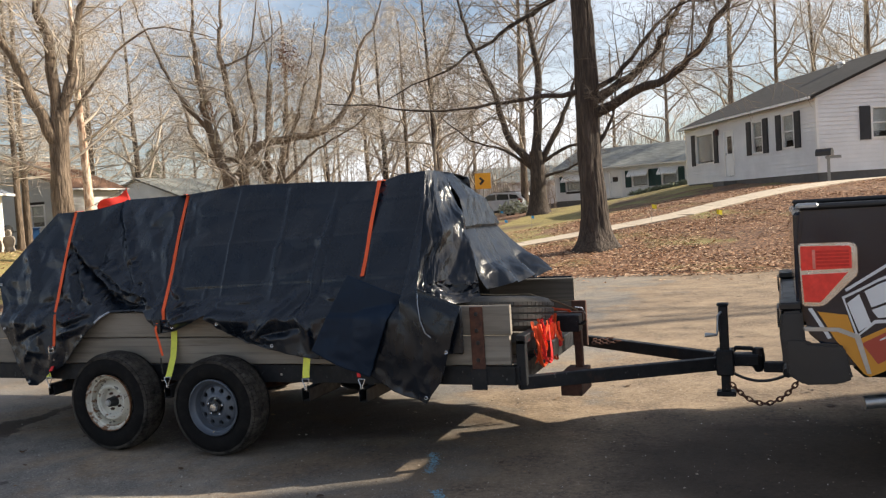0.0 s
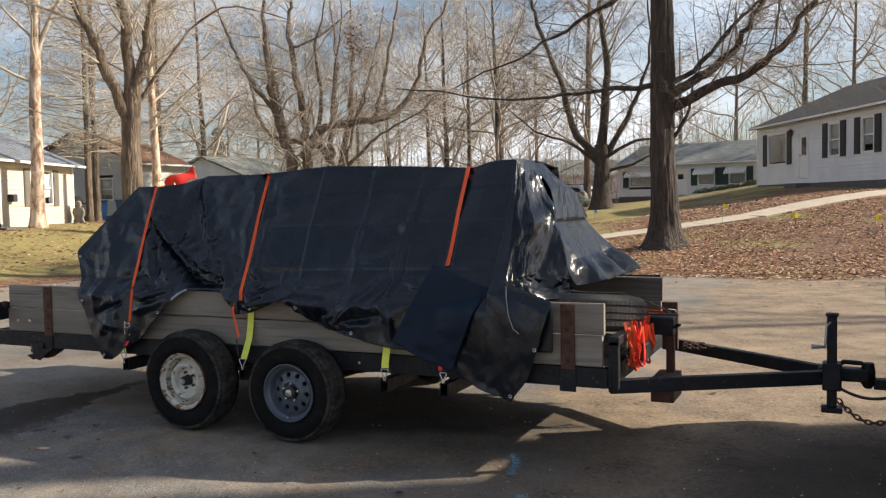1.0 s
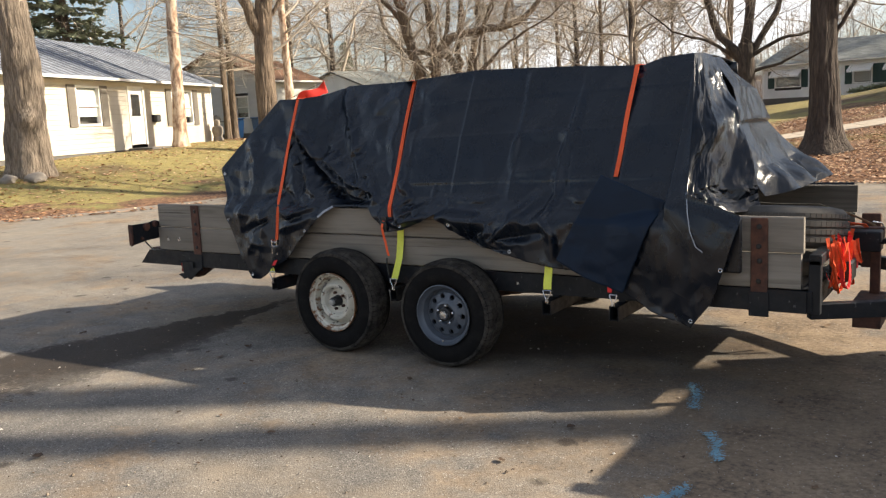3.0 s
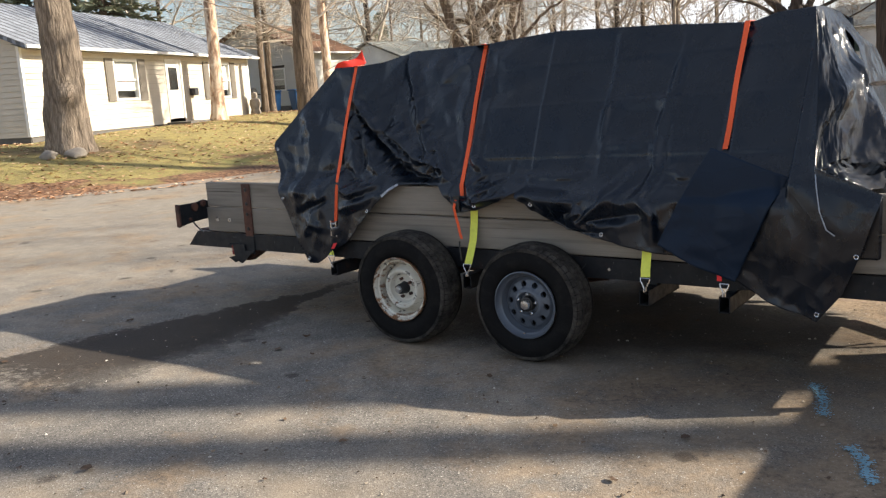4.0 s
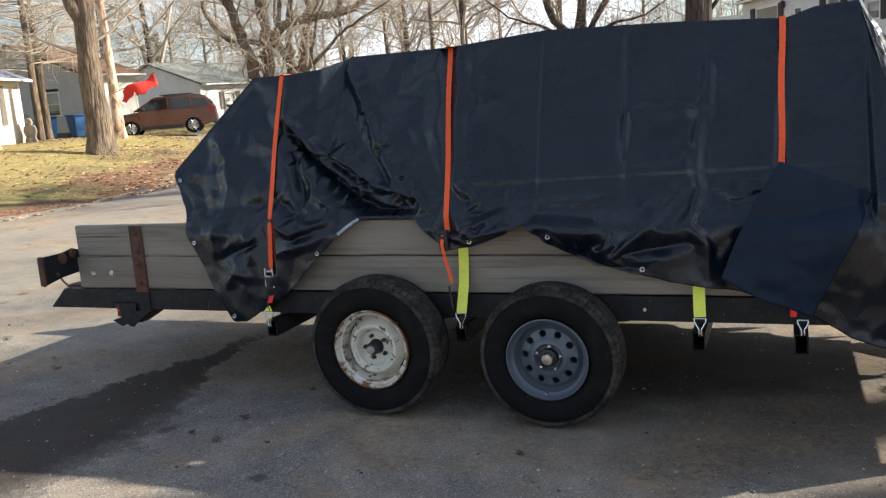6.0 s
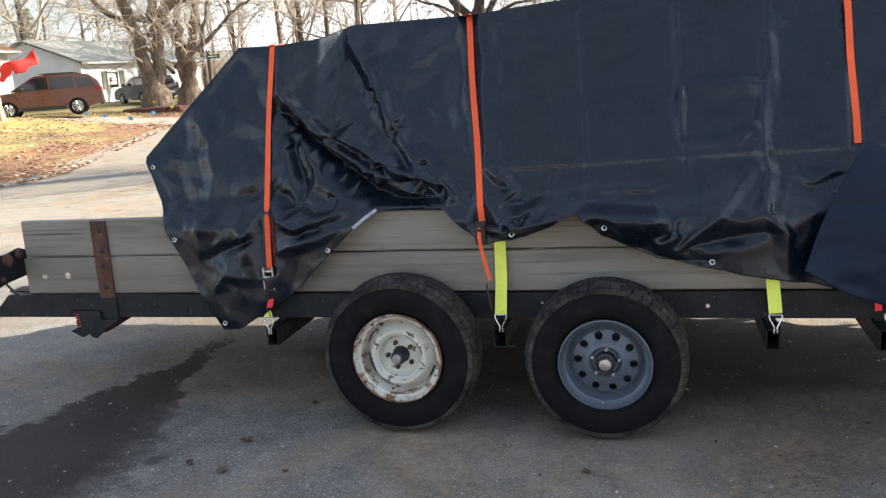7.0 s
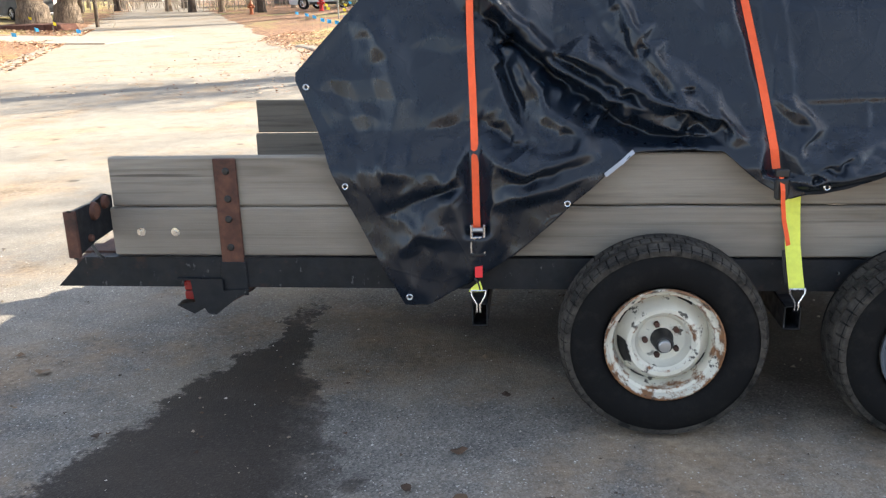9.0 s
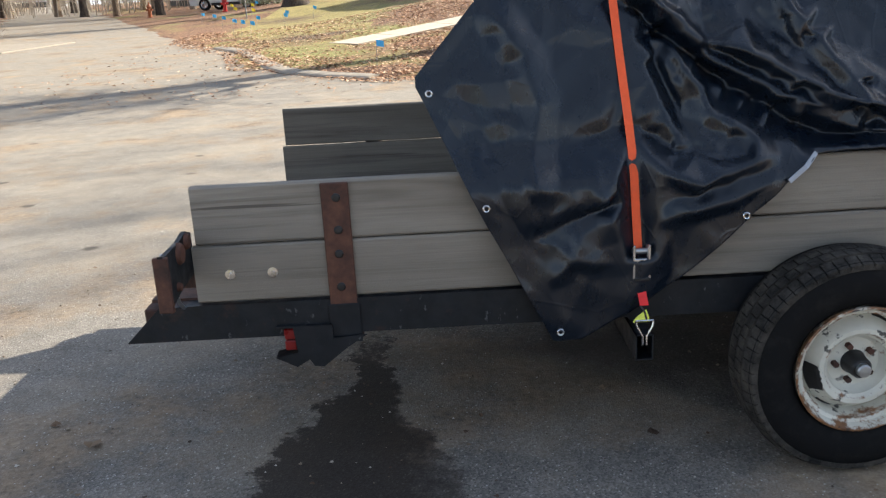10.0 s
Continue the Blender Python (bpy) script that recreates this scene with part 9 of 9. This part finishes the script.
street_tree = make_tree(14, 5.0, 0.36, [(3.2, aim(1, 0.4, 0.1), 4.0, 0.05), (2.9, aim(-1, 0.25, -0.2), 4.0, 0.045)], (0.0, 0.0), 1.35, M_BARK_BROWN, M_TWIG, False, [
    ([(-0.1, 4.0), (-0.8, 5.7), (-1.4, 7.1), (-2.4, 9.2), (-3.3, 12.5)], 0.23, 0.03, 1.7),
    ([(0.0, 4.2), (-0.05, 6.9), (-0.4, 8.5), (-0.5, 10.5), (0.0, 13.5)], 0.24, 0.03, 1.7),
    ([(0.1, 4.2), (0.5, 6.3), (0.85, 8.0), (1.25, 9.2), (1.8, 12.5)], 0.22, 0.03, 1.7),
    ([(0.2, 4.4), (1.6, 6.4), (3.0, 7.6), (5.0, 7.2)], 0.07, 0.015, 0.9)], (0.70, 0.71), 0.25, 0.022, **FINE)
plant(street_tree, -17.2, 17.0, "bare street tree dividing into three stems")

birch = make_tree(31, 14.0, 0.24, [(6.0, aim(0.3, 1.0, 0.1), 6.0, 0.11)], (0.012, 0.02), 1.5, M_BARK_PALE, M_TWIG, True, thin=0.6, kids=(12, 7, 6, 4, 0), bare=(0.32, 0.2, 0.15, 0.1), angle=(45, 80), ratio=(0.36, 0.5, 0.5, 0.5))
plant(birch, -21.6, 16.9, "pale peeling-barked tree in front of the cream house")
plant(birch, -21.2, 22.4, "pale peeling-barked tree behind the street tree", 120, 0.85)

big_tree = make_tree(17, 6.0, 0.47, [(3.9, aim(-0.30, 1.2, 0.0), 11.0, 0.36), (4.1, aim(0.42, 1.0, 0.1), 11.0, 0.32), (4.4, aim(0.0, 1.2, 0.5), 9.0, 0.2)], (0.0, 0.0), 1.25, M_BARK_GREY, M_TWIG, False, furrow=0.045, burl=0.20, taper=0.35, kids=(4, 10, 7, 6, 0), bare=(0.3, 0.3, 0.15, 0.1))
plant(big_tree, -16.2, 7.7, "thick grey-barked tree with a burl at the street's edge")

larch = make_tree(41, 17.0, 0.17, (), (0.0, 0.0), 1.3, M_BARK_BROWN, M_TWIG, True, kids=(100, 11, 6, 0, 0), thin=0.5, wobble=0.09, least=0.0085, levels=3, bare=(0.18, 0.15, 0.1, 0.1), angle=(72, 100), ratio=(0.26, 0.34, 0.5, 0.5), lift=(0.05, 0.0, 0.0, 0.0), up=(0.0, 0.0, 0.0, 0.0, 0.0))
for x, y, s, t in ((-27.5, 25.2, 1.0, 0), (-26.9, 24.2, 0.92, 100), (-34.0, 36.5, 1.05, 200)):
    plant(larch, x, y, "slim tree with fine level bare branches", t, s)


def make_conifer(seed, height, r):
    """A conifer: a straight stem, drooping boughs and needle sprays."""
    rng = random.Random(seed)
    W, N = Wood(), Wood()
    W.tube([Vector((0, 0, -0.3)), Vector((0, 0, height * 0.5)), Vector((0, 0, height))], [0.035 * height * 0.5, 0.02 * height * 0.5, 0.02], 10)
    n = int(height * 17)
    for k in range(n):
        z = height * (0.08 + 0.90 * (k + rng.random()) / n)
        L = r * (1.02 - z / height) ** 0.8 * rng.uniform(0.65, 1.15) + 0.15
        a = rng.uniform(0, 6.2832)
        d = Vector((math.cos(a), math.sin(a), 0))
        end = Vector((0, 0, z)) + d * L + Vector((0, 0, -0.10 * L))
        W.tube([Vector((0, 0, z)), end], [0.03, 0.008], 4)
        for j in range(int(8 + L * 14)):
            f = rng.uniform(0.15, 1.0)
            q = Vector((0, 0, z)).lerp(end, f)
            sp = rng.uniform(0.25, 0.55)
            o = (d * rng.uniform(0.2, 0.8) + Vector((-d.y, d.x, 0)) * rng.uniform(-1, 1) + Vector((0, 0, rng.uniform(-0.45, 0.2)))).normalized()
            u, v = frame_axes(o)
            b = len(N.v)
            w = sp * 0.22
            for s in (q, q + o * sp * 0.5 + u * w, q + o * sp, q + o * sp * 0.5 - u * w, q + o * sp * 0.5 + v * w * 0.8):
                N.v.append(tuple(s))
            N.f += [(b, b + 1, b + 4), (b + 1, b + 2, b + 4), (b + 2, b + 3, b + 4), (b + 3, b, b + 4)]
    return W.mesh("trunk", M_BARK_BROWN), N.mesh("crown", M_NEEDLES, False)


conifer = make_conifer(3, 14.0, 3.6)
for x, y, s, t, lab in ((-33.0, 20.5, 1.0, 0, "dense dark green conifer behind the cream house"), (-36.5, 19.5, 1.1, 80, "dense dark green conifer behind the cream house"), (-57.0, 70.0, 0.62, 30, "small far conifer above the roofs")):
    plant(conifer, x, y, lab, t, s)

SPREAD = dict(wobble=0.16, up=(0.02, 0.04, 0.0, -0.01, 0.0), lift=(0.22, 0.08, 0.02, 0.0), least=0.009, thin=0.95)
wood_a = make_tree(51, 16.0, 0.21, (), (0.02, 0.0), 1.3, M_BARK_BROWN, M_TWIG, True, kids=(15, 10, 7, 4, 0), bare=(0.16, 0.2, 0.15, 0.1), angle=(30, 68), ratio=(0.5, 0.5, 0.5, 0.5), **SPREAD)
wood_b = make_tree(52, 15.0, 0.22, ((2.5, aim(0.5, 1, 0), 10, 0.13), (3.0, aim(-0.6, 1, 0.3), 10, 0.12), (2.0, aim(0.9, 0.6, 0.2), 7, 0.10)), (-0.03, 0.02), 1.3, M_BARK_DARK, M_TWIG, True, kids=(12, 9, 7, 5, 0), bare=(0.22, 0.2, 0.15, 0.1), angle=(35, 75), **SPREAD)
wood_c = make_tree(53, 13.0, 0.19, ((1.6, aim(-0.7, 0.9, 0.1), 8, 0.11),), (0.0, 0.03), 1.3, M_BARK_GREY, M_TWIG, True, kids=(15, 9, 7, 4, 0), bare=(0.12, 0.2, 0.15, 0.1), angle=(35, 78), ratio=(0.45, 0.5, 0.5, 0.5), **SPREAD)
rng = random.Random(77)
spots = [(-20.1, 52.2), (-16.6, 49.3), (-16.9, 57.7), (-26.1, 58.3), (-31.3, 61.3), (-3.6, 66.6), (1.4, 61.0), (7.5, 66.0), (-9.1, 74.0), (9.9, 55.0), (-35.2, 42.1), (-41.4, 56.4), (-47.6, 59.9), (-28.2, 66.5), (-17.4, 51.1), (-10.1, 46.7), (-23.1, 55.0),
         (-21.5, 62.0), (4.5, 62.0), (13.5, 60.0), (15.0, 50.0), (-50.0, 71.0), (-41.2, 29.7), (-37.0, 68.0), (-44.0, 47.0), (11.0, 70.0)]
for k, (x, y) in enumerate(spots):
    plant((wood_a, wood_b, wood_c)[k % 3], x, y, "tall bare winter tree among the far houses", rng.uniform(0, 360), rng.uniform(0.8, 1.12), "background trees")
# trees up the street towards the sun, which shade the asphalt
shade_tree = make_tree(61, 23.0, 0.25, (), (0.0, 0.0), 1.5, M_BARK_BROWN, M_TWIG, True, taper=0.55, levels=3, kids=(7, 5, 4, 0, 0), bare=(0.66, 0.25, 0.2, 0.1), angle=(25, 55), ratio=(0.32, 0.5, 0.5, 0.5), least=0.012)
for x, y, me, s, t in ((14.46, 7.49, shade_tree, 1.1, 10), (16.17, 7.68, shade_tree, 0.95, 130), (27.0, 20.5, wood_a, 1.2, 0)):
    plant(me, x, y, "tall bare winter tree beside the street", t, s, "street trees")


def far_woods():
    """A thicket of thin stems round the whole horizon."""
    rng = random.Random(8)
    W = Wood()
    for k in range(900):
        a = rng.uniform(0, 6.2832)
        r = rng.uniform(95, 190)
        x, y = r * math.cos(a), r * math.sin(a) + 10
        h = rng.uniform(5, 15)
        p = Vector((x, y, terrain(x, y) - 0.3))
        q = p + Vector((rng.uniform(-1.5, 1.5), rng.uniform(-1.5, 1.5), h))
        W.tube([p, p.lerp(q, 0.5) + Vector((rng.uniform(-0.4, 0.4), 0, 0)), q], [0.16, 0.10, 0.03], 3)
        for j in range(12):
            s = p.lerp(q, rng.uniform(0.15, 1.0))
            e = s + Vector((rng.uniform(-2.4, 2.4), rng.uniform(-2.4, 2.4), rng.uniform(0.2, 2.6)))
            W.tube([s, e], [0.05, 0.02], 3)
    ob = new("far_woods", W.mesh("far_woods", M_TWIG, False))
    tagged(ob, "distant bare winter woodland on the horizon", "woods", kind="stuff")


far_woods()


def undergrowth():
    """Brushy thin stems between the houses and round the far gardens."""
    rng = random.Random(19)
    W = Wood()
    for k in range(1500):
        x, y = rng.uniform(-62, 22), rng.uniform(56, 92)
        p = Vector((x, y, terrain(x, y) - 0.1))
        h = rng.uniform(1.5, 6.5)
        q = p + Vector((rng.uniform(-0.8, 0.8), rng.uniform(-0.8, 0.8), h))
        W.tube([p, q], [0.035, 0.012], 3)
        for j in range(7):
            s = p.lerp(q, rng.uniform(0.2, 1.0))
            W.tube([s, s + Vector((rng.uniform(-1.1, 1.1), rng.uniform(-1.1, 1.1), rng.uniform(0.1, 1.2)))], [0.018, 0.009], 3)
    ob = new("brushwood", W.mesh("brushwood", M_TWIG, False))
    tagged(ob, "grey-brown leafless brushwood behind the houses", "shrubs", kind="stuff")


undergrowth()


def shrub(x, y, r, h, label):
    rng = random.Random(int(x * 10 + y))
    W = Wood()
    b0 = Vector((x, y, terrain(x, y)))
    for k in range(900):
        a, u = rng.uniform(0, 6.2832), rng.random() ** 0.5
        q = b0 + Vector((r * u * math.cos(a), r * 0.7 * u * math.sin(a), h * (1 - 0.6 * u * u) * rng.uniform(0.15, 1.0)))
        o = Vector((rng.uniform(-1, 1), rng.uniform(-1, 1), rng.uniform(-0.3, 1))).normalized()
        s, _ = frame_axes(o)
        w = rng.uniform(0.05, 0.11)
        b = len(W.v)
        for p in (q, q + o * w + s * w * 0.5, q + o * 2 * w, q + o * w - s * w * 0.5):
            W.v.append(tuple(p))
        W.f.append((b, b + 1, b + 2, b + 3))
    e = thing("shrub", tuple(b0), label, "shrub", "clipped shrubs")
    hold(new("foliage", W.mesh("foliage", M_NEEDLES, False)), e)


shrub(-9.6, 43.0, 1.1, 0.9, "dark evergreen shrub beside the parked car")
for k in range(4):
    shrub(-3.6 + 1.0 * k, 50.4 - 0.3 * k, 0.8, 0.32, "low dark hedge under the far house windows")
shrub(-26.2, 21.8, 0.5, 0.6, "small brown garden shrub at the house corner")


def leaves():
    """Curled dead leaves over the lawns and drifted along the asphalt's edge."""
    rng = random.Random(4)
    v, f = [], []
    def leaf(x, y, z, s):
        a = rng.uniform(0, 6.2832)
        dx, dy = math.cos(a) * s, math.sin(a) * s
        c = rng.uniform(0.1, 0.7) * s
        b = len(v)
        v.extend(((x - dx, y - dy, z + rng.uniform(0, 0.02)), (x + dy * 0.55, y - dx * 0.55, z + c), (x + dx, y + dy, z + rng.uniform(0, 0.03)), (x - dy * 0.55, y + dx * 0.55, z + c * 0.6)))
        f.extend(((b, b + 1, b + 2), (b, b + 2, b + 3)))
    n = 0
    while n < 62000:
        x, y = rng.uniform(-9, 13), 10.5 + 17.5 * rng.random() ** 1.3
        o = off_road(x, y)
        if o < -0.3 and rng.random() > 0.03:
            continue
        if noise.noise(Vector((x * 0.4, y * 0.4, 2))) < rng.uniform(-0.6, 0.25) - 0.2:
            continue
        if x < -2.0 and o > 1.5 and rng.random() < 0.6:
            continue
        leaf(x, y, terrain(x, y) + (0.04 if o > 0.2 else 0.01), rng.uniform(0.022, 0.048))
        n += 1
    n = 0
    while n < 11000:
        y = rng.uniform(1, 34)
        x = left_edge(y) - 13 * rng.random() ** 1.8 + 0.5
        if noise.noise(Vector((x * 0.3, y * 0.3, 6))) < rng.uniform(-0.6, 0.4):
            continue
        o = off_road(x, y)
        leaf(x, y, terrain(x, y) + (0.04 if o > 0.2 else 0.008), rng.uniform(0.035, 0.07))
        n += 1
    me = bpy.data.meshes.new("fallen_leaves")
    me.from_pydata(v, [], f)
    m = Mat("fallen_leaf", 0.85)
    m.color(m.ramp(m.island(), [(0.0, (0.07, 0.030, 0.016)), (0.35, (0.27, 0.125, 0.060)), (0.68, (0.52, 0.29, 0.155)), (1.0, (0.84, 0.63, 0.42))]))
    me.materials.append(m.m)
    tagged(new("fallen_leaves", me), "brown fallen oak and maple leaves", "leaves", kind="stuff")


leaves()
